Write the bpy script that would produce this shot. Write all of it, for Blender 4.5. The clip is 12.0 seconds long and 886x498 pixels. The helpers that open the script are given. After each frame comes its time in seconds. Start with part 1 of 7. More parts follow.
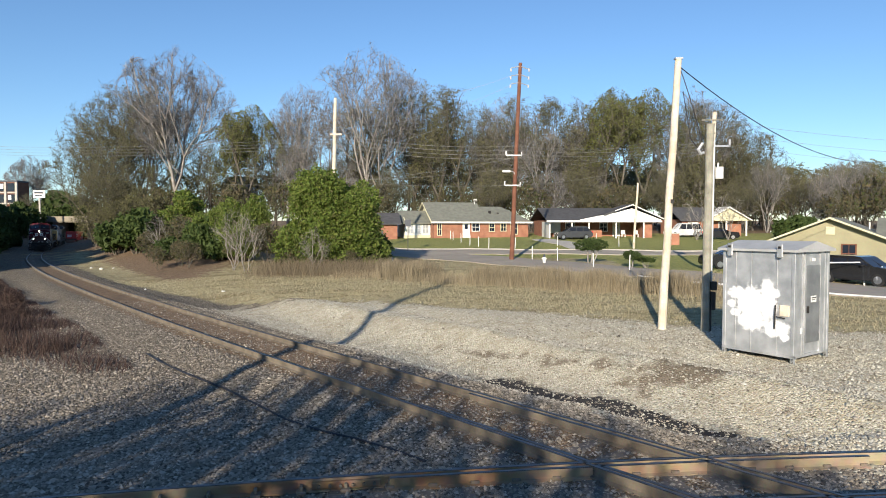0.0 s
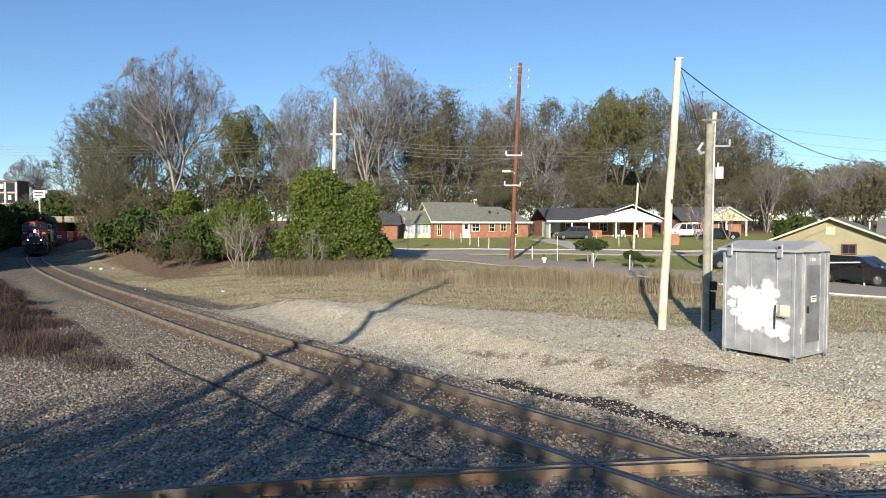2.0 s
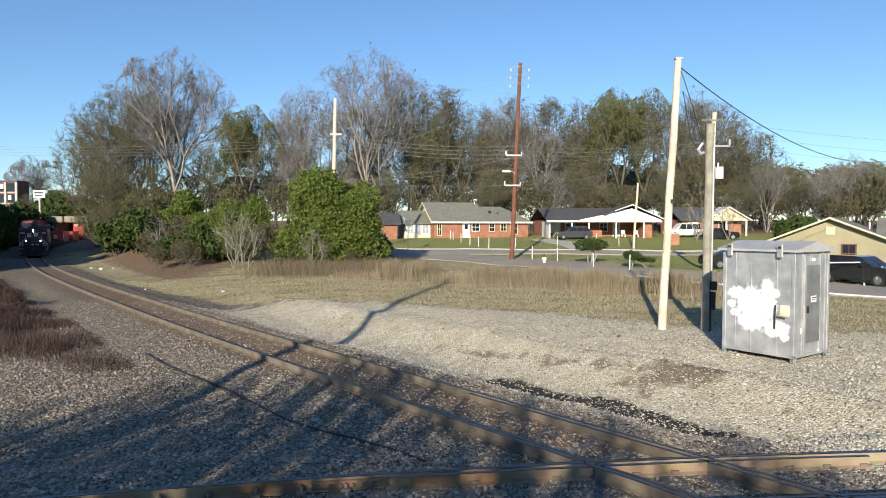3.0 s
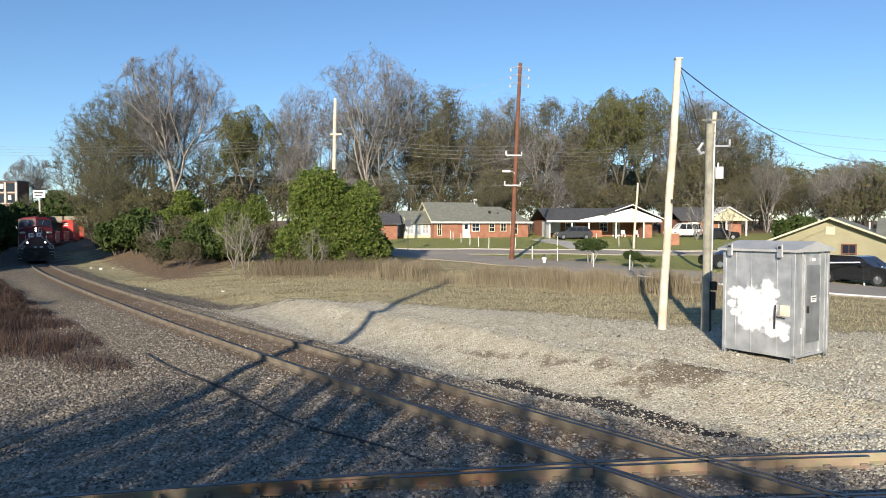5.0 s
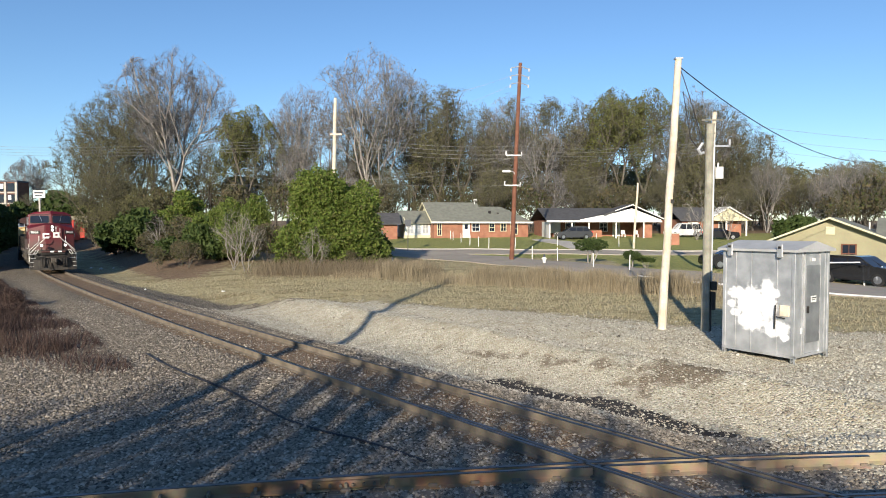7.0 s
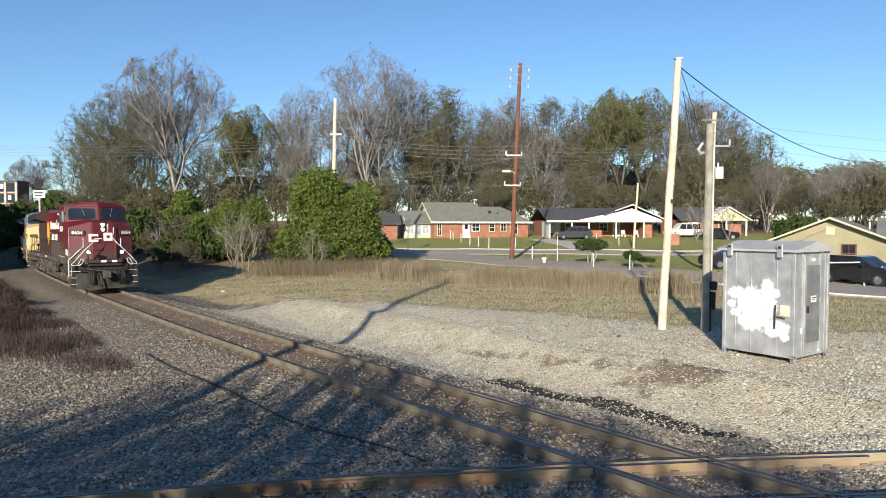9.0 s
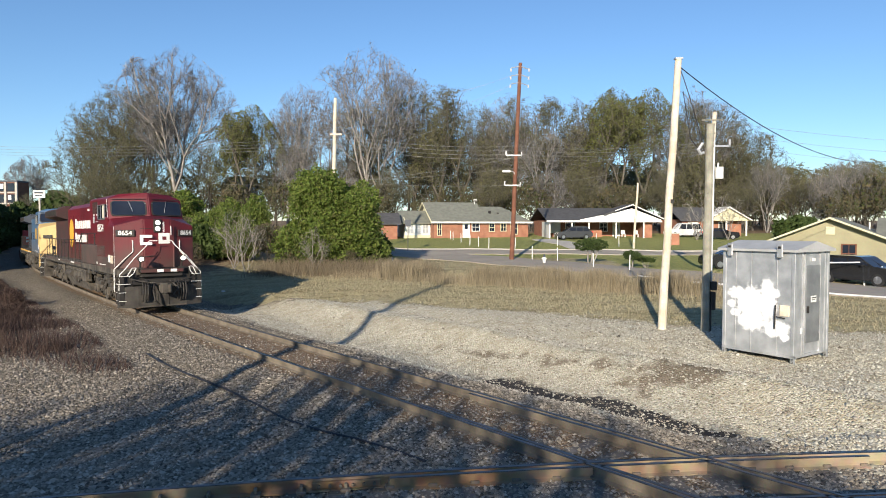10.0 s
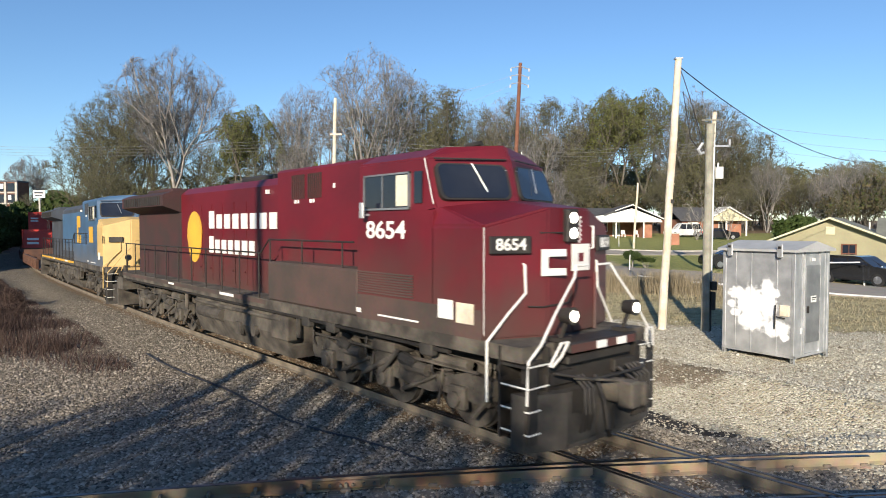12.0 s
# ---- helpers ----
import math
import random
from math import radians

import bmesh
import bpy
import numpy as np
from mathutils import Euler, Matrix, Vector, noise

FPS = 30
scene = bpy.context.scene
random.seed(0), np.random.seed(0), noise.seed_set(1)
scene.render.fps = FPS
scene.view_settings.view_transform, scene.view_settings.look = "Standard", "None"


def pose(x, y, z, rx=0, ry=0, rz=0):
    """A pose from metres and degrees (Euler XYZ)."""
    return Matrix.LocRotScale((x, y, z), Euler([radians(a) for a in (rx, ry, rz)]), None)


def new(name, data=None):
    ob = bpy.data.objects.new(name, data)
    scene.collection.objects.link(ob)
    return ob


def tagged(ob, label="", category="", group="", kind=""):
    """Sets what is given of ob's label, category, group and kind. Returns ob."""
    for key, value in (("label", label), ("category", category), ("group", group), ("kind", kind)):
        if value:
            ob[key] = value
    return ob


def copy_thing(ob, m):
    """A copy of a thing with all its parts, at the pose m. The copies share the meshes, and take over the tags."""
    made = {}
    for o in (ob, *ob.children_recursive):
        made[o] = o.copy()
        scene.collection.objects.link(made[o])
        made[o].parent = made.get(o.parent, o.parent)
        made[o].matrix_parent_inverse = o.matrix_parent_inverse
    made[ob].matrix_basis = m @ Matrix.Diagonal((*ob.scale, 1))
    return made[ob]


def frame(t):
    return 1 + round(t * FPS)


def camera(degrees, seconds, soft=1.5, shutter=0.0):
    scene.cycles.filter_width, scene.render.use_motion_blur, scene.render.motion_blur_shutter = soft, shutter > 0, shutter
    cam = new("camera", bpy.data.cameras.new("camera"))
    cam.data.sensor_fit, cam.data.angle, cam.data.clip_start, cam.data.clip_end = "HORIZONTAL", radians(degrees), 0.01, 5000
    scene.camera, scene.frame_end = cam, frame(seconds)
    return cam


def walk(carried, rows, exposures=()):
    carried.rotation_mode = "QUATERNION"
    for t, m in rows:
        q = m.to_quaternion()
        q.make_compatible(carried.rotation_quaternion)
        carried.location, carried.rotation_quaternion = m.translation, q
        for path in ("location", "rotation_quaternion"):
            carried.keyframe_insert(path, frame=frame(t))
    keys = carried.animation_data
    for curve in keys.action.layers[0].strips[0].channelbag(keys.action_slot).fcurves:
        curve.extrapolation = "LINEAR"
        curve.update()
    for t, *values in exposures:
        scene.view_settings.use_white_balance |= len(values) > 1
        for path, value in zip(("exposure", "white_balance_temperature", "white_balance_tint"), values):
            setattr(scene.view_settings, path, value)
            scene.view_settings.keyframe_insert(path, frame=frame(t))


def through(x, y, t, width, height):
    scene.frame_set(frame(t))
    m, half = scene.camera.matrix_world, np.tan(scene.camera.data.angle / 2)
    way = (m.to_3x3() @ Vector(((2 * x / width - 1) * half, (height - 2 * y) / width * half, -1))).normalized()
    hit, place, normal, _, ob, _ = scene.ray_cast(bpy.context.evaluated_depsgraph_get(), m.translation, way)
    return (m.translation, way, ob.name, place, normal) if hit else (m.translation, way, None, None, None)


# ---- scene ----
cam = camera(68.75, 12.0, 1.0, 0.15)
EYE = pose(0, 0, 3.29, 88.03, 0, 0)
walk(cam, [(0, EYE), (12, EYE)])

# ---- light: low winter sun from behind the camera, clear sky ----
SUN_WAY = Vector((0.215, 0.925, -0.315)).normalized()
world = bpy.data.worlds.new("sky")
scene.world = world
world.use_nodes = True
wn, wl = world.node_tree.nodes, world.node_tree.links
sky = wn.new("ShaderNodeTexSky")
sky.sky_type = "NISHITA"
sky.sun_disc = False
sky.sun_elevation = math.asin(-SUN_WAY.z)
sky.sun_rotation = math.atan2(-SUN_WAY.x, -SUN_WAY.y)
sky.air_density, sky.dust_density, sky.ozone_density = 1.0, 0.0, 5.0
wn["Background"].inputs["Strength"].default_value = 0.099
wl.new(sky.outputs["Color"], wn["Background"].inputs["Color"])
sun = new("sun", bpy.data.lights.new("sun", "SUN"))
sun.data.energy, sun.data.angle, sun.data.color = 4.6, radians(0.6), (1.0, 0.88, 0.71)
sun.rotation_mode = "QUATERNION"
sun.rotation_quaternion = SUN_WAY.to_track_quat("-Z", "Y")
scene.view_settings.exposure = 0.66

# ---- materials ----
def material(name, color, rough=0.7, metal=0.0, color2=None, scale=4.0, bump=0.0, bump_scale=30.0, fine=0.25, spread=0.0, coat=0.0):
    """A surface with blotches at one scale, grain at a finer one, and relief; spread varies it from object to object."""
    m = bpy.data.materials.new(name)
    m.use_nodes = True
    n, l = m.node_tree.nodes, m.node_tree.links
    b = n["Principled BSDF"]
    b.inputs["Roughness"].default_value, b.inputs["Metallic"].default_value = rough, metal
    b.inputs["Coat Weight"].default_value = coat
    co = n.new("ShaderNodeTexCoord")
    big, small = n.new("ShaderNodeTexNoise"), n.new("ShaderNodeTexNoise")
    for tex, sc, det in ((big, scale, 5.0), (small, scale * 11, 3.0)):
        tex.inputs["Scale"].default_value, tex.inputs["Detail"].default_value = sc, det
        l.new(co.outputs["Object"], tex.inputs["Vector"])
    c2 = color2 or [c * 0.7 for c in color]
    ramp = n.new("ShaderNodeValToRGB")
    ramp.color_ramp.elements[0].position, ramp.color_ramp.elements[1].position = 0.36, 0.66
    ramp.color_ramp.elements[0].color, ramp.color_ramp.elements[1].color = (*c2, 1), (*color, 1)
    l.new(big.outputs["Fac"], ramp.inputs["Fac"])
    grain = n.new("ShaderNodeMix")
    grain.data_type, grain.blend_type = "RGBA", "OVERLAY"
    grain.inputs[0].default_value = fine
    l.new(ramp.outputs["Color"], grain.inputs[6])
    l.new(small.outputs["Color"], grain.inputs[7])
    out = grain.outputs[2]
    if spread:
        info, hsv, rng = n.new("ShaderNodeObjectInfo"), n.new("ShaderNodeHueSaturation"), n.new("ShaderNodeMapRange")
        rng.inputs["To Min"].default_value, rng.inputs["To Max"].default_value = 1 - spread, 1 + spread
        l.new(info.outputs["Random"], rng.inputs["Value"])
        l.new(rng.outputs["Result"], hsv.inputs["Value"])
        l.new(out, hsv.inputs["Color"])
        out = hsv.outputs["Color"]
    l.new(out, b.inputs["Base Color"])
    if bump:
        tex, bm = n.new("ShaderNodeTexNoise"), n.new("ShaderNodeBump")
        tex.inputs["Scale"].default_value, tex.inputs["Detail"].default_value = bump_scale, 4.0
        l.new(co.outputs["Object"], tex.inputs["Vector"])
        bm.inputs["Strength"].default_value, bm.inputs["Distance"].default_value = bump, 0.02
        l.new(tex.outputs["Fac"], bm.inputs["Height"])
        l.new(bm.outputs["Normal"], b.inputs["Normal"])
    return m


def island_material(name, colors, rough=0.9, through=0.0):
    """Many small loose pieces in one mesh: each takes its own colour."""
    m = bpy.data.materials.new(name)
    m.use_nodes = True
    n, l = m.node_tree.nodes, m.node_tree.links
    b = n["Principled BSDF"]
    b.inputs["Roughness"].default_value = rough
    b.inputs["Specular IOR Level"].default_value = 0.2
    geo, ramp = n.new("ShaderNodeNewGeometry"), n.new("ShaderNodeValToRGB")
    l.new(geo.outputs["Random Per Island"], ramp.inputs["Fac"])
    el = ramp.color_ramp.elements
    while len(el) < len(colors):
        el.new(0.5)
    for i, c in enumerate(colors):
        el[i].position = i / (len(colors) - 1)
        el[i].color = (*c, 1)
    l.new(ramp.outputs["Color"], b.inputs["Base Color"])
    if through:
        tr, mix = n.new("ShaderNodeBsdfTranslucent"), n.new("ShaderNodeMixShader")
        l.new(ramp.outputs["Color"], tr.inputs["Color"])
        mix.inputs[0].default_value = through
        l.new(b.outputs[0], mix.inputs[1])
        l.new(tr.outputs[0], mix.inputs[2])
        l.new(mix.outputs[0], n["Material Output"].inputs["Surface"])
    return m


def glow_material(name, color, strength):
    m = bpy.data.materials.new(name)
    m.use_nodes = True
    b = m.node_tree.nodes["Principled BSDF"]
    b.inputs["Base Color"].default_value = (*color, 1)
    b.inputs["Emission Color"].default_value = (*color, 1)
    b.inputs["Emission Strength"].default_value = strength
    return m


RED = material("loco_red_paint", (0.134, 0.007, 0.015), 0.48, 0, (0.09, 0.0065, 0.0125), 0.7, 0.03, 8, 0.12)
RED_GRIMY = material("loco_red_grimy", (0.058, 0.021, 0.021), 0.75, 0, (0.036, 0.022, 0.02), 1.2, 0.05, 12, 0.2)
RED_DUSTY = material("loco_red_dusty", (0.085, 0.05, 0.043), 0.85, 0, (0.052, 0.04, 0.034), 1.1, 0.05, 12, 0.2)
GRIME = material("running_gear_grime", (0.115, 0.10, 0.081), 0.95, 0.0, (0.036, 0.031, 0.027), 2.2, 0.3, 14, 0.3)
SOOT = material("sooty_pilot_steel", (0.066, 0.059, 0.051), 0.9, 0.0, (0.024, 0.022, 0.02), 2.0, 0.2, 14, 0.3)
BLACK = material("black_steel", (0.022, 0.02, 0.02), 0.6, 0.2, (0.04, 0.035, 0.03), 2.0, 0.1, 20)
WHITE = material("white_paint", (0.8, 0.79, 0.76), 0.5, 0, (0.7, 0.69, 0.66), 2.0, 0, 10, 0.08)
YELLOW = material("yellow_paint", (0.72, 0.42, 0.05), 0.5, 0, (0.6, 0.33, 0.05), 1.0, 0, 10, 0.1)
PALE_YELLOW = material("pale_yellow_paint", (0.62, 0.43, 0.17), 0.5, 0, (0.5, 0.34, 0.14), 1.0, 0, 10, 0.1)
BLUE = material("loco_blue_paint", (0.062, 0.135, 0.24), 0.5, 0, (0.048, 0.095, 0.165), 0.8, 0.03, 8, 0.15)
GREY_HOOD = material("dark_grey_hood", (0.07, 0.08, 0.1), 0.6, 0, (0.045, 0.05, 0.06), 1.0, 0.03, 8, 0.15)
GLASS = material("tinted_glass", (0.012, 0.017, 0.03), 0.06, 0, (0.02, 0.024, 0.035), 1.0, 0, 8, 0.0)
CONTAINER_RED = material("container_red", (0.62, 0.05, 0.035), 0.5, 0, (0.48, 0.04, 0.03), 0.6, 0, 8, 0.1)
CAR_RUST = material("wagon_rust_brown", (0.13, 0.06, 0.035), 0.8, 0, (0.08, 0.04, 0.028), 1.2, 0.1, 12, 0.2)
LAMP_ON = glow_material("headlight_on", (1.0, 0.93, 0.80), 5.0)
BLIND = material("cream_cloth", (0.72, 0.68, 0.54), 0.8, 0.0, (0.62, 0.58, 0.45), 2.0, 0.05, 30, 0.2)
RAIL_RUST = material("rail_rust", (0.19, 0.16, 0.122), 0.95, 0.0, (0.12, 0.098, 0.073), 3.0, 0.1, 40, 0.3)
RAIL_TOP = material("rail_polished", (0.115, 0.11, 0.115), 0.3, 0.9, (0.07, 0.06, 0.055), 5.0, 0, 10, 0.1)
RAIL_BRANCH = material("rail_dust_and_rust", (0.33, 0.275, 0.19), 0.95, 0.0, (0.21, 0.115, 0.055), 0.5, 0.15, 40, 0.3)
TIE = material("tie_weathered", (0.21, 0.18, 0.15), 0.9, 0, (0.10, 0.085, 0.07), 3.0, 0.4, 25, 0.3, 0.2)
GALV = material("galvanised_steel", (0.58, 0.59, 0.60), 0.40, 0.55, (0.40, 0.415, 0.43), 2.6, 0.02, 10, 0.12)
ROOF_ZINC = material("dull_zinc_roof", (0.46, 0.465, 0.46), 0.6, 0.1, (0.38, 0.385, 0.38), 2.2, 0.02, 10, 0.12)
# Darker copy of GALV; on the cabinet door it puts shade into colour.
GALV_DARK = material("galvanised_shaded", (0.36, 0.37, 0.38), 0.42, 0.6, (0.25, 0.26, 0.27), 2.2, 0.02, 10, 0.12)
POLE_PALE = material("pale_pole_wood", (0.72, 0.65, 0.53), 0.85, 0, (0.54, 0.46, 0.35), 2.5, 0.3, 30, 0.3)
POLE_GREY = material("grey_pole_wood", (0.36, 0.345, 0.28), 0.9, 0, (0.22, 0.21, 0.17), 2.5, 0.3, 30, 0.3)
POLE_RED = material("creosote_pole_wood", (0.20, 0.085, 0.05), 0.9, 0, (0.13, 0.055, 0.035), 2.0, 0.3, 30, 0.3)
WIRE = material("black_cable", (0.03, 0.03, 0.035), 0.6)
WIRE_GREY = material("aluminium_cable", (0.25, 0.25, 0.24), 0.6, 0.2)
ASPHALT = material("asphalt_worn", (0.34, 0.303, 0.25), 0.9, 0, (0.28, 0.25, 0.21), 0.5, 0.2, 40, 0.3)
CONCRETE = material("concrete_kerb", (0.50, 0.47, 0.42), 0.9, 0, (0.40, 0.375, 0.33), 1.5, 0.2, 30, 0.2)
CONCRETE_DARK = material("weathered_concrete", (0.30, 0.265, 0.20), 0.9, 0, (0.20, 0.175, 0.135), 0.8, 0.2, 20, 0.25)
BRICK = material("orange_brick", (0.38, 0.18, 0.115), 0.9, 0, (0.30, 0.132, 0.083), 1.5, 0.2, 40, 0.3, 0.12)
SHINGLE = material("grey_shingle", (0.20, 0.205, 0.17), 0.9, 0, (0.15, 0.155, 0.13), 2.0, 0.4, 20, 0.3)
SHINGLE_DARK = material("dark_shingle", (0.085, 0.085, 0.09), 0.9, 0, (0.06, 0.06, 0.063), 2.0, 0.4, 20, 0.3)
CREAM = material("cream_yellow_siding", (0.64, 0.60, 0.41), 0.7, 0, (0.56, 0.52, 0.35), 0.8, 0, 10, 0.1)
TAN = material("tan_olive_siding", (0.33, 0.305, 0.195), 0.75, 0, (0.28, 0.26, 0.165), 0.8, 0, 10, 0.12)
TRIM_WHITE = material("white_trim", (0.8, 0.8, 0.77), 0.6, 0, (0.7, 0.7, 0.67), 1.5, 0, 10, 0.06)
# Near-black; in the outbuilding doorway it paints the shade of the room behind.
DARK_ROOM = material("dark_interior", (0.03, 0.028, 0.026), 0.9)
CAR_BLACK = material("car_black_paint", (0.018, 0.019, 0.022), 0.2, 0.2, (0.024, 0.025, 0.028), 1.0, 0, 5, 0.05, 0, 0.6)
CAR_GREY = material("car_grey_paint", (0.085, 0.088, 0.095), 0.25, 0.4, (0.07, 0.073, 0.08), 1.0, 0, 5, 0.05, 0, 0.6)
RUBBER = material("tyre_rubber", (0.02, 0.02, 0.02), 0.9)
CHROME = material("alloy_metal", (0.55, 0.56, 0.57), 0.3, 0.9)
BARK_PALE = material("pale_bark", (0.36, 0.335, 0.30), 0.9, 0, (0.21, 0.19, 0.17), 1.5, 0.3, 12, 0.3)
BARK = material("grey_brown_bark", (0.14, 0.124, 0.098), 0.9, 0, (0.085, 0.075, 0.06), 1.5, 0.3, 12, 0.3)
TWIG = island_material("bare_twigs", [(0.075, 0.072, 0.052), (0.13, 0.125, 0.095), (0.10, 0.096, 0.072)])
TWIG_GREY = island_material("pale_grey_twigs", [(0.105, 0.102, 0.104), (0.18, 0.172, 0.172), (0.14, 0.134, 0.135)])
BUDS = island_material("olive_brown_buds", [(0.11, 0.113, 0.05), (0.185, 0.182, 0.082), (0.145, 0.138, 0.068), (0.215, 0.20, 0.105)], 0.9, 0.3)
BUDS_GREEN = island_material("young_green_leaves", [(0.115, 0.13, 0.04), (0.20, 0.215, 0.07), (0.16, 0.16, 0.06)], 0.9, 0.3)
LEAF = island_material("evergreen_leaves", [(0.05, 0.09, 0.018), (0.15, 0.205, 0.042), (0.095, 0.145, 0.026), (0.22, 0.265, 0.065), (0.11, 0.105, 0.045)], 0.6, 0.3)
LEAF_DARK = island_material("dark_evergreen_leaves", [(0.03, 0.055, 0.016), (0.07, 0.10, 0.03), (0.05, 0.075, 0.02)], 0.65, 0.2)
SCRUB = island_material("dry_scrub", [(0.10, 0.082, 0.048), (0.14, 0.115, 0.065), (0.075, 0.075, 0.032), (0.06, 0.085, 0.026)], 0.9, 0.2)
REED = island_material("dry_reeds", [(0.30, 0.25, 0.165), (0.44, 0.375, 0.26), (0.19, 0.155, 0.105), (0.36, 0.305, 0.205)], 0.9, 0.3)
REED_BROWN = island_material("brown_weeds", [(0.17, 0.135, 0.092), (0.27, 0.222, 0.15), (0.115, 0.095, 0.066)], 0.9, 0.2)
WEED_RED = island_material("dark_red_weeds", [(0.055, 0.036, 0.032), (0.09, 0.062, 0.052), (0.07, 0.047, 0.04)], 0.9, 0.1)
GRASS_DRY = island_material("dry_grass", [(0.48, 0.41, 0.27), (0.40, 0.345, 0.22), (0.30, 0.275, 0.15), (0.56, 0.485, 0.335)], 0.9, 0.3)
STONE = island_material("ballast_stone", [(0.07, 0.059, 0.045), (0.35, 0.30, 0.235), (0.15, 0.127, 0.096), (0.55, 0.485, 0.39), (0.21, 0.178, 0.135), (0.43, 0.372, 0.292)], 0.95)
STONE_PALE = island_material("pale_limestone", [(0.36, 0.33, 0.25), (0.62, 0.58, 0.46), (0.50, 0.46, 0.355), (0.76, 0.725, 0.61), (0.28, 0.252, 0.19)], 0.95)
WEED_BARK = material("weed_stalks", (0.10, 0.06, 0.045), 0.9, 0, (0.06, 0.035, 0.03), 3.0)


def sprayed(m, coat, blobs):
    """White cover-up paint over some round blobs (y, z, half width, half height) of a flat panel, with a soft ragged edge."""
    n, l = m.node_tree.nodes, m.node_tree.links
    b = n["Principled BSDF"]
    src = b.inputs["Base Color"].links[0].from_socket
    co, ragged = n.new("ShaderNodeTexCoord"), n.new("ShaderNodeTexNoise")
    ragged.inputs["Scale"].default_value, ragged.inputs["Detail"].default_value = 9.0, 8.0
    l.new(co.outputs["Object"], ragged.inputs["Vector"])
    near = None
    for y, z, w, h in blobs:
        sub, sc, ln = n.new("ShaderNodeVectorMath"), n.new("ShaderNodeVectorMath"), n.new("ShaderNodeVectorMath")
        sub.operation, sc.operation, ln.operation = "SUBTRACT", "MULTIPLY", "LENGTH"
        sub.inputs[1].default_value, sc.inputs[1].default_value = (0, y, z), (0, 1 / w, 1 / h)
        l.new(co.outputs["Object"], sub.inputs[0])
        l.new(sub.outputs[0], sc.inputs[0])
        l.new(sc.outputs[0], ln.inputs[0])
        if near is None:
            near = ln.outputs["Value"]
        else:
            low = n.new("ShaderNodeMath")
            low.operation = "SMOOTH_MIN"
            low.inputs[2].default_value = 0.12
            l.new(near, low.inputs[0])
            l.new(ln.outputs["Value"], low.inputs[1])
            near = low.outputs[0]
    add, rng, mix, dull = n.new("ShaderNodeMath"), n.new("ShaderNodeMapRange"), n.new("ShaderNodeMix"), n.new("ShaderNodeMapRange")
    add.operation = "MULTIPLY_ADD"
    add.inputs[1].default_value = 1.15
    l.new(ragged.outputs["Fac"], add.inputs[0])
    l.new(near, add.inputs[2])
    rng.inputs["From Min"].default_value, rng.inputs["From Max"].default_value = 1.72, 1.42
    l.new(add.outputs[0], rng.inputs["Value"])
    mix.data_type = "RGBA"
    mix.inputs[7].default_value = (*coat, 1)
    l.new(rng.outputs["Result"], mix.inputs[0])
    l.new(src, mix.inputs[6])
    l.new(mix.outputs[2], b.inputs["Base Color"])
    dull.inputs["To Min"].default_value, dull.inputs["To Max"].default_value = 0.55, 0.0
    l.new(rng.outputs["Result"], dull.inputs["Value"])
    l.new(dull.outputs["Result"], b.inputs["Metallic"])


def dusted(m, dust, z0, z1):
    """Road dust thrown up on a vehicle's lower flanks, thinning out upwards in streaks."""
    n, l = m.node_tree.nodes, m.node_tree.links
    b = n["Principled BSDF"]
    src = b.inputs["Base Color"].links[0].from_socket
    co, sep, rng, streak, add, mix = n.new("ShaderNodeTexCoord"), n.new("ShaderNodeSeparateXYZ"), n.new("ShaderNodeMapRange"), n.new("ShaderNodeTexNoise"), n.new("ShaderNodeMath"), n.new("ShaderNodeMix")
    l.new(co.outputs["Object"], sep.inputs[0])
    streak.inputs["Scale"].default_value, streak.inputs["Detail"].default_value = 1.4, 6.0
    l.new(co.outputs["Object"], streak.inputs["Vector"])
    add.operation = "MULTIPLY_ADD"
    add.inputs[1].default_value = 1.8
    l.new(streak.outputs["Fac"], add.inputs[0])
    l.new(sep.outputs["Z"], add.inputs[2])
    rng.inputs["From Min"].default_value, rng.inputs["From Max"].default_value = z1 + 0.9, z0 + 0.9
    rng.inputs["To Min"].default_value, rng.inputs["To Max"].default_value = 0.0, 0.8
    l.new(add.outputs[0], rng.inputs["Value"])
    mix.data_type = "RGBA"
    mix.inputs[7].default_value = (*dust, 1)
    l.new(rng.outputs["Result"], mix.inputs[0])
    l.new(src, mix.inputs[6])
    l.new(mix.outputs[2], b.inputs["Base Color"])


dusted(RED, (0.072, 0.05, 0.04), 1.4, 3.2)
PAINTED = material("galvanised_with_cover_up", (0.58, 0.59, 0.60), 0.44, 0.55, (0.40, 0.415, 0.43), 2.6, 0.02, 10, 0.12)
sprayed(PAINTED, (0.74, 0.755, 0.77), ((1.1, 1.45, 0.40, 0.42), (0.68, 1.42, 0.26, 0.36), (0.68, 1.84, 0.17, 0.24), (0.52, 1.72, 0.14, 0.14), (1.1, 1.0, 0.36, 0.27), (0.46, 0.86, 0.34, 0.22), (0.24, 0.66, 0.12, 0.1), (1.62, 1.38, 0.14, 0.1), (1.45, 1.66, 0.26, 0.17), (1.5, 1.16, 0.16, 0.1)))
dusted(BLUE, (0.14, 0.125, 0.11), 1.3, 2.8)

# ---- shapes ----
def part(name, bm, mat, parent=None, label="", smooth=False):
    me = bpy.data.meshes.new(name)
    bm.to_mesh(me)
    bm.free()
    if smooth:
        me.shade_smooth()
    me.materials.append(mat)
    ob = new(name, me)
    ob.parent = parent
    if label:
        ob["label"] = label
    return ob


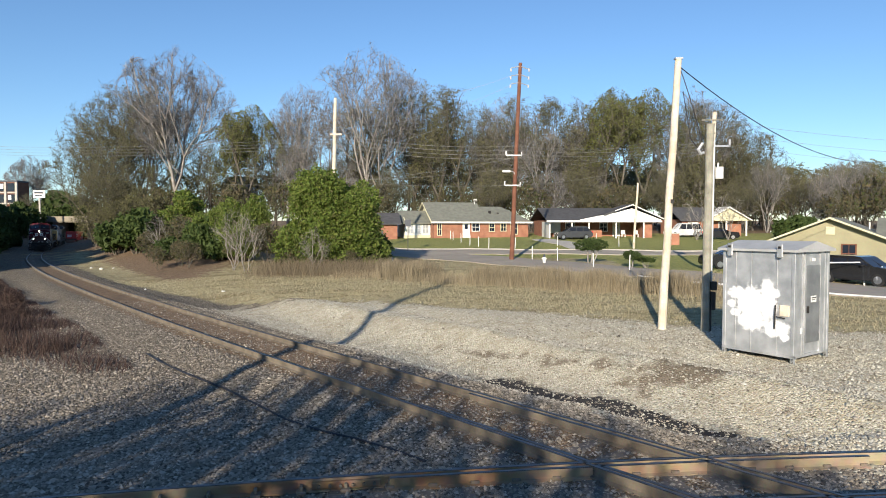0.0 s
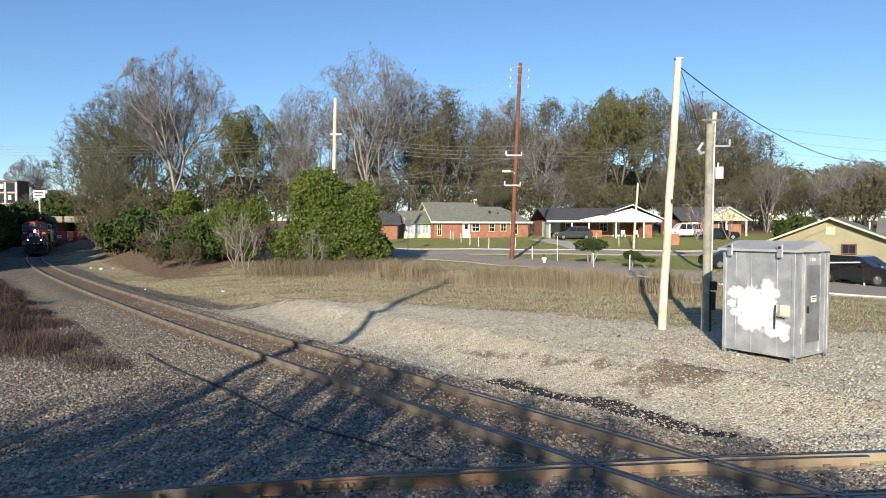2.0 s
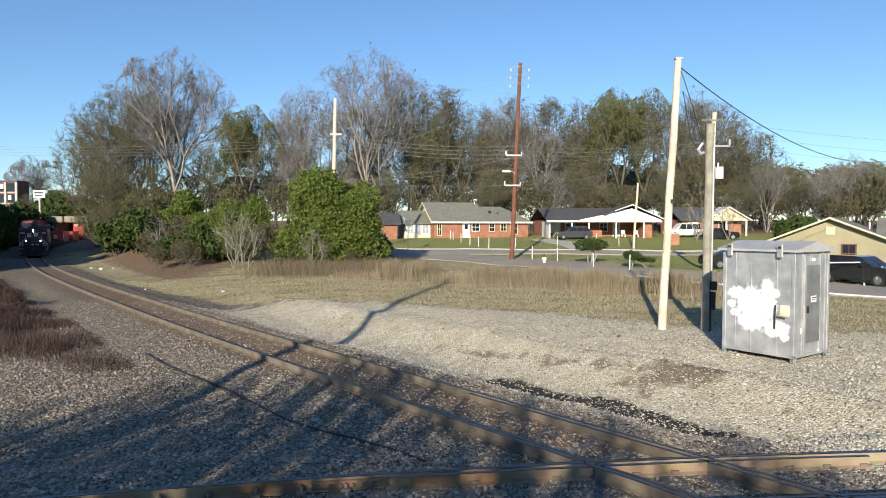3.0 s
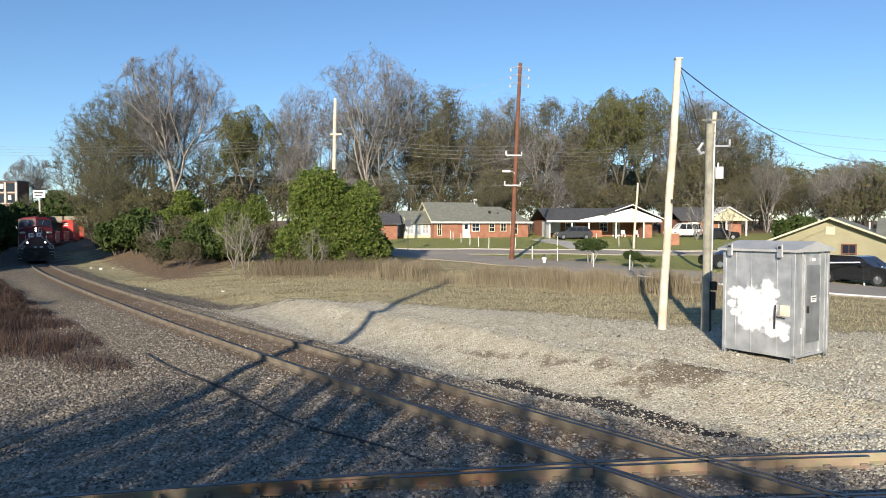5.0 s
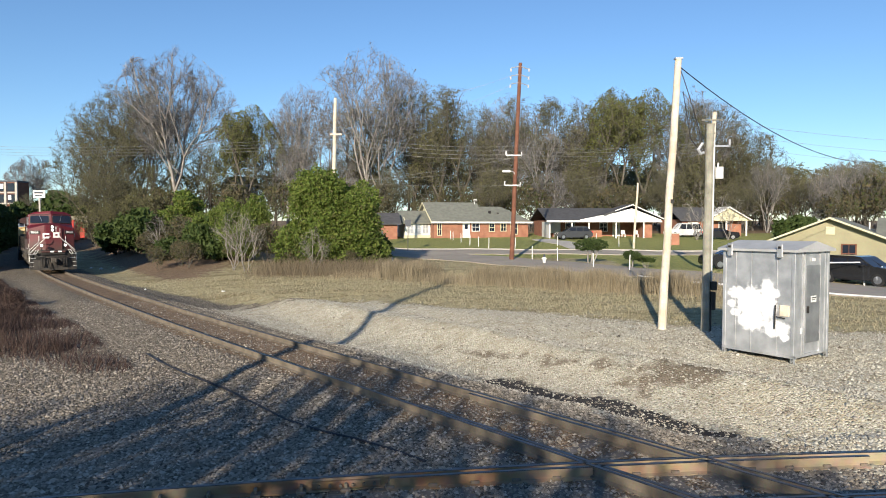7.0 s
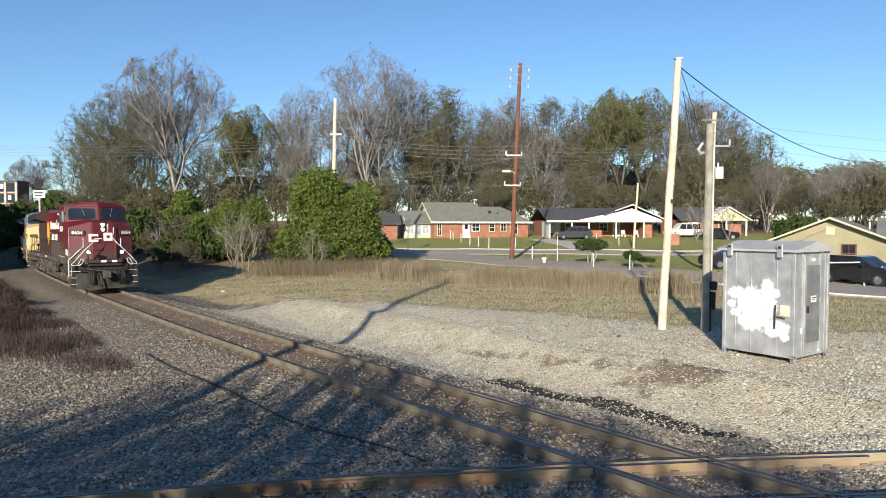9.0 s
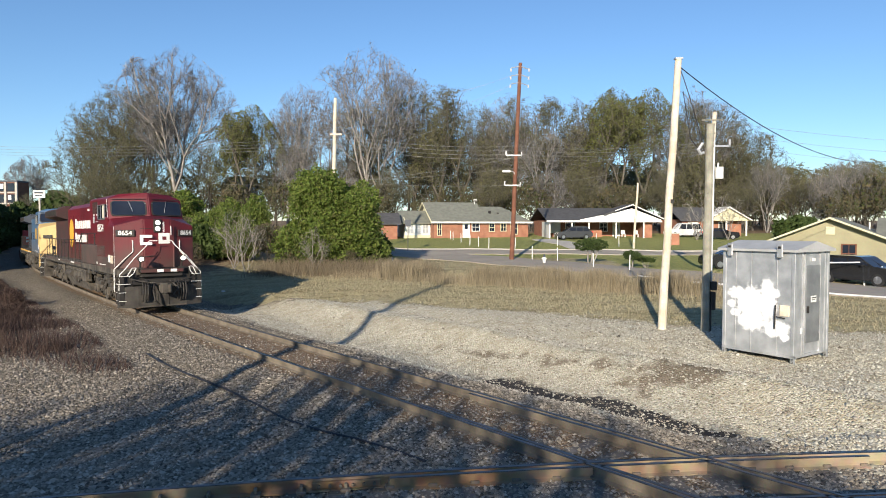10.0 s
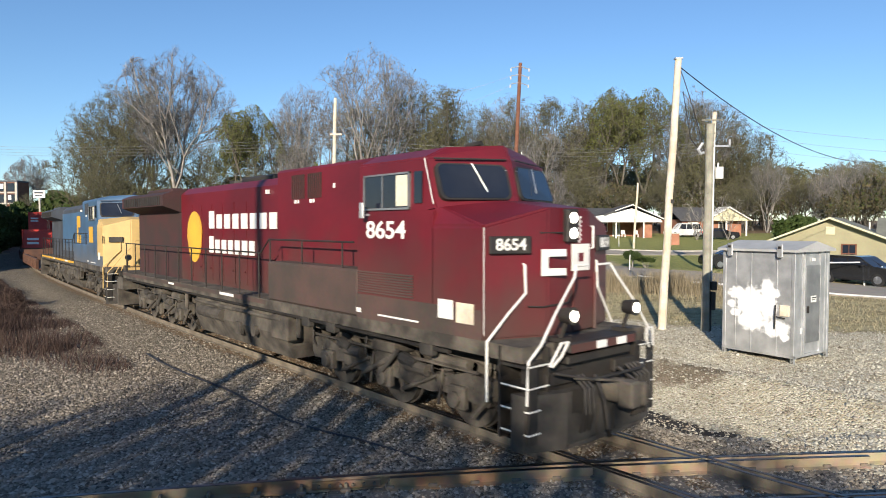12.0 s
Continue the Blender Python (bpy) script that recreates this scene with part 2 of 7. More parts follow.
def mesh_part(name, verts, faces, mat, parent=None, label="", smooth=False):
    me = bpy.data.meshes.new(name)
    me.from_pydata([tuple(v) for v in verts], [], [tuple(f) for f in faces])
    me.update()
    if smooth:
        me.shade_smooth()
    me.materials.append(mat)
    ob = new(name, me)
    ob.parent = parent
    if label:
        ob["label"] = label
    return ob


def tri_part(name, verts, mat, parent=None, label="", corners=3):
    """A mesh of loose triangles or quads from an array of shape (n, corners, 3)."""
    verts = np.asarray(verts, dtype=np.float32).reshape(-1, corners, 3)
    n = len(verts)
    me = bpy.data.meshes.new(name)
    me.vertices.add(n * corners)
    me.vertices.foreach_set("co", verts.ravel())
    me.loops.add(n * corners)
    me.loops.foreach_set("vertex_index", np.arange(n * corners, dtype=np.int32))
    me.polygons.add(n)
    me.polygons.foreach_set("loop_start", np.arange(n, dtype=np.int32) * corners)
    me.update(calc_edges=True)
    me.materials.append(mat)
    ob = new(name, me)
    ob.parent = parent
    if label:
        ob["label"] = label
    return ob


def indexed_part(name, verts, faces, mat, parent=None, label=""):
    """A mesh from arrays of vertices and of faces with equal corner counts."""
    verts, faces = np.asarray(verts, dtype=np.float32), np.asarray(faces, dtype=np.int32)
    n, k = faces.shape
    me = bpy.data.meshes.new(name)
    me.vertices.add(len(verts))
    me.vertices.foreach_set("co", verts.ravel())
    me.loops.add(n * k)
    me.loops.foreach_set("vertex_index", faces.ravel())
    me.polygons.add(n)
    me.polygons.foreach_set("loop_start", np.arange(n, dtype=np.int32) * k)
    me.update(calc_edges=True)
    me.materials.append(mat)
    ob = new(name, me)
    ob.parent = parent
    if label:
        ob["label"] = label
    return ob


def thing(name, m, label, category, group="", kind=""):
    ob = new(name)
    ob.matrix_basis = m
    ob.empty_display_size = 0.2
    return tagged(ob, label, category, group, kind)


def box(bm, x0, x1, y0, y1, z0, z1, bevel=0.0):
    r = bmesh.ops.create_cube(bm, size=1, matrix=Matrix.LocRotScale(((x0 + x1) / 2, (y0 + y1) / 2, (z0 + z1) / 2), None, (abs(x1 - x0), abs(y1 - y0), abs(z1 - z0))))
    if bevel:
        edges = list({e for v in r["verts"] for e in v.link_edges})
        bmesh.ops.bevel(bm, geom=edges, offset=bevel, segments=1, affect="EDGES")
    return bm


def boxes(*rows, bevel=0.0):
    bm = bmesh.new()
    for r in rows:
        box(bm, *r, bevel=bevel)
    return bm


def rod(bm, a, b, r0, r1=None, n=8):
    a, b = Vector(a), Vector(b)
    d = b - a
    m = Matrix.Translation((a + b) / 2) @ d.to_track_quat("Z", "Y").to_matrix().to_4x4()
    bmesh.ops.create_cone(bm, cap_ends=True, segments=n, radius1=r0, radius2=r0 if r1 is None else r1, depth=d.length, matrix=m)
    return bm


def rods(points, r, n=6, bm=None):
    """One bent rod through all the points."""
    bm = bm or bmesh.new()
    pts = [Vector(p) for p in points]
    last, rings = None, []
    for i, p in enumerate(pts):
        t = (pts[min(i + 1, len(pts) - 1)] - pts[max(i - 1, 0)]).normalized()
        u = last - t * last.dot(t) if last is not None else t.orthogonal()
        if u.length < 1e-4:
            u = t.orthogonal()
        u.normalize()
        last = u
        w = t.cross(u)
        k = 1.0
        if 0 < i < len(pts) - 1:
            k = 1 / max(0.5, math.cos(0.5 * (pts[i] - pts[i - 1]).angle(pts[i + 1] - pts[i])))
        rings.append([bm.verts.new(p + (u * math.cos(a) + w * math.sin(a)) * r * (1 + (k - 1) * 0.5)) for a in (2 * math.pi * j / n for j in range(n))])
    made = [bm.faces.new(rings[0][::-1]), bm.faces.new(rings[-1])]
    for q, o in zip(rings[:-1], rings[1:]):
        made += [bm.faces.new((q[j], q[(j + 1) % n], o[(j + 1) % n], o[j])) for j in range(n)]
    bmesh.ops.recalc_face_normals(bm, faces=made)
    return bm


def pieces(name, mat, parent, label, *rows, bevel=0.0):
    """One part for each box."""
    for r in rows:
        part(name, boxes(r, bevel=bevel), mat, parent, label)


def prism(bm, outline, axis, lo, hi):
    """Pushes a closed outline of 2D points along an axis: 'x' takes (y, z), 'y' takes (x, z), 'z' takes (x, y)."""
    put = {"x": lambda p, d: (d, p[0], p[1]), "y": lambda p, d: (p[0], d, p[1]), "z": lambda p, d: (p[0], p[1], d)}[axis]
    a = [bm.verts.new(put(p, lo)) for p in outline]
    b = [bm.verts.new(put(p, hi)) for p in outline]
    n = len(a)
    made = [bm.faces.new(a[::-1]), bm.faces.new(b)]
    made += [bm.faces.new((a[i], a[(i + 1) % n], b[(i + 1) % n], b[i])) for i in range(n)]
    bmesh.ops.recalc_face_normals(bm, faces=made)
    return bm


def cable(name, a, b, sag, r, mat, parent=None, n=14):
    """A hanging wire between two points."""
    a, b = Vector(a), Vector(b)
    pts = [a.lerp(b, i / n) - Vector((0, 0, sag * 4 * (i / n) * (1 - i / n))) for i in range(n + 1)]
    return part(name, rods(pts, r, 4), mat, parent)


# ---- the lie of the land ----
S_NODES = [-400, -300, -200, -150, -120, -95, -70, -45, -25, -10, 5, 80]
HEADING = [6, 12.6, 21.92, 26.57, 29.37, 31.43, 34.25, 37.19, 38.77, 40.82, 40.3, 39.6]
Z_NODES, Z_TRACK = [-400, -300, -150, -100, -60, -25, 80], [-2.6, -2.1, -0.99, -0.61, -0.21, 0, 0]
S_ALL = np.arange(-400, 80.01, 0.5)
_phi = np.radians(np.interp(S_ALL, S_NODES, HEADING))
T_X, T_Y = np.cumsum(np.sin(_phi) * 0.5), np.cumsum(-np.cos(_phi) * 0.5)
T_X += 2.657 - np.interp(0, S_ALL, T_X)
T_Y += 9.31 - np.interp(0, S_ALL, T_Y)
T_Z = np.interp(S_ALL, Z_NODES, Z_TRACK)


def on_track(s, side=0.0, z=0.0):
    """The point s metres along the main track (0 at the crossing), side metres to its far side, z above the rails."""
    h = math.radians(np.interp(s, S_NODES, HEADING))
    return Vector((np.interp(s, S_ALL, T_X) + side * math.cos(h), np.interp(s, S_ALL, T_Y) + side * math.sin(h), np.interp(s, S_ALL, T_Z) + z))


def on_branch(x, side=0.0):
    """A point of the second track, which bends gently; side metres to its far side."""
    slope = 0.155 - 0.0128 * x
    k = 1 / math.hypot(1, slope)
    return Vector((x - side * slope * k, 7.905 + 0.155 * x - 0.0064 * x * x + side * k, 0))


def branch_way(x):
    return Vector((1, 0.155 - 0.0128 * x, 0)).normalized()


def from_branch(x, y):
    """Signed distance from the second track."""
    q = np.clip(x, -22, 26)
    return (y - (7.905 + 0.155 * q - 0.0064 * q * q)) / np.hypot(1, 0.155 - 0.0128 * q)


def smooth_step(x, a, b):
    t = np.clip((x - a) / (b - a), 0, 1)
    return t * t * (3 - 2 * t)


def lumps(x, y):
    """Gentle unevenness, a few centimetres."""
    return (np.sin(x * 1.3 + 0.7 * y) * np.cos(y * 1.1 - 0.4 * x) * 0.5 + np.sin(x * 0.43 - y * 0.57 + 1.3) + 0.6 * np.sin(x * 2.9 + 1.0) * np.sin(y * 2.3 + x)) * 0.04


def from_track(x, y):
    """Signed distance from the main track (plus on its far side), and the place along it."""
    x, y = np.atleast_1d(np.asarray(x, dtype=float)), np.atleast_1d(np.asarray(y, dtype=float))
    d, at = np.empty(len(x)), np.empty(len(x), dtype=int)
    px, py = T_X[::2], T_Y[::2]
    for i in range(0, len(x), 4000):
        q = (x[i:i + 4000, None] - px) ** 2 + (y[i:i + 4000, None] - py) ** 2
        k = q.argmin(1)
        at[i:i + 4000] = k * 2
        d[i:i + 4000] = np.sqrt(q[np.arange(len(k)), k])
    sign = np.sign((x - T_X[at]) * np.cos(_phi[at]) + (y - T_Y[at]) * np.sin(_phi[at]))
    return d * np.where(sign == 0, 1, sign), S_ALL[at]


def ground(x, y):
    x, y = np.atleast_1d(np.asarray(x, dtype=float)), np.atleast_1d(np.asarray(y, dtype=float))
    d, s = from_track(x, y)
    base = np.interp(y, [-400, 36, 46, 57, 66, 90, 140, 500, 3000], [0, 0, 0.12, 0.35, 0.72, 1.9, 3.5, 8, 20])
    left = smooth_step(-x, 8, 40)
    base = base * (1 - left) + left * np.interp(y, [-400, 40, 70, 140, 500, 3000], [0, 0, 0.6, 2.5, 8, 20])
    bank = left * smooth_step(d, 4, 14) * smooth_step(s, -200, -60) * 1.5 * smooth_step(-s, 30, 55)
    profile = np.interp(d, [-40, -9, -4.5, -2.6, -1.7, 1.7, 2.7, 3.4, 4.2, 4.9, 6.1, 7.3, 8.4, 10, 14], [-0.05, -0.25, -0.33, -0.3, -0.165, -0.165, -0.48, -0.62, -0.62, -0.45, 0.04, -0.12, 0.06, 0.0, 0.0])
    shallow = np.interp(d, [-40, -9, -4.5, -2.6, -1.7, 1.7, 2.7, 4.5, 9, 14], [1.2, 0.3, -0.3, -0.42, -0.165, -0.165, -0.42, -0.5, -0.25, 0.0])
    near = smooth_step(s, -40, -16)
    profile = profile * near + shallow * (1 - near)
    line = np.interp(s, Z_NODES, Z_TRACK)
    k = np.exp(-(d / 14.0) ** 2)
    # second track
    e = from_branch(x, y)
    flat = 1 - smooth_step(np.abs(e), 1.8, 3.0)
    out = base * (1 - k) + line * k + profile + bank
    out = out * (1 - flat) + flat * -0.19
    calm = smooth_step(np.abs(d), 1.6, 3.5) * smooth_step(np.abs(e), 1.7, 3.0)
    # levelled pad under the metal cabinet
    pad = np.exp(-(((x - 8.6) / 2.1) ** 2 + ((y - 16.3) / 2.1) ** 4))
    return out + lumps(x, y) * calm * (1 - pad) - 0.11 * pad


def ground_at(x, y):
    return float(ground(x, y)[0])

# ---- ground ----
def ground_material():
    m = bpy.data.materials.new("ground_cover")
    m.use_nodes = True
    n, l = m.node_tree.nodes, m.node_tree.links
    b = n["Principled BSDF"]
    b.inputs["Roughness"].default_value = 0.95
    b.inputs["Specular IOR Level"].default_value = 0.15
    co = n.new("ShaderNodeTexCoord")

    def noise_tex(scale, detail=5.0, rough=0.6):
        t = n.new("ShaderNodeTexNoise")
        t.inputs["Scale"].default_value, t.inputs["Detail"].default_value, t.inputs["Roughness"].default_value = scale, detail, rough
        l.new(co.outputs["Object"], t.inputs["Vector"])
        return t

    def ramp(src, stops):
        r = n.new("ShaderNodeValToRGB")
        el = r.color_ramp.elements
        while len(el) < len(stops):
            el.new(0.5)
        for i, (p, c) in enumerate(stops):
            el[i].position, el[i].color = p, (*c, 1)
        l.new(src, r.inputs["Fac"])
        return r.outputs["Color"]

    def mix(fac, a, c, kind="MIX"):
        x = n.new("ShaderNodeMix")
        x.data_type, x.blend_type = "RGBA", kind
        if isinstance(fac, float):
            x.inputs[0].default_value = fac
        else:
            l.new(fac, x.inputs[0])
        l.new(a, x.inputs[6])
        l.new(c, x.inputs[7])
        return x.outputs[2]

    def zone(name, edge):
        """A zone's weight with a ragged border."""
        a, add, r = n.new("ShaderNodeAttribute"), n.new("ShaderNodeMath"), n.new("ShaderNodeMapRange")
        a.attribute_name = name
        add.operation = "ADD"
        l.new(a.outputs["Fac"], add.inputs[0])
        sub = n.new("ShaderNodeMath")
        sub.operation = "MULTIPLY_ADD"
        sub.inputs[1].default_value, sub.inputs[2].default_value = edge, -edge / 2
        l.new(ragged.outputs["Fac"], sub.inputs[0])
        l.new(sub.outputs[0], add.inputs[1])
        r.inputs["From Min"].default_value, r.inputs["From Max"].default_value = 0.4, 0.6
        l.new(add.outputs[0], r.inputs["Value"])
        return r.outputs["Result"]

    ragged = noise_tex(1.6, 6.0, 0.7)
    wide, mid, fine = noise_tex(0.35), noise_tex(4.0), noise_tex(40.0, 3.0)
    stones = n.new("ShaderNodeTexVoronoi")
    stones.inputs["Scale"].default_value = 27.0
    l.new(co.outputs["Object"], stones.inputs["Vector"])
    grey = ramp(stones.outputs["Color"], [(0.15, (0.075, 0.063, 0.047)), (0.5, (0.17, 0.145, 0.11)), (0.9, (0.34, 0.295, 0.23))])
    pale = ramp(stones.outputs["Color"], [(0.15, (0.33, 0.305, 0.225)), (0.5, (0.52, 0.485, 0.375)), (0.9, (0.70, 0.66, 0.54))])
    dry = ramp(mid.outputs["Fac"], [(0.3, (0.25, 0.205, 0.125)), (0.5, (0.43, 0.368, 0.235)), (0.7, (0.57, 0.505, 0.36))])
    green_dry = ramp(wide.outputs["Fac"], [(0.35, (0.19, 0.19, 0.07)), (0.65, (0.36, 0.32, 0.16))])
    lawn = ramp(mid.outputs["Fac"], [(0.3, (0.19, 0.215, 0.06)), (0.7, (0.36, 0.35, 0.14))])
    dirt = ramp(mid.outputs["Fac"], [(0.3, (0.15, 0.102, 0.066)), (0.7, (0.27, 0.195, 0.13))])
    mud = ramp(mid.outputs["Fac"], [(0.3, (0.035, 0.033, 0.032)), (0.7, (0.07, 0.065, 0.06))])
    # Streak bands: browner grass streaks, and shading of swales put into the colour.
    streaks = n.new("ShaderNodeTexNoise")
    lay = n.new("ShaderNodeMapping")
    lay.inputs["Scale"].default_value = (0.16, 0.75, 1.0)
    lay.inputs["Rotation"].default_value = (0, 0, 0.25)
    l.new(co.outputs["Object"], lay.inputs["Vector"])
    l.new(lay.outputs["Vector"], streaks.inputs["Vector"])
    streaks.inputs["Scale"].default_value, streaks.inputs["Detail"].default_value, streaks.inputs["Roughness"].default_value = 1.0, 6.0, 0.65
    streak_shade = ramp(streaks.outputs["Fac"], [(0.38, (0.62, 0.56, 0.50)), (0.5, (0.95, 0.95, 0.92)), (0.64, (1.0, 1.0, 1.0))])
    c = mix(0.3, dry, green_dry)
    c = mix(0.8, c, streak_shade, "MULTIPLY")
    c = mix(zone("lawn", 0.5), c, lawn)
    c = mix(zone("dirt", 0.9), c, dirt)
    c = mix(zone("gravel", 0.8), c, grey)
    sandy = ramp(mid.outputs["Fac"], [(0.3, (0.33, 0.285, 0.20)), (0.7, (0.52, 0.465, 0.35))])
    patch = ramp(ragged.outputs["Fac"], [(0.45, (0, 0, 0)), (0.6, (1, 1, 1))])
    pale = mix(patch, pale, sandy)
    c = mix(zone("pale", 1.0), c, pale)
    c = mix(zone("bed", 1.1), c, dirt)
    loam = ramp(mid.outputs["Fac"], [(0.3, (0.15, 0.122, 0.086)), (0.7, (0.28, 0.232, 0.168))])
    c = mix(zone("soil", 1.1), c, loam)
    c = mix(zone("mud", 0.9), c, mud)
    c = mix(0.35, c, fine.outputs["Color"], "OVERLAY")
    l.new(c, b.inputs["Base Color"])
    bump = n.new("ShaderNodeBump")
    bump.inputs["Strength"].default_value, bump.inputs["Distance"].default_value = 0.8, 0.04
    bump.invert = True
    l.new(stones.outputs["Distance"], bump.inputs["Height"])
    l.new(bump.outputs["Normal"], b.inputs["Normal"])
    return m


def lines(lo, hi, step, far_lo, far_hi, grow=1.18):
    inner = list(np.arange(lo, hi + 1e-6, step))
    a, b, k = lo, hi, step
    before, after = [], []
    while a > far_lo:
        k *= grow
        a -= k
        before.append(a)
    k = step
    while b < far_hi:
        k *= grow
        b += k
        after.append(b)
    return np.array(before[::-1] + inner + after)


def zones(x, y):
    d, s = from_track(x, y)
    e = from_branch(x, y)
    edge = np.interp(s, [-200, -40, -26, -18, -6, 10], [2.6, 2.9, 4.4, 8.0, 12.0, 20.0])
    back = np.interp(s, [-200, -40, -24, -13, -9], [3.0, 3.7, 4.2, 7.0, 30])
    gravel = smooth_step(d, -back - 0.6, -back + 0.6) * (1 - smooth_step(d, edge - 1.2, edge + 1.2)) * (1 - smooth_step(s, 200, 300))
    pale = smooth_step(d, 2.1, 3.2) * (1 - smooth_step(d, edge - 1.2, edge + 1.2)) * smooth_step(s, -30, -18) * 1.05
    pale = np.maximum(pale, 0.34 * gravel * (1 - smooth_step(s, -26, -18)) * smooth_step(np.abs(d), 1.3, 1.9))
    pale = np.maximum(pale, 0.25 * gravel * smooth_step(np.abs(d), 1.2, 2.2))
    # weedy brown rise beyond the drain
    hump = np.exp(-(((x - 5.9) / 2.6) ** 2 + ((y - 14.9) / 1.1) ** 2))
    u = np.clip(x / 5.0, 0, 1)
    hump = np.maximum(hump, 0.8 * np.exp(-((y - (19.8 - 4.4 * u)) / 0.55) ** 2) * smooth_step(x, -2.5, 0.5) * (1 - smooth_step(x, 4, 7)))
    dirt = np.zeros_like(x)
    mud = np.exp(-((d - 3.5 - 0.14 * np.sin(s * 1.7)) / 0.66) ** 2) * smooth_step(s, -8.2, -5.6) * (1 - smooth_step(s, 0.2, 1.6)) * 0.95
    lawn = smooth_step(y, 56, 62) * smooth_step(x, -16, -8) + 0.8 * smooth_step(x, 12, 16) * smooth_step(y, 36, 40) * (1 - smooth_step(y, 60, 64))
    bank = smooth_step(-x, 10, 22) * smooth_step(d, 4, 7) * smooth_step(-s, 25, 45) * 0.75
    woods = smooth_step(y, 96, 104) + smooth_step(-d, 5, 9) * smooth_step(-s, 15, 22)
    return dict(gravel=gravel, pale=pale, lawn=np.clip(lawn, 0, 1), dirt=np.clip(np.maximum(dirt, np.maximum(bank, woods)), 0, 1), mud=mud, bed=0.72 * (1 - smooth_step(np.abs(d), 1.0, 1.5)), soil=hump * 0.7)


def build_ground():
    xs, ys = lines(-26, 26, 0.22, -2500, 2500), lines(4, 46, 0.22, -300, 3200, 1.12)
    X, Y = np.meshgrid(xs, ys)
    x, y = X.ravel(), Y.ravel()
    z = ground(x, y)
    w, h = len(xs), len(ys)
    idx = np.arange(w * h).reshape(h, w)
    faces = np.stack([idx[:-1, :-1], idx[:-1, 1:], idx[1:, 1:], idx[1:, :-1]], -1).reshape(-1, 4)
    ob = indexed_part("ground", np.stack([x, y, z], 1), faces, ground_material())
    for key, val in zones(x, y).items():
        at = ob.data.attributes.new(key, "FLOAT", "POINT")
        at.data.foreach_set("value", val.astype(np.float32))
    ob.data.shade_smooth()
    tagged(ob, "gravel, dry winter grass and lawn ground", "ground", kind="structure")


build_ground()


def strip(name, mid, width, mat, lift, label, category, thick=0.25):
    """A paved band draped on the ground along a line of points."""
    pts = [Vector((*p, 0)) for p in mid]
    dense = []
    for a, b in zip(pts[:-1], pts[1:]):
        n = max(2, int((b - a).length / 1.5))
        dense += [a.lerp(b, i / n) for i in range(n)]
    dense.append(pts[-1])
    verts, faces = [], []
    for i, p in enumerate(dense):
        t = (dense[min(i + 1, len(dense) - 1)] - dense[max(i - 1, 0)]).normalized()
        side = Vector((-t.y, t.x, 0))
        for k in (-1, -0.5, 0, 0.5, 1):
            q = p + side * k * width / 2
            verts.append((q.x, q.y, ground_at(q.x, q.y) + lift + 0.03 * (1 - k * k)))
        for k in (1, -1):
            q = p + side * k * width / 2
            verts.append((q.x, q.y, ground_at(q.x, q.y) + lift - thick))
    for i in range(len(dense) - 1):
        a, b = i * 7, i * 7 + 7
        for k in range(7):
            faces.append((a + k, a + (k + 1) % 7, b + (k + 1) % 7, b + k))
    faces += [tuple(range(7))[::-1], tuple(len(verts) - 7 + k for k in range(7))]
    ob = mesh_part(name, verts, faces, mat)
    return tagged(ob, label, category, kind="structure")


strip("road", [(60, -22), (42, 4), (30, 19.5), (22.5, 31.5), (15, 43), (7, 54), (-3, 64), (-18, 76)], 6.4, ASPHALT, 0.05, "worn grey asphalt two-lane road", "road")
strip("street", [(60, 59), (34, 62), (20, 64.5), (6, 65.5), (-4, 66.5), (-12, 70)], 4.6, ASPHALT, 0.07, "pale worn asphalt residential street", "road")
strip("kerb", [(60, 61.6), (34, 64.6), (20, 67.1), (6, 68.1), (-4, 69.1), (-12, 72.6)], 0.2, CONCRETE, 0.13, "pale concrete kerb along the street", "kerb", 0.4)
strip("driveway", [(15.5, 67.5), (15.0, 76), (13.0, 84)], 3.2, CONCRETE, 0.06, "pale concrete driveway to the carport", "driveway")
strip("road_edge_line", [(30 - 2.55, 19.5 - 1.6), (22.5 - 2.55, 31.5 - 1.6), (15 - 2.5, 43 - 1.7)], 0.1, WHITE, 0.085, "white painted road edge line", "road marking", 0.1)

# ---- railway ----
RAIL = [(-0.07, -0.172), (0.07, -0.172), (0.07, -0.158), (0.012, -0.135), (0.012, -0.045), (0.036, -0.035), (0.036, -0.006), (0.026, 0.0), (-0.026, 0.0), (-0.036, -0.006), (-0.036, -0.035), (-0.012, -0.045), (-0.012, -0.135), (-0.07, -0.158)]


def rail_mesh(name, spots, rights, parent, label, mat=None):
    """The rail section swept along points; its running surface is a strip of its own material."""
    verts, faces, n = [], [], len(RAIL)
    for p, r in zip(spots, rights):
        verts += [p + r * a + Vector((0, 0, b)) for a, b in RAIL]
    for i in range(len(spots) - 1):
        faces += [(i * n + k, i * n + (k + 1) % n, i * n + n + (k + 1) % n, i * n + n + k) for k in range(n)]
    faces += [tuple(range(n)), tuple(len(verts) - 1 - k for k in range(n))]
    ob = mesh_part(name, verts, faces, mat or RAIL_RUST, parent, label)
    ob.data.materials.append(RAIL_TOP)
    for i, f in enumerate(ob.data.polygons):
        if i < (len(spots) - 1) * n and i % n in (6, 7, 8):
            f.material_index = 1
    return ob


def tie_mesh():
    bm = bmesh.new()
    box(bm, -0.115, 0.115, -1.3, 1.3, -0.18, 0.0, 0.012)
    me = bpy.data.meshes.new("tie")
    bm.to_mesh(me)
    bm.free()
    me.materials.append(TIE)
    return me


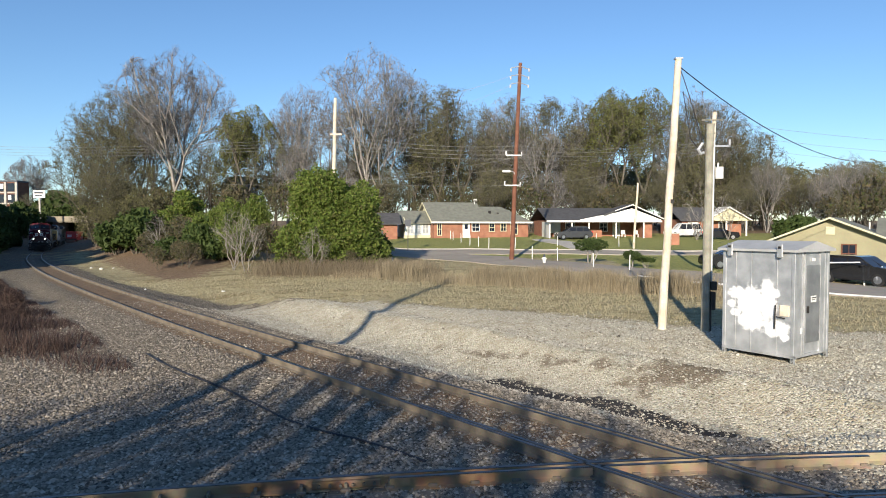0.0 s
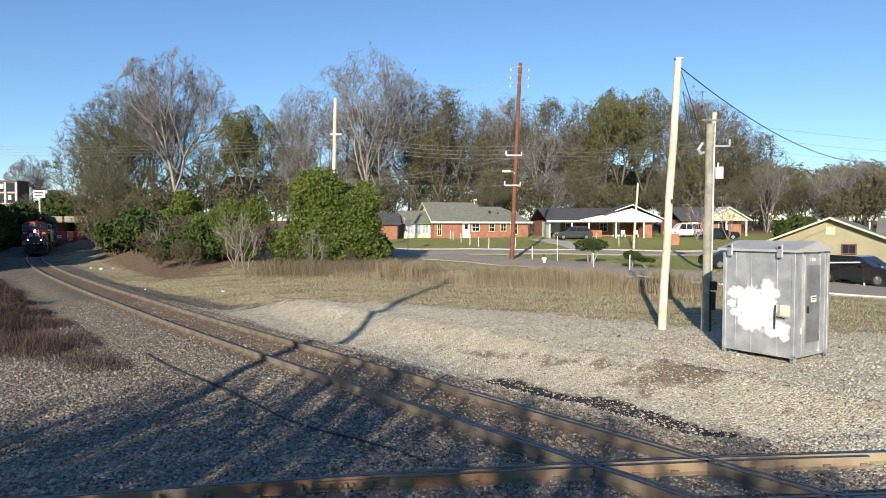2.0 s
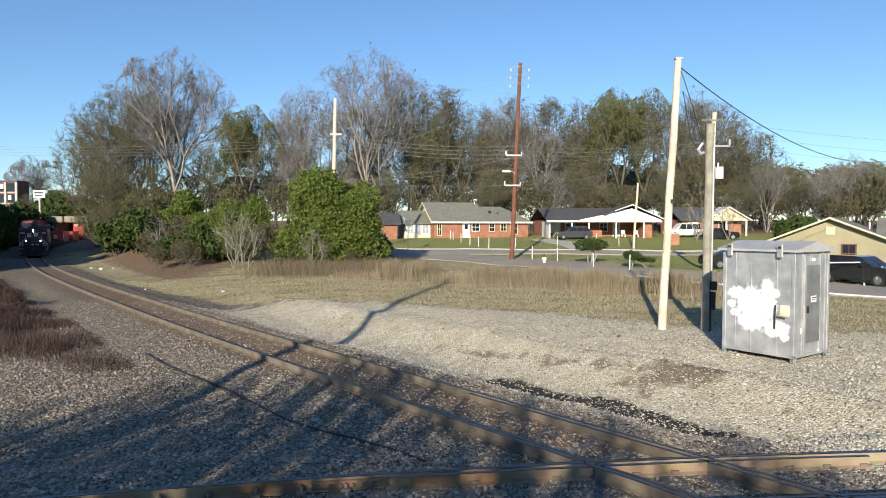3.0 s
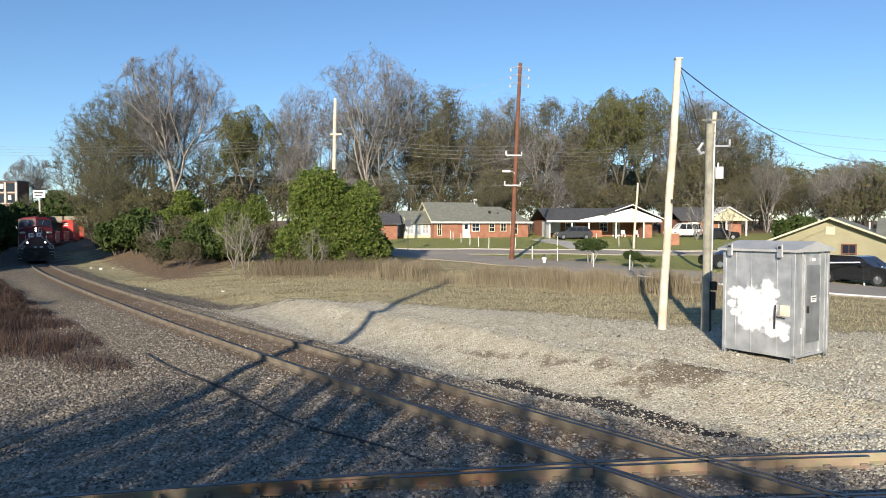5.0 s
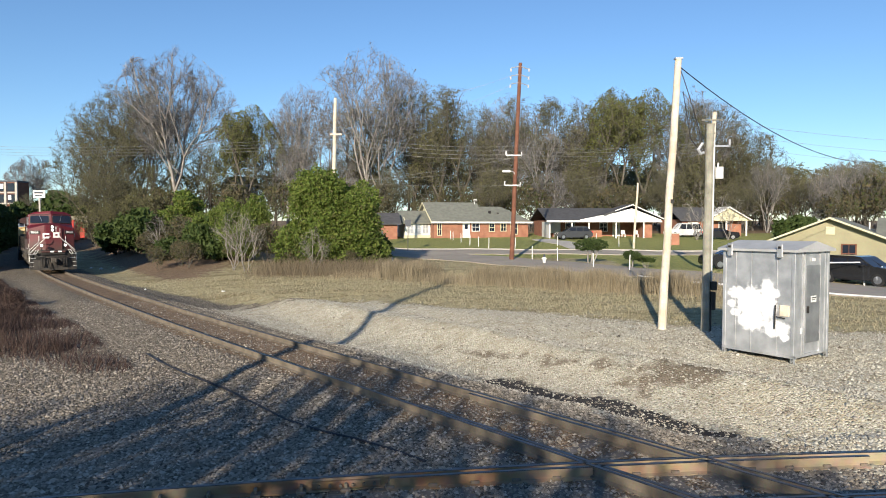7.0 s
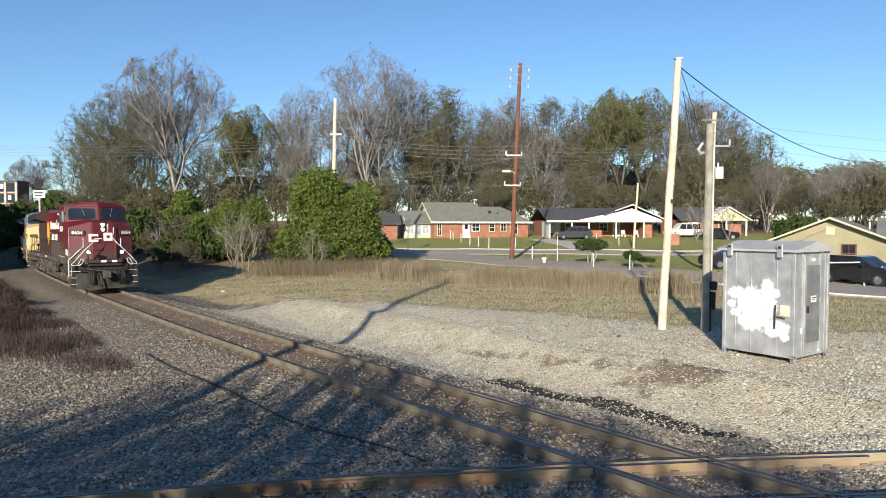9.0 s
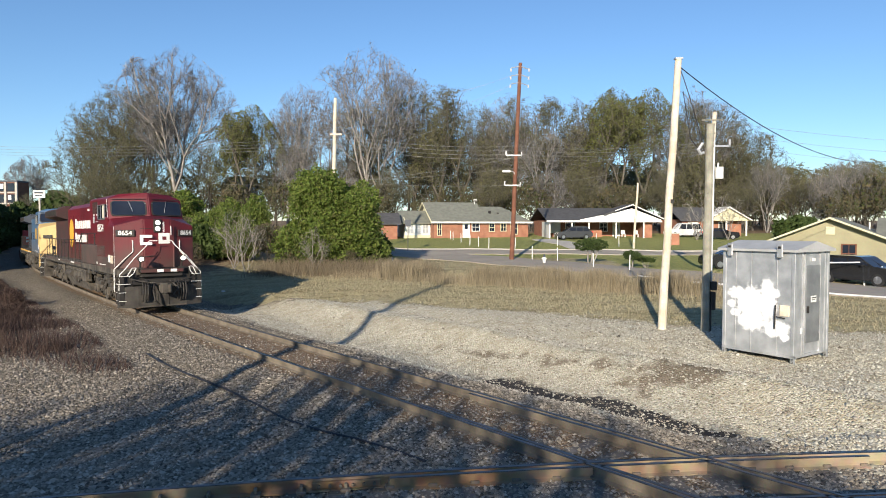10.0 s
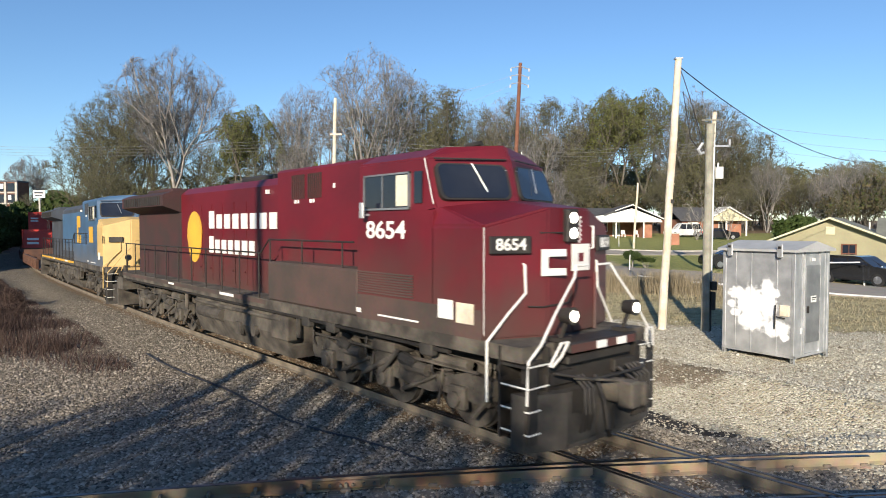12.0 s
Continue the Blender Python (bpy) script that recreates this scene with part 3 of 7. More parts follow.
def plate_mesh():
    bm = bmesh.new()
    for side in (-1, 1):
        box(bm, -0.1, 0.1, side * 0.753 - 0.18, side * 0.753 + 0.18, 0.0, 0.012)
        for a in (-0.07, 0.07):
            for b in (-0.11, 0.11):
                box(bm, a - 0.012, a + 0.012, side * 0.753 + b - 0.012, side * 0.753 + b + 0.012, 0.012, 0.04)
    me = bpy.data.meshes.new("tie_plates")
    bm.to_mesh(me)
    bm.free()
    me.materials.append(RAIL_RUST)
    return me


TIE_MESH, PLATE_MESH = tie_mesh(), plate_mesh()


def lay_ties(parent, frames):
    for m in frames:
        t = new("tie", TIE_MESH)
        t.parent, t.matrix_basis = parent, m
        p = new("tie_plates", PLATE_MESH)
        p.parent, p.matrix_basis = t, Matrix()


main_track = thing("railway_track", Matrix(), "curving single main line with dusty rusted rails on ballast", "railway track", kind="structure")
spots_s = list(np.arange(-330, -60, 3.0)) + list(np.arange(-60, 40, 1.0))
for side in (-0.753, 0.753):
    rail_mesh("rail", [on_track(s, side) for s in spots_s], [(on_track(s, 1) - on_track(s, 0)).normalized() for s in spots_s], main_track, "rusty steel rail with a polished head")
lay_ties(main_track, [Matrix.Translation(on_track(s, 0, -0.182)) @ Matrix.Rotation(radians(-90 + np.interp(s, S_NODES, HEADING)), 4, "Z") @ pose(0, 0, 0, 0, 0, random.uniform(-1.2, 1.2)) for s in np.arange(-95, 20, 0.56)])
branch = thing("crossing_track", Matrix(), "second track crossing the main line at a diamond, rusty rails", "railway track", kind="structure")
BRANCH_X = list(np.linspace(-18, 24, 43))
for side in (-0.753, 0.753):
    rail_mesh("rail", [on_branch(x, side) for x in BRANCH_X], [Vector((-branch_way(x).y, branch_way(x).x, 0)) for x in BRANCH_X], branch, "dusty rust-brown steel rail", RAIL_BRANCH)
for side in (-0.753, 0.753):
    off = side - 0.12 * (1 if side > 0 else -1)
    rail_mesh("guard_rail", [on_branch(x, off) + Vector((0, 0, -0.012)) for x in np.linspace(-0.6, 6.2, 8)], [Vector((-branch_way(x).y, branch_way(x).x, 0)) for x in np.linspace(-0.6, 6.2, 8)], branch, "rusty guard rail inside the diamond", RAIL_BRANCH)
    rail_mesh("guard_rail", [on_track(s, off, -0.012) for s in np.linspace(-4, 3.5, 8)], [(on_track(s, 1) - on_track(s, 0)).normalized() for s in np.linspace(-4, 3.5, 8)], main_track, "rusty guard rail inside the diamond")


def branch_turn(x):
    return Matrix.Rotation(math.atan2(branch_way(x).y, branch_way(x).x), 4, "Z")


lay_ties(branch, [Matrix.Translation(on_branch(x) + Vector((0, 0, -0.176))) @ branch_turn(x) @ pose(0, 0, 0, 0, 0, random.uniform(-1.5, 1.5)) for x in np.arange(-8, 17, 0.56)])
for x in (-1.15, 1.9, 3.2, 5.1):
    bar = part("joint_bar", boxes((-0.45, 0.45, 0.753 - 0.075, 0.753 - 0.03, -0.14, -0.04), bevel=0.008), RAIL_BRANCH, branch, "bolted rusty joint bar")
    bar.matrix_basis = Matrix.Translation(on_branch(x)) @ branch_turn(x)
    for k in (-0.36, -0.22, -0.08, 0.08, 0.22, 0.36):
        part("bolt", rod(bmesh.new(), (k, 0.753 - 0.115, -0.09), (k, 0.753 - 0.07, -0.09), 0.024, 0.02, 6), RAIL_RUST, bar)
for x in np.arange(-3.4, 6.4, 0.56):
    plate = part("rail_brace", boxes((-0.06, 0.06, 0.753 - 0.16, 0.753 - 0.02, -0.165, -0.12), (-0.02, 0.02, 0.753 - 0.13, 0.753 - 0.03, -0.12, -0.06), bevel=0.006), RAIL_RUST, branch, "rusty rail brace")
    plate.matrix_basis = Matrix.Translation(on_branch(x)) @ branch_turn(x)

# ---- train ----
def writing(words, size, depth, mat, parent, m, name="number", squeeze=1.0):
    """Raised letters in the built-in font, as a mesh."""
    cu = bpy.data.curves.new("letters", "FONT")
    cu.body, cu.size, cu.extrude, cu.align_x, cu.align_y = words, size, depth, "CENTER", "CENTER"
    cu.offset = size * 0.018
    tmp = new("letters", cu)
    bpy.context.view_layer.update()
    me = bpy.data.meshes.new_from_object(tmp.evaluated_get(bpy.context.evaluated_depsgraph_get()))
    bpy.data.objects.remove(tmp)
    me.transform(Matrix.Diagonal((squeeze, 1, 1, 1)))
    me.materials.clear()
    me.materials.append(mat)
    ob = new(name, me)
    ob.parent, ob.matrix_basis = parent, m
    return ob


def side_pose(x, y, z):
    """Letters that stand on a vehicle's right flank, read from outside."""
    return Matrix.Translation((x, y, z)) @ Matrix(((1, 0, 0), (0, 0, -1), (0, 1, 0))).to_4x4()


def wheel_part(parent, x, radius):
    bm = bmesh.new()
    for y in (-0.76, 0.76):
        rod(bm, (0, y - 0.065, 0), (0, y + 0.065, 0), radius, n=28)
        rod(bm, (0, y * 0.91 - 0.015, 0), (0, y * 0.91 + 0.015, 0), radius + 0.028, n=28)
        rod(bm, (0, y * 1.09, 0), (0, y * 1.17, 0), radius * 0.3, n=12)
        for a in range(4):
            p = Vector((math.cos(a * math.pi / 2), 0, math.sin(a * math.pi / 2))) * radius * 0.55
            rod(bm, p + Vector((0, y * 1.08, 0)), p + Vector((0, y * 1.095, 0)), radius * 0.16, n=8)
    rod(bm, (0, -0.7, 0), (0, 0.7, 0), 0.09, n=10)
    w = part("wheelset", bm, GRIME, parent, "grimy steel wheels on an axle")
    w.matrix_basis = Matrix.Translation((x, 0, radius))
    SPIN.append((w, x, radius))
    return w


SPIN, TRUCKS = [], []


def loco_truck(parent, x):
    """A three-axle bogie: cast side frames with pockets, springs, journal boxes, brake gear."""
    bm = bmesh.new()
    for s in (-1, 1):
        y0, y1 = s * 0.98, s * 1.14
        prism(bm, [(-2.75, 0.62), (-2.65, 0.5), (-1.55, 0.56), (-1.3, 0.5), (-0.75, 0.5), (-0.5, 0.56), (0.5, 0.56), (0.75, 0.5), (1.3, 0.5), (1.55, 0.56), (2.65, 0.5), (2.75, 0.62), (2.75, 0.92), (2.2, 0.98), (1.6, 0.82), (0.5, 0.82), (0.3, 1.0), (-0.3, 1.0), (-0.5, 0.82), (-1.6, 0.82), (-2.2, 0.98), (-2.75, 0.92)], "y", y0, y1)
        for a in (-1.99, 0, 1.99):
            box(bm, a - 0.2, a + 0.2, s * 1.1, s * 1.24, 0.36, 0.74, 0.03)
            rod(bm, (a, s * 1.2, 0.53), (a, s * 1.3, 0.53), 0.13, n=12)
            for k in (-0.33, 0.33):
                for h in range(5):
                    rod(bm, (a + k, s * 1.07, 0.64 + h * 0.07), (a + k, s * 1.07, 0.675 + h * 0.07), 0.085, n=8)
        for a in (-1.0, 1.0):
            rod(bm, (a - 0.28, s * 1.2, 0.86), (a + 0.28, s * 1.2, 0.86), 0.11, n=10)
            rod(bm, (a - 0.5, s * 1.17, 0.4), (a + 0.45, s * 1.17, 0.8), 0.035, n=6)
            rod(bm, (a + 0.5, s * 1.17, 0.34), (a + 0.62, s * 1.17, 0.95), 0.03, n=6)
            box(bm, a - 0.75, a - 0.63, s * 0.9, s * 1.02, 0.3, 0.8)
            box(bm, a + 0.63, a + 0.75, s * 0.9, s * 1.02, 0.3, 0.8)
        rod(bm, (-0.65, s * 1.22, 0.52), (0.3, s * 1.22, 0.95), 0.05, n=8)
        rod(bm, (2.35, s * 1.18, 0.3), (2.8, s * 1.18, 0.75), 0.04, n=6)
        rod(bm, (-2.5, s * 1.2, 1.02), (2.5, s * 1.2, 1.02), 0.028, n=6)
        box(bm, -0.35, 0.35, s * 0.7, s * 1.25, 1.0, 1.2, 0.03)
        rod(bm, (1.5, s * 1.2, 1.12), (2.3, s * 1.2, 1.12), 0.09, n=10)
    box(bm, -2.4, 2.4, -0.45, 0.45, 0.55, 0.95)
    t = part("truck", bm, GRIME, parent, "dusty three-axle bogie frame with springs and brake gear")
    t.matrix_basis = Matrix.Translation((x, 0, 0))
    for s in (-1, 1):
        for a in (-2.62, -0.62, 1.36, 2.66):
            part("sand_pipe", rods([(a, s * 1.16, 1.3), (a, s * 1.2, 0.9), (a + 0.12, s * 1.0, 0.4), (a + 0.16, s * 0.85, 0.16)], 0.025, 6), BLACK, t, "black sanding pipe")
        for a in (-1.5, 0.55):
            part("brake_cylinder", rod(rod(bmesh.new(), (a, s * 1.2, 0.98), (a + 0.42, s * 1.2, 0.9), 0.115, n=12), (a + 0.4, s * 1.2, 0.9), (a + 0.75, s * 1.2, 0.82), 0.03, n=6), SOOT, t, "sooty brake cylinder")
        part("damper", rod(bmesh.new(), (-0.1, s * 1.27, 0.55), (0.5, s * 1.27, 1.1), 0.045, n=8), SOOT, t, "slanting damper")
    for a in (-1.99, 0, 1.99):
        wheel_part(t, a, 0.533)
    TRUCKS.append((t, parent, x))
    return t


def cab_side_window(parent, body):
    for s in (-1, 1):
        y = s * 1.462
        p = part("cab_window", boxes((-4.52, -3.2, y - 0.01, y + 0.01, 3.62, 4.18)), GLASS, parent, "dark sliding side window")
        part("window_frame", boxes((-4.54, -4.51, y - 0.03, y + 0.03, 3.59, 4.21), (-3.21, -3.18, y - 0.03, y + 0.03, 3.59, 4.21), (-4.54, -3.18, y - 0.03, y + 0.03, 4.18, 4.21), (-4.54, -3.18, y - 0.03, y + 0.03, 3.58, 3.615), (-3.97, -3.95, y - 0.025, y + 0.025, 3.6, 4.2)), GALV_DARK, p, "bare aluminium sash")
        part("window_blind", boxes((-3.56, -3.24, y + s * 0.012 - 0.004, y + s * 0.012 + 0.004, 3.64, 4.16)), BLIND if s < 0 else GLASS, p, "cream roller blind")
        part("quarter_window", boxes((-3.06, -2.86, y - 0.012, y + 0.012, 3.68, 4.2)), GLASS, parent, "narrow fixed quarter window")


def loco_body(red, dusty, nose_paint, hood, tail, parent):
    # cab shell with nose; the outline is the flank, its front corners are cut back
    bm = bmesh.new()
    def ring(rows):
        return [bm.verts.new(r) for r in rows]

    def skin(a, b):
        n = len(a)
        for i in range(n):
            bm.faces.new((a[i], a[(i + 1) % n], b[(i + 1) % n], b[i]))
    # nose: floor ring, shoulder ring, top ring against the windscreen
    low = ring([(-2.6, -1.5, 1.62), (-1.38, -1.5, 1.62), (-1.02, -0.5, 1.62), (-1.02, 0.5, 1.62), (-1.38, 1.5, 1.62), (-2.6, 1.5, 1.62)])
    mid = ring([(-2.6, -1.5, 3.3), (-1.38, -1.5, 3.3), (-1.02, -0.5, 3.58), (-1.02, 0.5, 3.58), (-1.38, 1.5, 3.3), (-2.6, 1.5, 3.3)])
    top = ring([(-2.6, -1.44, 3.62), (-2.42, -1.38, 3.6), (-2.02, -0.5, 3.72), (-2.02, 0.5, 3.72), (-2.42, 1.38, 3.6), (-2.6, 1.44, 3.62)])
    skin(low, mid)
    skin(mid, top)
    bm.faces.new(low[::-1])
    bm.faces.new(top)
    bmesh.ops.recalc_face_normals(bm, faces=bm.faces)
    bmesh.ops.bevel(bm, geom=list(bm.edges), offset=0.035, segments=2, affect="EDGES")
    nose = part("nose", bm, nose_paint, parent, "painted wide nose")
    bm = bmesh.new()
    base = ring([(-4.75, -1.46, 3.3), (-2.52, -1.45, 3.56), (-2.08, 0, 3.6), (-2.52, 1.45, 3.56), (-4.75, 1.46, 3.3)])
    eave = ring([(-4.75, -1.44, 4.42), (-2.82, -1.43, 4.42), (-2.30, 0, 4.46), (-2.82, 1.43, 4.42), (-4.75, 1.44, 4.42)])
    roof = ring([(-4.75, -1.0, 4.62), (-2.85, -0.98, 4.62), (-2.42, 0, 4.69), (-2.85, 0.98, 4.62), (-4.75, 1.0, 4.62)])
    skin(base, eave)
    skin(eave, roof)
    bm.faces.new(base[::-1])
    bm.faces.new(roof)
    box(bm, -4.75, -2.5, -1.5, 1.5, 1.62, 3.56)
    bmesh.ops.recalc_face_normals(bm, faces=bm.faces)
    bmesh.ops.bevel(bm, geom=list(bm.edges), offset=0.03, segments=2, affect="EDGES")
    cab = part("cab", bm, red, parent, "painted crew cab")
    # windscreens lie 1 cm proud of the sloped front
    for s in (-1, 1):
        p00, p01 = Vector((-2.50, s * 1.36, 3.72)), Vector((-2.165, s * 0.10, 3.74))
        p10, p11 = Vector((-2.74, s * 1.33, 4.30)), Vector((-2.325, s * 0.10, 4.30))
        nrm = (p01 - p00).cross(p10 - p00).normalized()
        nrm = nrm if nrm.x > 0 else -nrm
        for name, grow, off, mat, lab in (("windscreen_gasket", 0.055, 0.048, BLACK, "black rubber windscreen gasket"), ("windscreen", 0.0, 0.06, GLASS, "dark tinted windscreen pane")):
            c = (p00 + p01 + p10 + p11) / 4
            q = []
            for cu, cv, a0 in ((0.88, 0.78, 0), (0.12, 0.78, 90), (0.12, 0.22, 180), (0.88, 0.22, 270)):
                for a in (0, 22, 45, 68, 90):
                    u, v = cu + 0.09 * math.cos(radians(a0 + a)), cv + 0.2 * math.sin(radians(a0 + a))
                    w = p00.lerp(p01, u).lerp(p10.lerp(p11, u), v)
                    q.append(w + (w - c).normalized() * grow)
            bm = bmesh.new()
            a = [bm.verts.new(v - nrm * 0.05) for v in q]
            b = [bm.verts.new(v + nrm * off) for v in q]
            bm.faces.new(a[::-1])
            bm.faces.new(b)
            for i in range(len(q)):
                bm.faces.new((a[i], a[(i + 1) % len(q)], b[(i + 1) % len(q)], b[i]))
            bmesh.ops.recalc_face_normals(bm, faces=bm.faces)
            part(name, bm, mat, cab, lab)
        wip = rods([p10.lerp(p11, 0.5) + nrm * 0.085, p00.lerp(p01, 0.62) + nrm * 0.085 + Vector((0, 0, 0.1))], 0.006)
        rods([p10 + nrm * 0.075 + Vector((0, 0, -0.09)), p11 + nrm * 0.075 + Vector((0, 0, -0.09))], 0.006, bm=wip)
        part("wiper", wip, GALV, cab, "thin grey wiper arm")
        part("drip_rail", rods([p10 + nrm * 0.05 + Vector((0, 0, 0.08)), p11 + nrm * 0.05 + Vector((0, 0, 0.1))], 0.015), BLACK, cab)
    cab_side_window(cab, red)
    pieces("roof_rib", red, cab, "", *[(-4.6, -3.0, y - 0.02, y + 0.02, 4.63, 4.67) for y in (-0.5, 0.5)])
    part("horn", rods([(-3.6, 0.2, 4.66), (-3.6, 0.2, 4.78), (-3.2, 0.2, 4.82)], 0.05, 8), BLACK, cab, "black air horn")
    # equipment hood behind the cab
    part("equipment_hood", boxes((-9.0, -4.76, -1.0, 1.0, 1.62, 4.62), bevel=0.06), red, parent)
    for s in (-1, 1):
        for x0 in (-8.2, -7.45):
            for k in range(7):
                part("louvre_slat", boxes((x0 + k * 0.09, x0 + k * 0.09 + 0.03, s * 0.99, s * 1.03, 3.92, 4.46)), tail, parent)
    for k, (x, w) in enumerate(((-8.1, 0.1), (-7.95, 0.06), (-7.4, 0.1), (-7.25, 0.06), (-6.4, 0.07), (-9.6, 0.08))):
        part("stencil_mark", boxes((x, x + w, -1.012, -0.93 if k == 5 else -1.0, 3.82 if k < 4 else 4.1, 3.9 if k < 4 else 4.2)), WHITE, parent, "small white stencilled mark")
    # lower cabinet along the running board
    low = part("side_cabinet", boxes((-8.5, -4.76, -1.49, 1.49, 1.62, 2.5), bevel=0.04), dusty, parent, "dust-covered lower equipment cabinet")
    part("cabinet_louvre", boxes(*[(-4.7, -3.05, -1.515, -1.5, 2.1 + k * 0.045, 2.125 + k * 0.045) for k in range(9)]), dusty, parent)
    pieces("cab_skirt", dusty, parent, "dust-covered lower cab side", (-4.75, -1.42, -1.506, -1.45, 1.62, 2.06), (-4.75, -1.42, 1.45, 1.506, 1.62, 2.06))
    # engine hood
    bm = bmesh.new()
    prism(bm, [(-0.92, 1.62), (0.92, 1.62), (0.92, 4.3), (0.7, 4.5), (-0.7, 4.5), (-0.92, 4.3)], "x", -15.9, -9.0)
    part("engine_hood", bm, hood, parent)
    for s in (-1, 1):
        for k in range(8):
            bm = bmesh.new()
            x = -15.6 + k * 0.8
            box(bm, x, x + 0.74, s * 0.92, s * 0.945, 1.75, 2.5)
            if k < 6:
                box(bm, x + 0.05, x + 0.69, s * 0.92, s * 0.94, 2.58, 3.95)
            rod(bm, (x + 0.66, s * 0.94, 2.1), (x + 0.66, s * 0.985, 2.1), 0.03, n=6)
            part("engine_door", bm, hood, parent)
    part("roof_hatch", boxes((-12.4, -10.4, -0.42, 0.42, 4.5, 4.68), bevel=0.05), BLACK, parent, "sooty roof hatch")
    part("roof_hatch", boxes((-9.9, -9.3, -0.5, 0.5, 4.5, 4.62), bevel=0.04), BLACK, parent, "sooty roof hatch")
    bm = bmesh.new()
    rod(bm, (-13.2, 0, 4.5), (-13.2, 0, 4.64), 0.4, n=14)
    part("exhaust_stack", bm, BLACK, parent, "sooty round exhaust")
    # radiator with overhanging wings
    bm = bmesh.new()
    prism(bm, [(-0.92, 1.62), (0.92, 1.62), (0.92, 3.75), (1.5, 3.95), (1.5, 4.3), (1.2, 4.42), (-1.2, 4.42), (-1.5, 4.3), (-1.5, 3.95), (-0.92, 3.75)], "x", -20.55, -15.9)
    box(bm, -19.2, -16.6, -1.0, 1.0, 4.42, 4.56, 0.04)
    rad = part("radiator_section", bm, tail, parent)
    pieces("radiator_grille", BLACK, parent, "dark radiator intake slat", *[(-20.3 + k * 0.22, -20.15 + k * 0.22, s * 1.49, s * 1.515, 3.99, 4.27) for k in range(19) for s in (-1, 1)])
    # frame and walkway
    bm = boxes((-21.3, -0.62, -1.5, 1.5, 1.4, 1.62), (-21.3, -0.8, -0.75, 0.75, 1.0, 1.4))
    box(bm, -21.3, -20.6, -1.5, 1.5, 0.95, 1.62)
    part("frame", bm, GRIME, parent, "grimy black underframe and walkway")
    for s in (-1, 1):
        part("sill_conduit", rods([(-20.4, s * 1.44, 1.34), (-13.6, s * 1.46, 1.36), (-7.6, s * 1.46, 1.36), (-2.2, s * 1.44, 1.33)], 0.035, 6), BLACK, parent, "dark conduit under the sill")
        for a in (-6.9, -5.9, -2.9):
            part("sill_bracket", boxes((a, a + 0.32, s * 1.36, s * 1.5, 1.2, 1.4), bevel=0.02), SOOT, parent, "sooty bracket under the sill")
    part("sill_stripe", boxes((-20.6, -8.6, -1.512, -1.5, 1.5, 1.6)), dusty if red is RED else YELLOW, parent)
    bm = bmesh.new()
    prism(bm, [(-1.35, 1.35), (-1.42, 0.85), (-1.2, 0.32), (1.2, 0.32), (1.42, 0.85), (1.35, 1.35)], "x", -13.4, -7.8)
    tank = part("fuel_tank", bm, GRIME, parent, "dusty dark fuel tank")
    bm = bmesh.new()
    for s in (-1, 1):
        rod(bm, (-13.2, s * 1.44, 1.2), (-7.9, s * 1.44, 1.2), 0.05, n=8)
        rod(bm, (-12.9, s * 1.4, 0.95), (-11.3, s * 1.4, 0.95), 0.16, n=12)
        box(bm, -10.4, -10.1, s * 1.38, s * 1.47, 0.6, 0.9)
        rod(bm, (-9.3, s * 1.42, 0.8), (-9.3, s * 1.5, 0.8), 0.14, n=12)
        box(bm, -8.4, -7.6, s * 1.2, s * 1.47, 0.75, 1.3, 0.03)
        for a in (-14.1, -7.2):
            rod(bm, (a, s * 1.4, 0.9), (a, s * 1.4, 1.4), 0.06, n=8)
    part("tank_fitting", bm, GRIME, tank)
    # handrails along the walkway
    for s in (-1, 1):
        y = s * 1.47
        bm = rods([(-20.3, y, 2.68), (-8.9, y, 2.68), (-8.45, y, 3.0), (-4.9, y, 3.0)], 0.02)
        for k in range(11):
            rod(bm, (-20.2 + k * 1.12, y, 1.62), (-20.2 + k * 1.12, y, 2.68), 0.018, n=6)
        for a in (-8.4, -6.9, -5.3):
            rod(bm, (a, y, 2.5), (a, y, 3.0), 0.018, n=6)
        part("handrail", bm, BLACK, parent, "thin dark walkway handrail")
    pieces("reflector_strip", WHITE, parent, "pale reflective strip", (-11.3, -10.4, -1.52, -1.512, 1.52, 1.59), (-15.4, -14.9, -1.52, -1.512, 1.52, 1.58), (-4.05, -2.9, -1.516, -1.508, 1.715, 1.745), (-4.75, -4.6, -1.516, -1.508, 1.72, 1.8))
    loco_truck(parent, -4.3)
    loco_truck(parent, -17.3)
    # rear pilot, steps and drawgear
    part("rear_pilot", boxes((-21.45, -21.3, -1.5, 1.5, 0.3, 1.3), (-22.1, -21.4, -0.14, 0.14, 0.72, 1.0)), GRIME, parent, "grimy rear pilot plate and coupler")
    return nose, cab


FORWARD = Matrix.Translation((0.11, 0, 0.03))


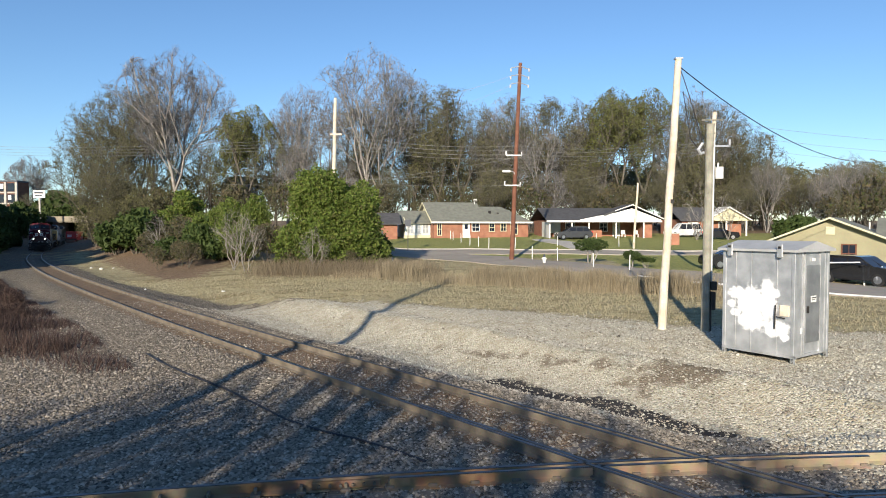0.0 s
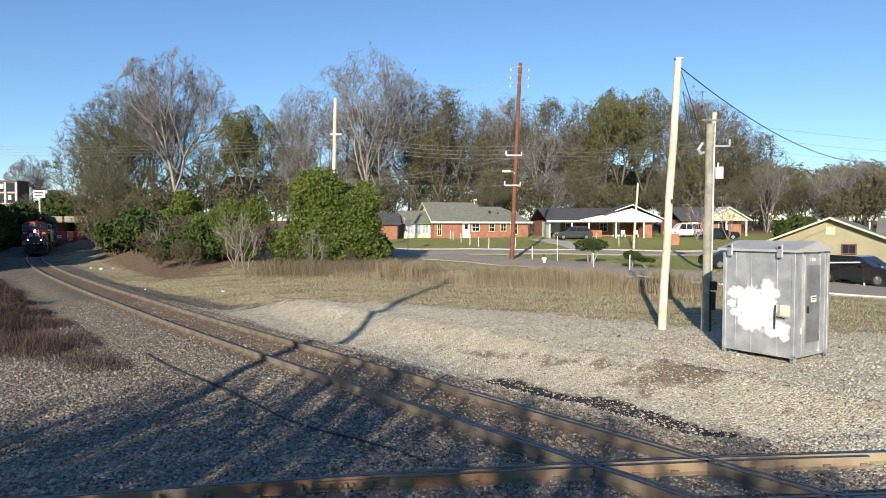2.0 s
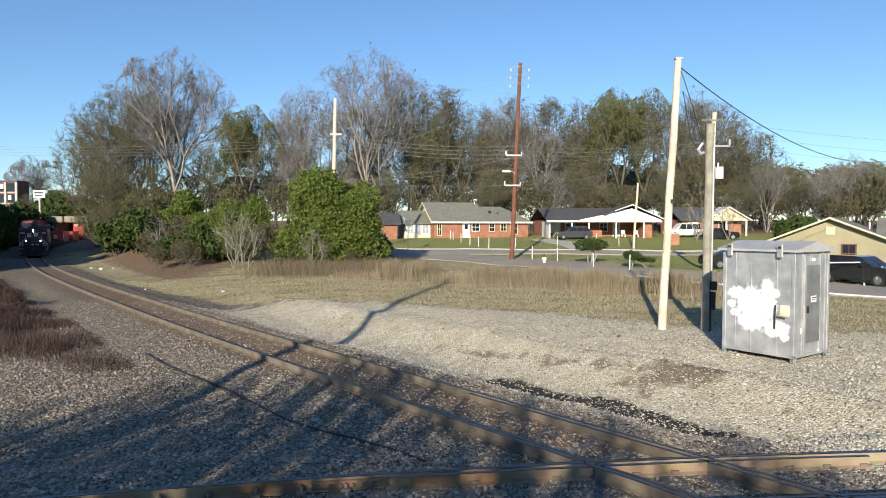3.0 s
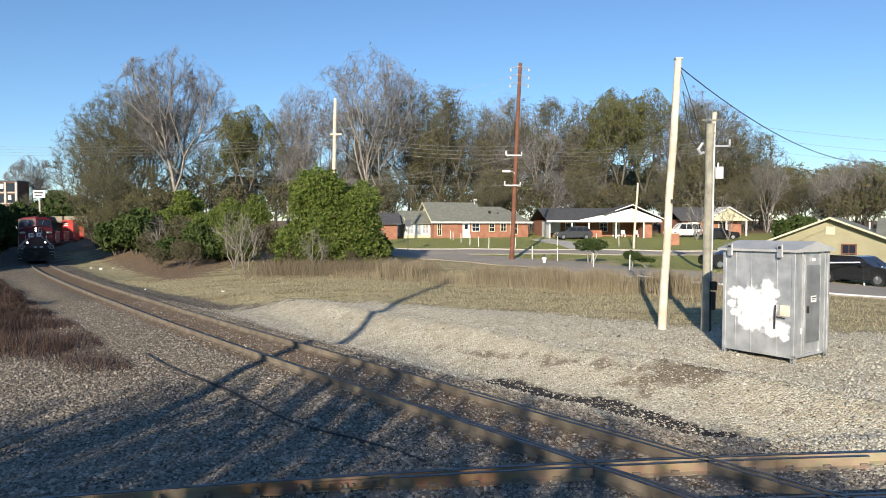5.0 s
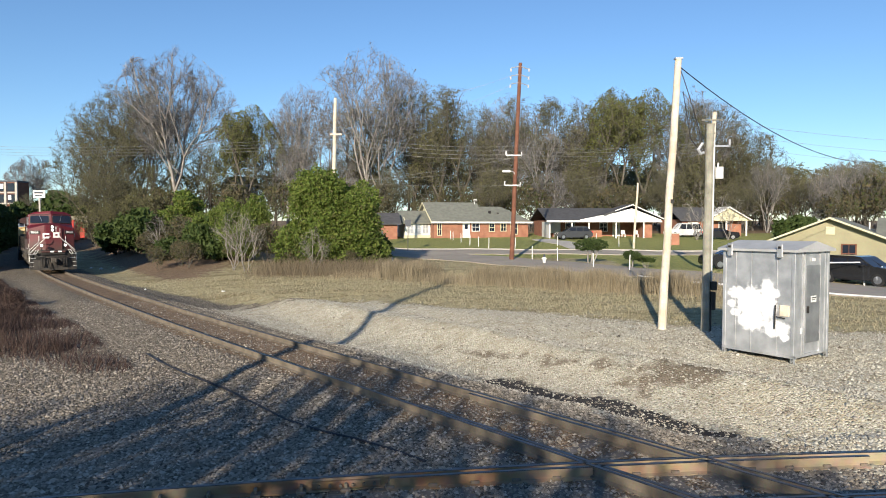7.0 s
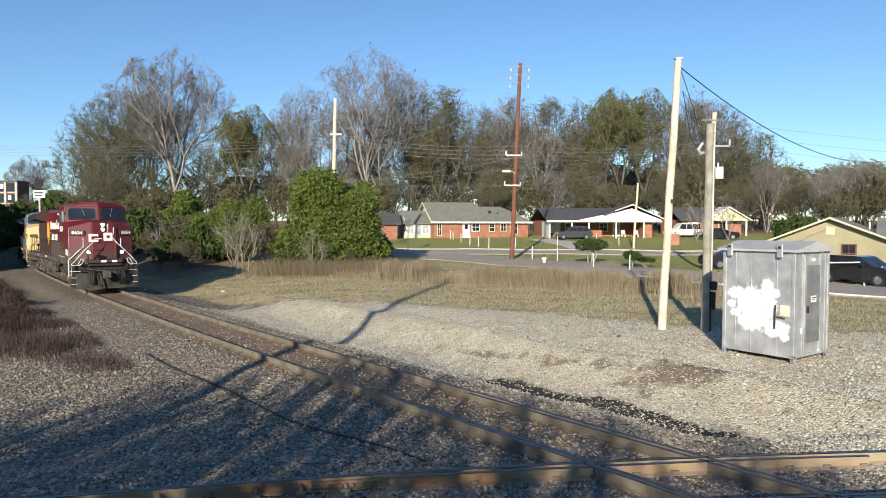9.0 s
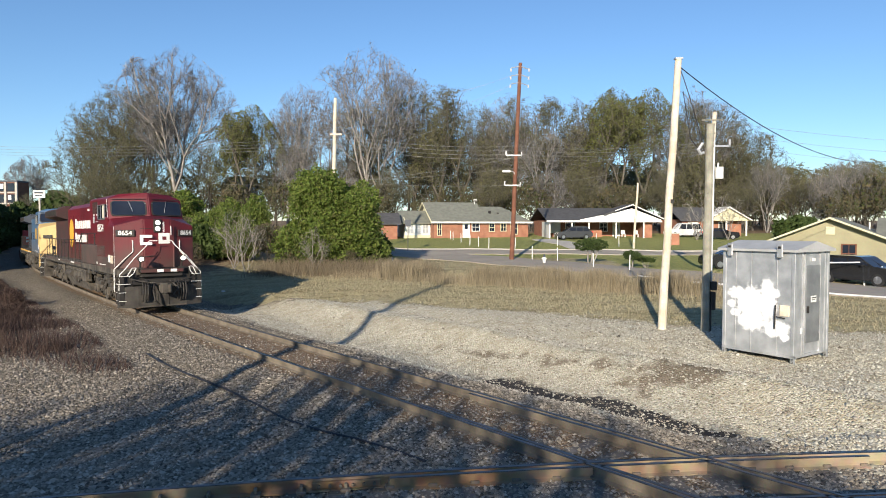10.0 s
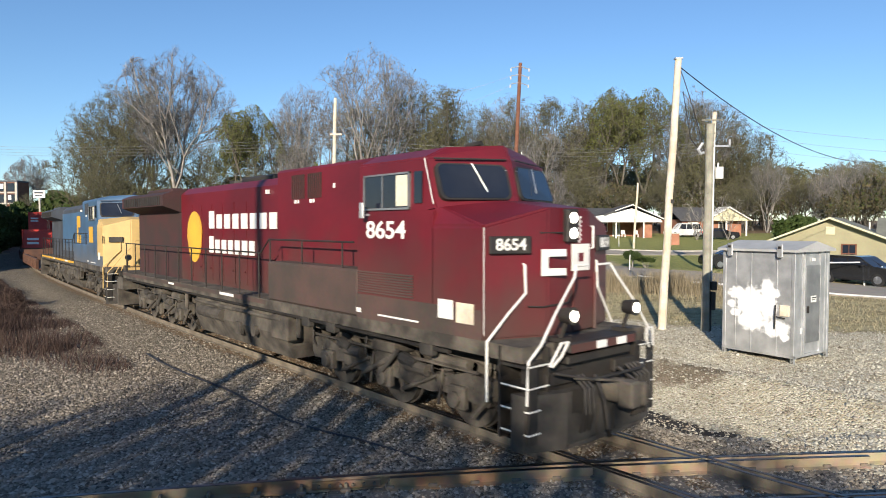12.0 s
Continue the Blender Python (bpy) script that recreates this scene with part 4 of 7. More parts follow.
def loco_front(parent, stripes, rail_mat, lamp):
    """Pilot, plough, steps, coupler, hoses, grab irons and lamps."""
    bm = bmesh.new()
    prism(bm, [(-0.66, -1.54), (-0.42, -0.9), (-0.42, 0.9), (-0.66, 1.54), (-0.9, 1.54), (-0.6, 0.85), (-0.6, -0.85), (-0.9, -1.54)], "z", 0.14, 0.94)
    # Black block: its colour holds an open gap's shade, and its black fittings.
    part("pilot_beam", boxes((-0.8, -0.58, -1.34, 1.34, 0.9, 1.42), (-0.6, -0.5, -1.1, -0.5, 1.02, 1.22), (-0.6, -0.5, 0.5, 1.1, 1.02, 1.22), bevel=0.02), BLACK, parent, "black block for the dark gap and black fittings above the plough")
    plough = part("pilot_plough", bm, SOOT, parent, "scuffed dark snowplough pilot")
    plough.matrix_basis = FORWARD
    # Black plates paint the shade of hose openings on the solid plough.
    pieces("hose_pocket", BLACK, plough, "black plate for the shade in a hose opening", *[(-0.43, -0.412, y - 0.15, y + 0.15, 0.62, 0.96) for y in (-0.66, 0.66)])
    part("plough_lip", boxes((-0.44, -0.405, -0.9, 0.9, 0.14, 0.2)), GRIME, plough, "worn bare lower edge")
    for y in (-0.2, 0.2):
        part("plough_rib", boxes((-0.43, -0.40, y - 0.02, y + 0.02, 0.2, 0.66)), SOOT, plough)
    for s in (-1, 1):
        pieces("step", BLACK, parent, "black steel step", *[(-1.0, -0.5, min(s * 1.12, s * 1.515), max(s * 1.12, s * 1.515), z - 0.02, z + 0.02) for z in (0.42, 0.74, 1.06, 1.36)])
        bm = bmesh.new()
        box(bm, -1.04, -0.5, s * 1.05, s * 1.09, 0.3, 1.6)
        box(bm, -1.06, -1.02, s * 1.08, s * 1.52, 0.3, 1.6)
        box(bm, -0.5, -0.46, s * 1.36, s * 1.52, 0.3, 1.4)
        part("step_well", bm, BLACK, parent, "black corner steps")
    pieces("step_edge", WHITE, parent, "white step edge", *[(-0.475, -0.455, s * 1.12, s * 1.525, z + 0.012, z + 0.03) for s in (-1, 1) for z in (0.42, 0.74, 1.06, 1.36)], *[(-1.0, -0.46, s * 1.52, s * 1.53, z + 0.005, z + 0.028) for s in (-1, 1) for z in (0.42, 0.74, 1.06)])
    part("anticlimber", boxes((-0.8, -0.34, -0.82, 0.82, 1.5, 1.64), (-0.7, -0.4, -0.78, 0.78, 1.32, 1.44), bevel=0.02), BLACK, parent, "black anticlimber shelf")
    part("anticlimber_band", boxes((-0.344, -0.332, -0.78, 0.78, 1.5, 1.62)), stripes, parent, "red reflective band")
    pieces("anticlimber_mark", WHITE, parent, "white reflective square", *[(-0.332, -0.322, a - 0.12, a + 0.12, 1.505, 1.615) for a in (-0.08, 0.42)])
    bm = boxes((-0.5, -0.05, -0.16, 0.16, 0.72, 1.02), (-0.1, 0.16, -0.2, 0.06, 0.68, 1.06), (0.06, 0.2, 0.04, 0.16, 0.7, 1.04), bevel=0.03)
    rod(bm, (-0.05, -0.1, 1.05), (-0.3, -0.9, 1.16), 0.02)
    part("coupler", bm, GRIME, parent, "rusty knuckle coupler").matrix_basis = FORWARD
    for y in (-0.75, -0.66, -0.57, 0.5, 0.6, 0.7, 0.8):
        part("control_hose", rods([(-0.42, y, 1.15), (-0.22, y * 1.02, 1.0), (-0.2, y * 1.03, 0.65), (-0.3, y * 1.02, 0.38)], 0.028, 6), BLACK, parent, "hanging black hose").matrix_basis = FORWARD
    bm = bmesh.new()
    rods([(-0.4, -0.3, 1.1), (-0.15, -0.42, 0.8), (-0.12, -0.36, 0.4), (-0.2, -0.2, 0.25)], 0.035, 6, bm)
    rods([(-0.4, 0.25, 1.15), (-0.1, 0.5, 0.85), (-0.1, 0.3, 0.6)], 0.03, 6, bm)
    rods([(-0.42, -1.2, 1.25), (-0.2, -0.6, 1.12), (-0.2, 0.6, 1.12), (-0.42, 1.2, 1.25)], 0.022, 6, bm)
    part("air_hose", bm, BLACK, parent, "hanging black brake and control hoses").matrix_basis = FORWARD
    for s in (-1, 1):
        bm = bmesh.new()
        box(bm, -0.7, -0.42, s * 0.68, s * 0.86, 1.64, 1.7)
        rod(bm, (-0.52, s * 0.77, 2.03), (-0.305, s * 0.77, 2.03), 0.10, 0.128, 18)
        rod(bm, (-0.55, s * 0.77, 1.68), (-0.45, s * 0.77, 1.95), 0.035)
        part("ditch_light_case", bm, BLACK, parent, "black ditch light housing")
    for s in (-1, 1):
        bm = bmesh.new()
        rod(bm, (-0.306, s * 0.77, 2.03), (-0.29, s * 0.77, 2.03), 0.078, n=18)
        part("ditch_light", bm, lamp, parent, "ditch light")
    part("headlight_case", boxes((-1.04, -0.93, -0.14, 0.14, 3.05, 3.57), bevel=0.02), BLACK, parent, "black twin headlight case")
    for z in (3.19, 3.43):
        bm = bmesh.new()
        rod(bm, (-0.94, 0, z), (-0.92, 0, z), 0.085, n=18)
        part("headlight", bm, lamp, parent, "headlight")
    for s in (-1, 1):
        bm = rods([(-1.28, s * 1.53, 0.75), (-1.28, s * 1.53, 1.62), (-1.2, s * 1.18, 2.0), (-1.12, s * 0.88, 2.3), (-1.14, s * 0.88, 2.72), (-1.2, s * 0.9, 2.75)], 0.02)
        part("grab_rail", bm, rail_mat, parent, "painted bent grab rail")
        bm = rods([(-0.5, s * 1.53, 0.85), (-0.5, s * 1.5, 1.45), (-0.44, s * 1.32, 1.66), (-0.46, s * 0.98, 2.08), (-0.5, s * 0.52, 2.55), (-0.55, s * 0.42, 2.72), (-0.55, s * 0.12, 2.72)], 0.019)
        part("front_rail", bm, rail_mat, parent, "painted front platform rail")
        bm = rods([(-0.44, s * 1.28, 1.3), (-0.36, s * 1.12, 1.62), (-0.36, s * 0.98, 1.62), (-0.42, s * 1.05, 1.42), (-0.46, s * 1.2, 1.28)], 0.018)
        part("uncoupling_lever", bm, rail_mat, parent, "painted uncoupling lever handle").matrix_basis = Matrix.Translation((0.12, 0, 0.08))
    bm = rods([(-0.98, 0.62, 1.64), (-0.98, 0.62, 2.55)], 0.03)
    box(bm, -1.03, -0.99, 0.1, 0.62, 1.66, 3.3)
    part("nose_door", bm, stripes, parent, "recessed nose door and post")


def sloped_sign(words, mat_board, parent, s):
    """A number board on the angled nose face."""
    ang = math.atan2(0.36, 1.0)
    m = Matrix.Translation((-1.205, s * 1.13, 3.02)) @ Matrix.Rotation(s * ang, 4, "Z")
    b = part("number_board", boxes((-0.02, 0.035, -0.34, 0.34, -0.13, 0.13), bevel=0.012), mat_board, parent, "dark number board with white numerals")
    b.matrix_basis = m
    writing(words, 0.24, 0.004, WHITE, b, Matrix.Translation((0.04, 0, 0)) @ Matrix(((0, 0, 1), (1, 0, 0), (0, 1, 0))).to_4x4(), "board_number", 1.05)


def leading_loco():
    ob = thing("locomotive", Matrix(), "dark red diesel locomotive with white numerals and lit headlights", "locomotive")
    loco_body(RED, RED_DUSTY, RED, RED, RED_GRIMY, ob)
    loco_front(ob, RED, WHITE, LAMP_ON)
    for s in (-1, 1):
        sloped_sign("8654", BLACK, ob, s)
    writing("8654", 0.42, 0.004, WHITE, ob, side_pose(-3.83, -1.512, 3.22), "cab_number", 1.42)
    # company lettering as plain white blocks, one for each letter
    for k in range(8):
        x = -13.45 + k * 0.565
        part("letter_block", boxes((x, x + 0.36, -0.962, -0.93, 3.24, 3.24 + (0.5 if k == 0 else 0.4))), WHITE, ob, "plain white block in place of a letter")
    for k in range(7):
        x = -13.45 + k * 0.46
        part("letter_block", boxes((x, x + 0.29, -0.962, -0.93, 2.54, 2.54 + (0.48 if k == 0 else 0.38))), WHITE, ob, "plain white block in place of a letter")
    bm = bmesh.new()
    outline = [(-14.65 + 0.62 * math.cos(a) * (1.0 if math.sin(a) > 0 else 0.9), 2.98 + 0.78 * math.sin(a)) for a in np.linspace(0, 2 * math.pi, 20, endpoint=False)]
    prism(bm, outline, "y", -0.966, -0.94)
    part("emblem", bm, YELLOW, ob, "plain golden oval emblem")
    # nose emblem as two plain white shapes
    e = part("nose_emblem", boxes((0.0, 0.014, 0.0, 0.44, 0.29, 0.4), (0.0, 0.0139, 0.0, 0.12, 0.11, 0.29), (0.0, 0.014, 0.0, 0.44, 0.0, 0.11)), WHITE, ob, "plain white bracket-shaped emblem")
    e.matrix_basis = Matrix.Translation((-1.03, -0.64, 2.55)) @ pose(0, 0, 0, 0, 0, -17)
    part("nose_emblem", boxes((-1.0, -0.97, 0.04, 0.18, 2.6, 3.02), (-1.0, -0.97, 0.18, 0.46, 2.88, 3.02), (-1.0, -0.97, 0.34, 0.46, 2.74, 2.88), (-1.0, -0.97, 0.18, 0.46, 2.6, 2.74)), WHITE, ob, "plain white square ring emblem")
    part("corner_strip", rods([(-1.375, -1.5, 1.7), (-1.375, -1.5, 3.28)], 0.006), WHITE, ob, "thin white corner strip")
    part("cab_edge_strip", rods([(-2.8, -1.46, 4.4), (-2.55, -1.48, 3.65)], 0.008), WHITE, ob, "white strip on the cab corner")
    part("check_strip", boxes(*[(-1.0, -0.985, 0.2 + 0.035 * (k % 2), 0.235 + 0.035 * (k % 2), 3.04 + k * 0.035, 3.075 + k * 0.035) for k in range(12)]), WHITE, ob, "white check strip")
    part("nose_handle", rods([(-0.98, 0.5, 2.95), (-0.93, 0.5, 2.95), (-0.93, 0.5, 3.3), (-0.98, 0.5, 3.3)], 0.014), WHITE, ob)
    bm = rods([(-1.12, -0.62, 3.26), (-1.06, -0.62, 3.2), (-0.98, -0.2, 3.2)], 0.012)
    part("nose_grab_iron", bm, BLACK, ob)
    part("nose_grab_iron", rods([(-1.1, -0.85, 2.1), (-1.02, -0.6, 2.08), (-0.95, -0.1, 2.12), (-0.95, 0, 2.3)], 0.012), BLACK, ob)
    bm = boxes((-2.4, -2.04, -1.516, -1.508, 1.86, 2.16))
    part("notice_plate", bm, WHITE, ob, "white notice plate")
    part("tan_plate", boxes((-1.97, -1.58, -1.516, -1.508, 1.83, 2.14)), POLE_PALE, ob, "tan painted plate")
    part("mirror", boxes((-4.40, -4.28, -1.68, -1.63, 3.44, 3.72), (-4.36, -4.32, -1.64, -1.46, 3.48, 3.52), bevel=0.01), GALV, ob, "folding side mirror")
    part("antenna", boxes((-2.3, -2.15, -0.06, 0.06, 3.68, 3.84)), RED, ob)
    return ob


def second_loco():
    ob = thing("diesel_locomotive", Matrix(), "blue diesel locomotive with pale yellow nose and sill stripe", "locomotive")
    loco_body(BLUE, BLUE, PALE_YELLOW, GREY_HOOD, GREY_HOOD, ob)
    loco_front(ob, PALE_YELLOW, PALE_YELLOW, GLASS)
    part("front_window", boxes((-1.36, -1.3, -1.52, -1.5, 2.6, 2.9)), GLASS, ob)
    part("flank_panel", boxes((-15.8, -9.1, -0.965, -0.947, 2.0, 4.1)), BLUE, ob, "blue hood flank")
    part("flank_emblem", boxes((-10.9, -10.55, -0.975, -0.966, 2.5, 3.9), (-10.5, -9.9, -0.975, -0.966, 3.3, 3.9), (-10.4, -9.8, -0.975, -0.966, 2.4, 2.9)), YELLOW, ob, "plain yellow shapes of a company emblem")
    part("cab_emblem", boxes((-4.3, -3.4, -1.515, -1.506, 2.6, 3.3)), YELLOW, ob, "plain yellow block on the cab side")
    part("cab_plate", boxes((-2.3, -2.0, -1.516, -1.508, 1.9, 2.2)), WHITE, ob, "white notice plate")
    for s in (-1, 1):
        b = part("number_board", boxes((-0.02, 0.03, -0.26, 0.26, -0.11, 0.11), bevel=0.01), BLACK, ob, "dark number board")
        b.matrix_basis = Matrix.Translation((-1.165, s * 1.05, 2.75)) @ Matrix.Rotation(s * math.atan2(0.36, 1), 4, "Z")
    return ob


def freight_truck(parent, x):
    bm = bmesh.new()
    for s in (-1, 1):
        prism(bm, [(-1.15, 0.36), (-0.75, 0.3), (-0.3, 0.18), (0.3, 0.18), (0.75, 0.3), (1.15, 0.36), (1.15, 0.6), (0.4, 0.72), (-0.4, 0.72), (-1.15, 0.6)], "y", s * 0.95, s * 1.08)
    box(bm, -0.25, 0.25, -1.1, 1.1, 0.45, 0.75)
    t = part("truck", bm, CAR_RUST, parent, "rusty two-axle bogie")
    t.matrix_basis = Matrix.Translation((x, 0, 0))
    TRUCKS.append((t, parent, x))
    for a in (-0.89, 0.89):
        wheel_part(t, a, 0.42)


def well_wagon(label):
    """A low double-stack well wagon, 21 m over the couplers."""
    ob = thing("well_wagon", Matrix(), label, "freight wagon", "container wagons of the train")
    bm = bmesh.new()
    for s in (-1, 1):
        prism(bm, [(-17.6, 0.4), (-3.4, 0.4), (-3.1, 1.0), (-3.1, 1.15), (-17.9, 1.15), (-17.9, 1.0)], "y", s * 1.3, s * 1.46)
        for k in range(12):
            box(bm, -17.2 + k * 1.22, -17.12 + k * 1.22, s * 1.46, s * 1.52, 0.42, 1.13)
    box(bm, -17.6, -3.4, -1.3, 1.3, 0.36, 0.44)
    part("well", bm, CAR_RUST, ob, "rust-brown side sills of the well")
    for a, b in ((-3.4, -0.6), (-20.4, -17.6)):
        part("end_platform", boxes((a, b, -1.0, 1.0, 0.85, 1.1), (a, b, -0.3, 0.3, 0.65, 0.9), (a + 0.2, a + 0.3, -1.4, 1.4, 1.1, 1.5) if a > -10 else (b - 0.3, b - 0.2, -1.4, 1.4, 1.1, 1.5)), CAR_RUST, ob)
    part("drawbar", boxes((-0.7, 0.1, -0.12, 0.12, 0.75, 1.0), (-21.1, -20.3, -0.12, 0.12, 0.75, 1.0)), GRIME, ob)
    freight_truck(ob, -1.9)
    freight_truck(ob, -19.1)
    return ob


def container_mesh(length):
    bm = bmesh.new()
    box(bm, -length, 0, -1.19, 1.19, 0.04, 2.86)
    for s in (-1, 1):
        n = int(length / 0.28)
        for k in range(n):
            x = -length + 0.15 + k * (length - 0.3) / n
            box(bm, x, x + 0.15, s * 1.19, s * 1.215, 0.2, 2.7)
    for x in (-length, -0.1):
        for s in (-1, 1):
            box(bm, x, x + 0.1, s * 1.1, s * 1.222, 0.0, 2.9)
    for k in range(8):
        box(bm, 0, 0.025, -1.0 + k * 0.26, -0.86 + k * 0.26, 0.2, 2.7)
    for s in (-1, 1):
        box(bm, -length, 0, s * 1.14, s * 1.222, 0.0, 0.16)
        box(bm, -length, 0, s * 1.14, s * 1.222, 2.76, 2.9)
    return bm


def container(length, label, lower):
    ob = thing("shipping_container", Matrix(), label, "shipping container", "containers on the train")
    part("shell", container_mesh(length), CONTAINER_RED, ob, "bright red corrugated steel shell")
    pieces("white_marking", WHITE, ob, "plain white marking bar", *[(-1.6, -0.3, s * 1.216, s * 1.226, z, z + 0.28) for s in (-1, 1) for z in (1.5, 1.95)], *[(0.026, 0.034, -0.9, 0.1, z, z + 0.22) for z in (1.4, 1.8)])
    return ob


loco, loco2 = leading_loco(), second_loco()
UNITS = [(loco, 0, 4.3, 17.3), (loco2, 22.5, 4.3, 17.3)]
LOADS = []
for k in range(7):
    back = 45.0 + k * 21.0
    wagon = well_wagon("rust-brown low well wagon, empty" if k == 0 else "rust-brown well wagon carrying stacked red containers")
    UNITS.append((wagon, back, 1.9, 19.1))
    if k:
        for z, lab in ((0.46, "bright red corrugated container in a well wagon"), (3.38, "bright red corrugated container stacked on another")):
            if z > 1 and k < 3:
                continue
            load = container(12.19, lab, z < 1)
            LOADS.append((load, back, z))

# ---- metal cabinet beside the track ----
def relay_cabinet():
    ob = thing("relay_cabinet", Matrix.Translation((8.5, 15.6, -0.09)) @ pose(0, 0, 0, 0, 0, 35), "galvanised steel railway equipment cabinet with rolled white paint patch", "cabinet")
    W, D, Z0, Z1 = 1.75, 1.88, 0.2, 2.76
    part("body", boxes((0.03, W - 0.03, 0.03, D - 0.03, Z0, Z1), bevel=0.01), GALV, ob)
    # folded panels with raised seams
    for a, b in ((0.04, 0.42), (0.46, 1.08), (1.12, 1.5), (1.54, D - 0.04)):
        part("side_panel", boxes((0.012, 0.03, a, b, Z0 + 0.02, Z1 - 0.02), bevel=0.004), PAINTED, ob, "galvanised panel under sprayed white cover-up paint")
    for y in (0.44, 1.1, 1.52):
        part("panel_seam", boxes((-0.004, 0.03, y - 0.016, y + 0.016, Z0, Z1 - 0.01), bevel=0.004), PAINTED, ob)
    for a, b in ((0.04, 0.36), (1.3, 1.5), (1.54, W - 0.04)):
        part("end_panel", boxes((a, b, 0.012, 0.03, Z0 + 0.02, Z1 - 0.02), bevel=0.004), GALV, ob)
    for x in (0.38, 0.5, 1.28, 1.52):
        part("panel_seam", boxes((x - 0.014, x + 0.014, -0.004, 0.03, Z0, Z1 - 0.01), bevel=0.004), GALV, ob)
    for x, y in ((0, 0), (W - 0.09, 0), (0, D - 0.09), (W - 0.09, D - 0.09)):
        part("corner_post", boxes((x, x + 0.09, y, y + 0.09, Z0 - 0.02, Z1), bevel=0.008), GALV, ob)
        leg = part("leg", boxes((x + 0.005, x + 0.085, y + 0.005, y + 0.085, 0.0, Z0), (x - 0.02, x + 0.11, y - 0.02, y + 0.11, -0.01, 0.02)), GALV, ob)
        # Black plates paint the shade of slots; the leg is solid.
        part("leg_slot", boxes(*[(x - 0.001, x + 0.01, y + 0.02, y + 0.07, 0.05 + k * 0.035, 0.065 + k * 0.035) for k in range(4)]), BLACK, leg)
    part("bottom_rail", boxes((0, W, 0.0, 0.03, Z0 - 0.03, Z0 + 0.04), (0, 0.03, 0, D, Z0 - 0.03, Z0 + 0.04)), GALV, ob)
    door = part("door", boxes((0.54, 1.24, -0.006, 0.024, 0.5, 2.42), bevel=0.006), GALV_DARK, ob, "galvanised access door in a darker tone for its shaded side")
    part("door_handle", boxes((0.58, 0.62, -0.05, -0.006, 1.25, 1.42)), BLACK, door, "black latch handle")
    part("hinge", boxes(*[(1.22, 1.27, -0.03, -0.004, z, z + 0.1) for z in (0.7, 1.5, 2.2)]), GALV, door)
    part("notice", boxes((0.78, 1.05, -0.012, -0.006, 1.5, 1.66)), WHITE, door, "small pale notice with unreadable bars")
    part("notice_bar", boxes((0.81, 1.02, -0.016, -0.012, 1.6, 1.625), (0.81, 0.97, -0.016, -0.012, 1.55, 1.57)), BLACK, door)
    part("sticker", boxes((0.3, 0.4, -0.003, 0.006, 0.75, 0.9)), WHITE, ob, "white sticker")
    part("vent", boxes((0.85, 0.98, -0.01, 0.02, 2.52, 2.6)), WHITE, ob)
    bm = bmesh.new()
    o = 0.1
    prism(bm, [(-o, Z1), (W + o, Z1), (W + o, Z1 + 0.06), (W / 2, Z1 + 0.26), (-o, Z1 + 0.06)], "y", -o, D + o)
    part("roof", bm, ROOF_ZINC, ob, "shallow pitched dull steel roof")
    for y in (0.32, 1.62):
        h = part("lifting_lug", boxes((-o - 0.035, -o + 0.015, y - 0.075, y + 0.075, Z1 - 0.14, Z1 + 0.2), bevel=0.02), GALV, ob)
        # A black plate stands for the shade in the lug's hole.
        part("lug_hole", boxes((-o - 0.04, -o - 0.03, y - 0.035, y + 0.035, Z1 + 0.08, Z1 + 0.14)), BLACK, h)
    bm = boxes((-0.02, 0.012, 0.12, 0.36, 1.18, 1.46), bevel=0.01)
    part("junction_plate", bm, POLE_PALE, ob, "tan metal cover plate")
    part("lever", rods([(-0.03, 0.47, 0.85), (-0.05, 0.45, 1.2), (-0.05, 0.44, 1.45)], 0.018, 6, rods([(-0.05, 0.42, 1.16), (-0.05, 0.2, 1.14)], 0.014, 6)), BLACK, ob, "black locking lever")
    return ob


relay_cabinet()


# ---- poles and wires ----
def knots(bm, a, b, r, n, seed):
    rng = random.Random(seed)
    a, b = Vector(a), Vector(b)
    for _ in range(n):
        p = a.lerp(b, rng.random())
        w = Vector((rng.uniform(-1, 1), -abs(rng.uniform(0.3, 1)), 0)).normalized()
        rod(bm, p + w * r * 0.85, p + w * r * 1.12, r * 0.22, r * 0.12, 6)


def wooden_pole(base, top, r0, r1, mat, label, name="utility_pole", seed=0):
    ob = thing(name, Matrix.Translation(base), label, "utility pole")
    bm = bmesh.new()
    t = Vector(top) - Vector(base)
    last, k = Vector((0, 0, -0.3)), 6
    for i in range(1, k + 1):
        p = t * (i / k) + Vector((random.uniform(-1, 1), random.uniform(-1, 1), 0)) * 0.02 * (i < k)
        rod(bm, last, p, r0 + (r1 - r0) * (i - 1) / k, r0 + (r1 - r0) * i / k, 12)
        last = p
    knots(bm, (0, 0, 0), t, (r0 + r1) / 2, 16, seed)
    part("shaft", bm, mat, ob)
    return ob, t


p1, t1 = wooden_pole((7.12, 21.0, -0.05), (7.56, 21.0, 8.68), 0.135, 0.105, POLE_PALE, "weathered pale wooden pole leaning slightly", seed=1)
part("pole_cap", boxes((t1.x - 0.12, t1.x + 0.12, -0.1, 0.1, t1.z - 0.02, t1.z + 0.03)), GALV, p1)
part("number_tag", boxes((0.20, 0.30, -0.16, -0.13, 4.1, 4.22)), BLACK, p1, "small dark tag")
p2, t2 = wooden_pole((8.28, 20.4, -0.05), (8.38, 20.4, 6.5), 0.13, 0.12, POLE_GREY, "old grey wooden service pole with black meter box", seed=2)
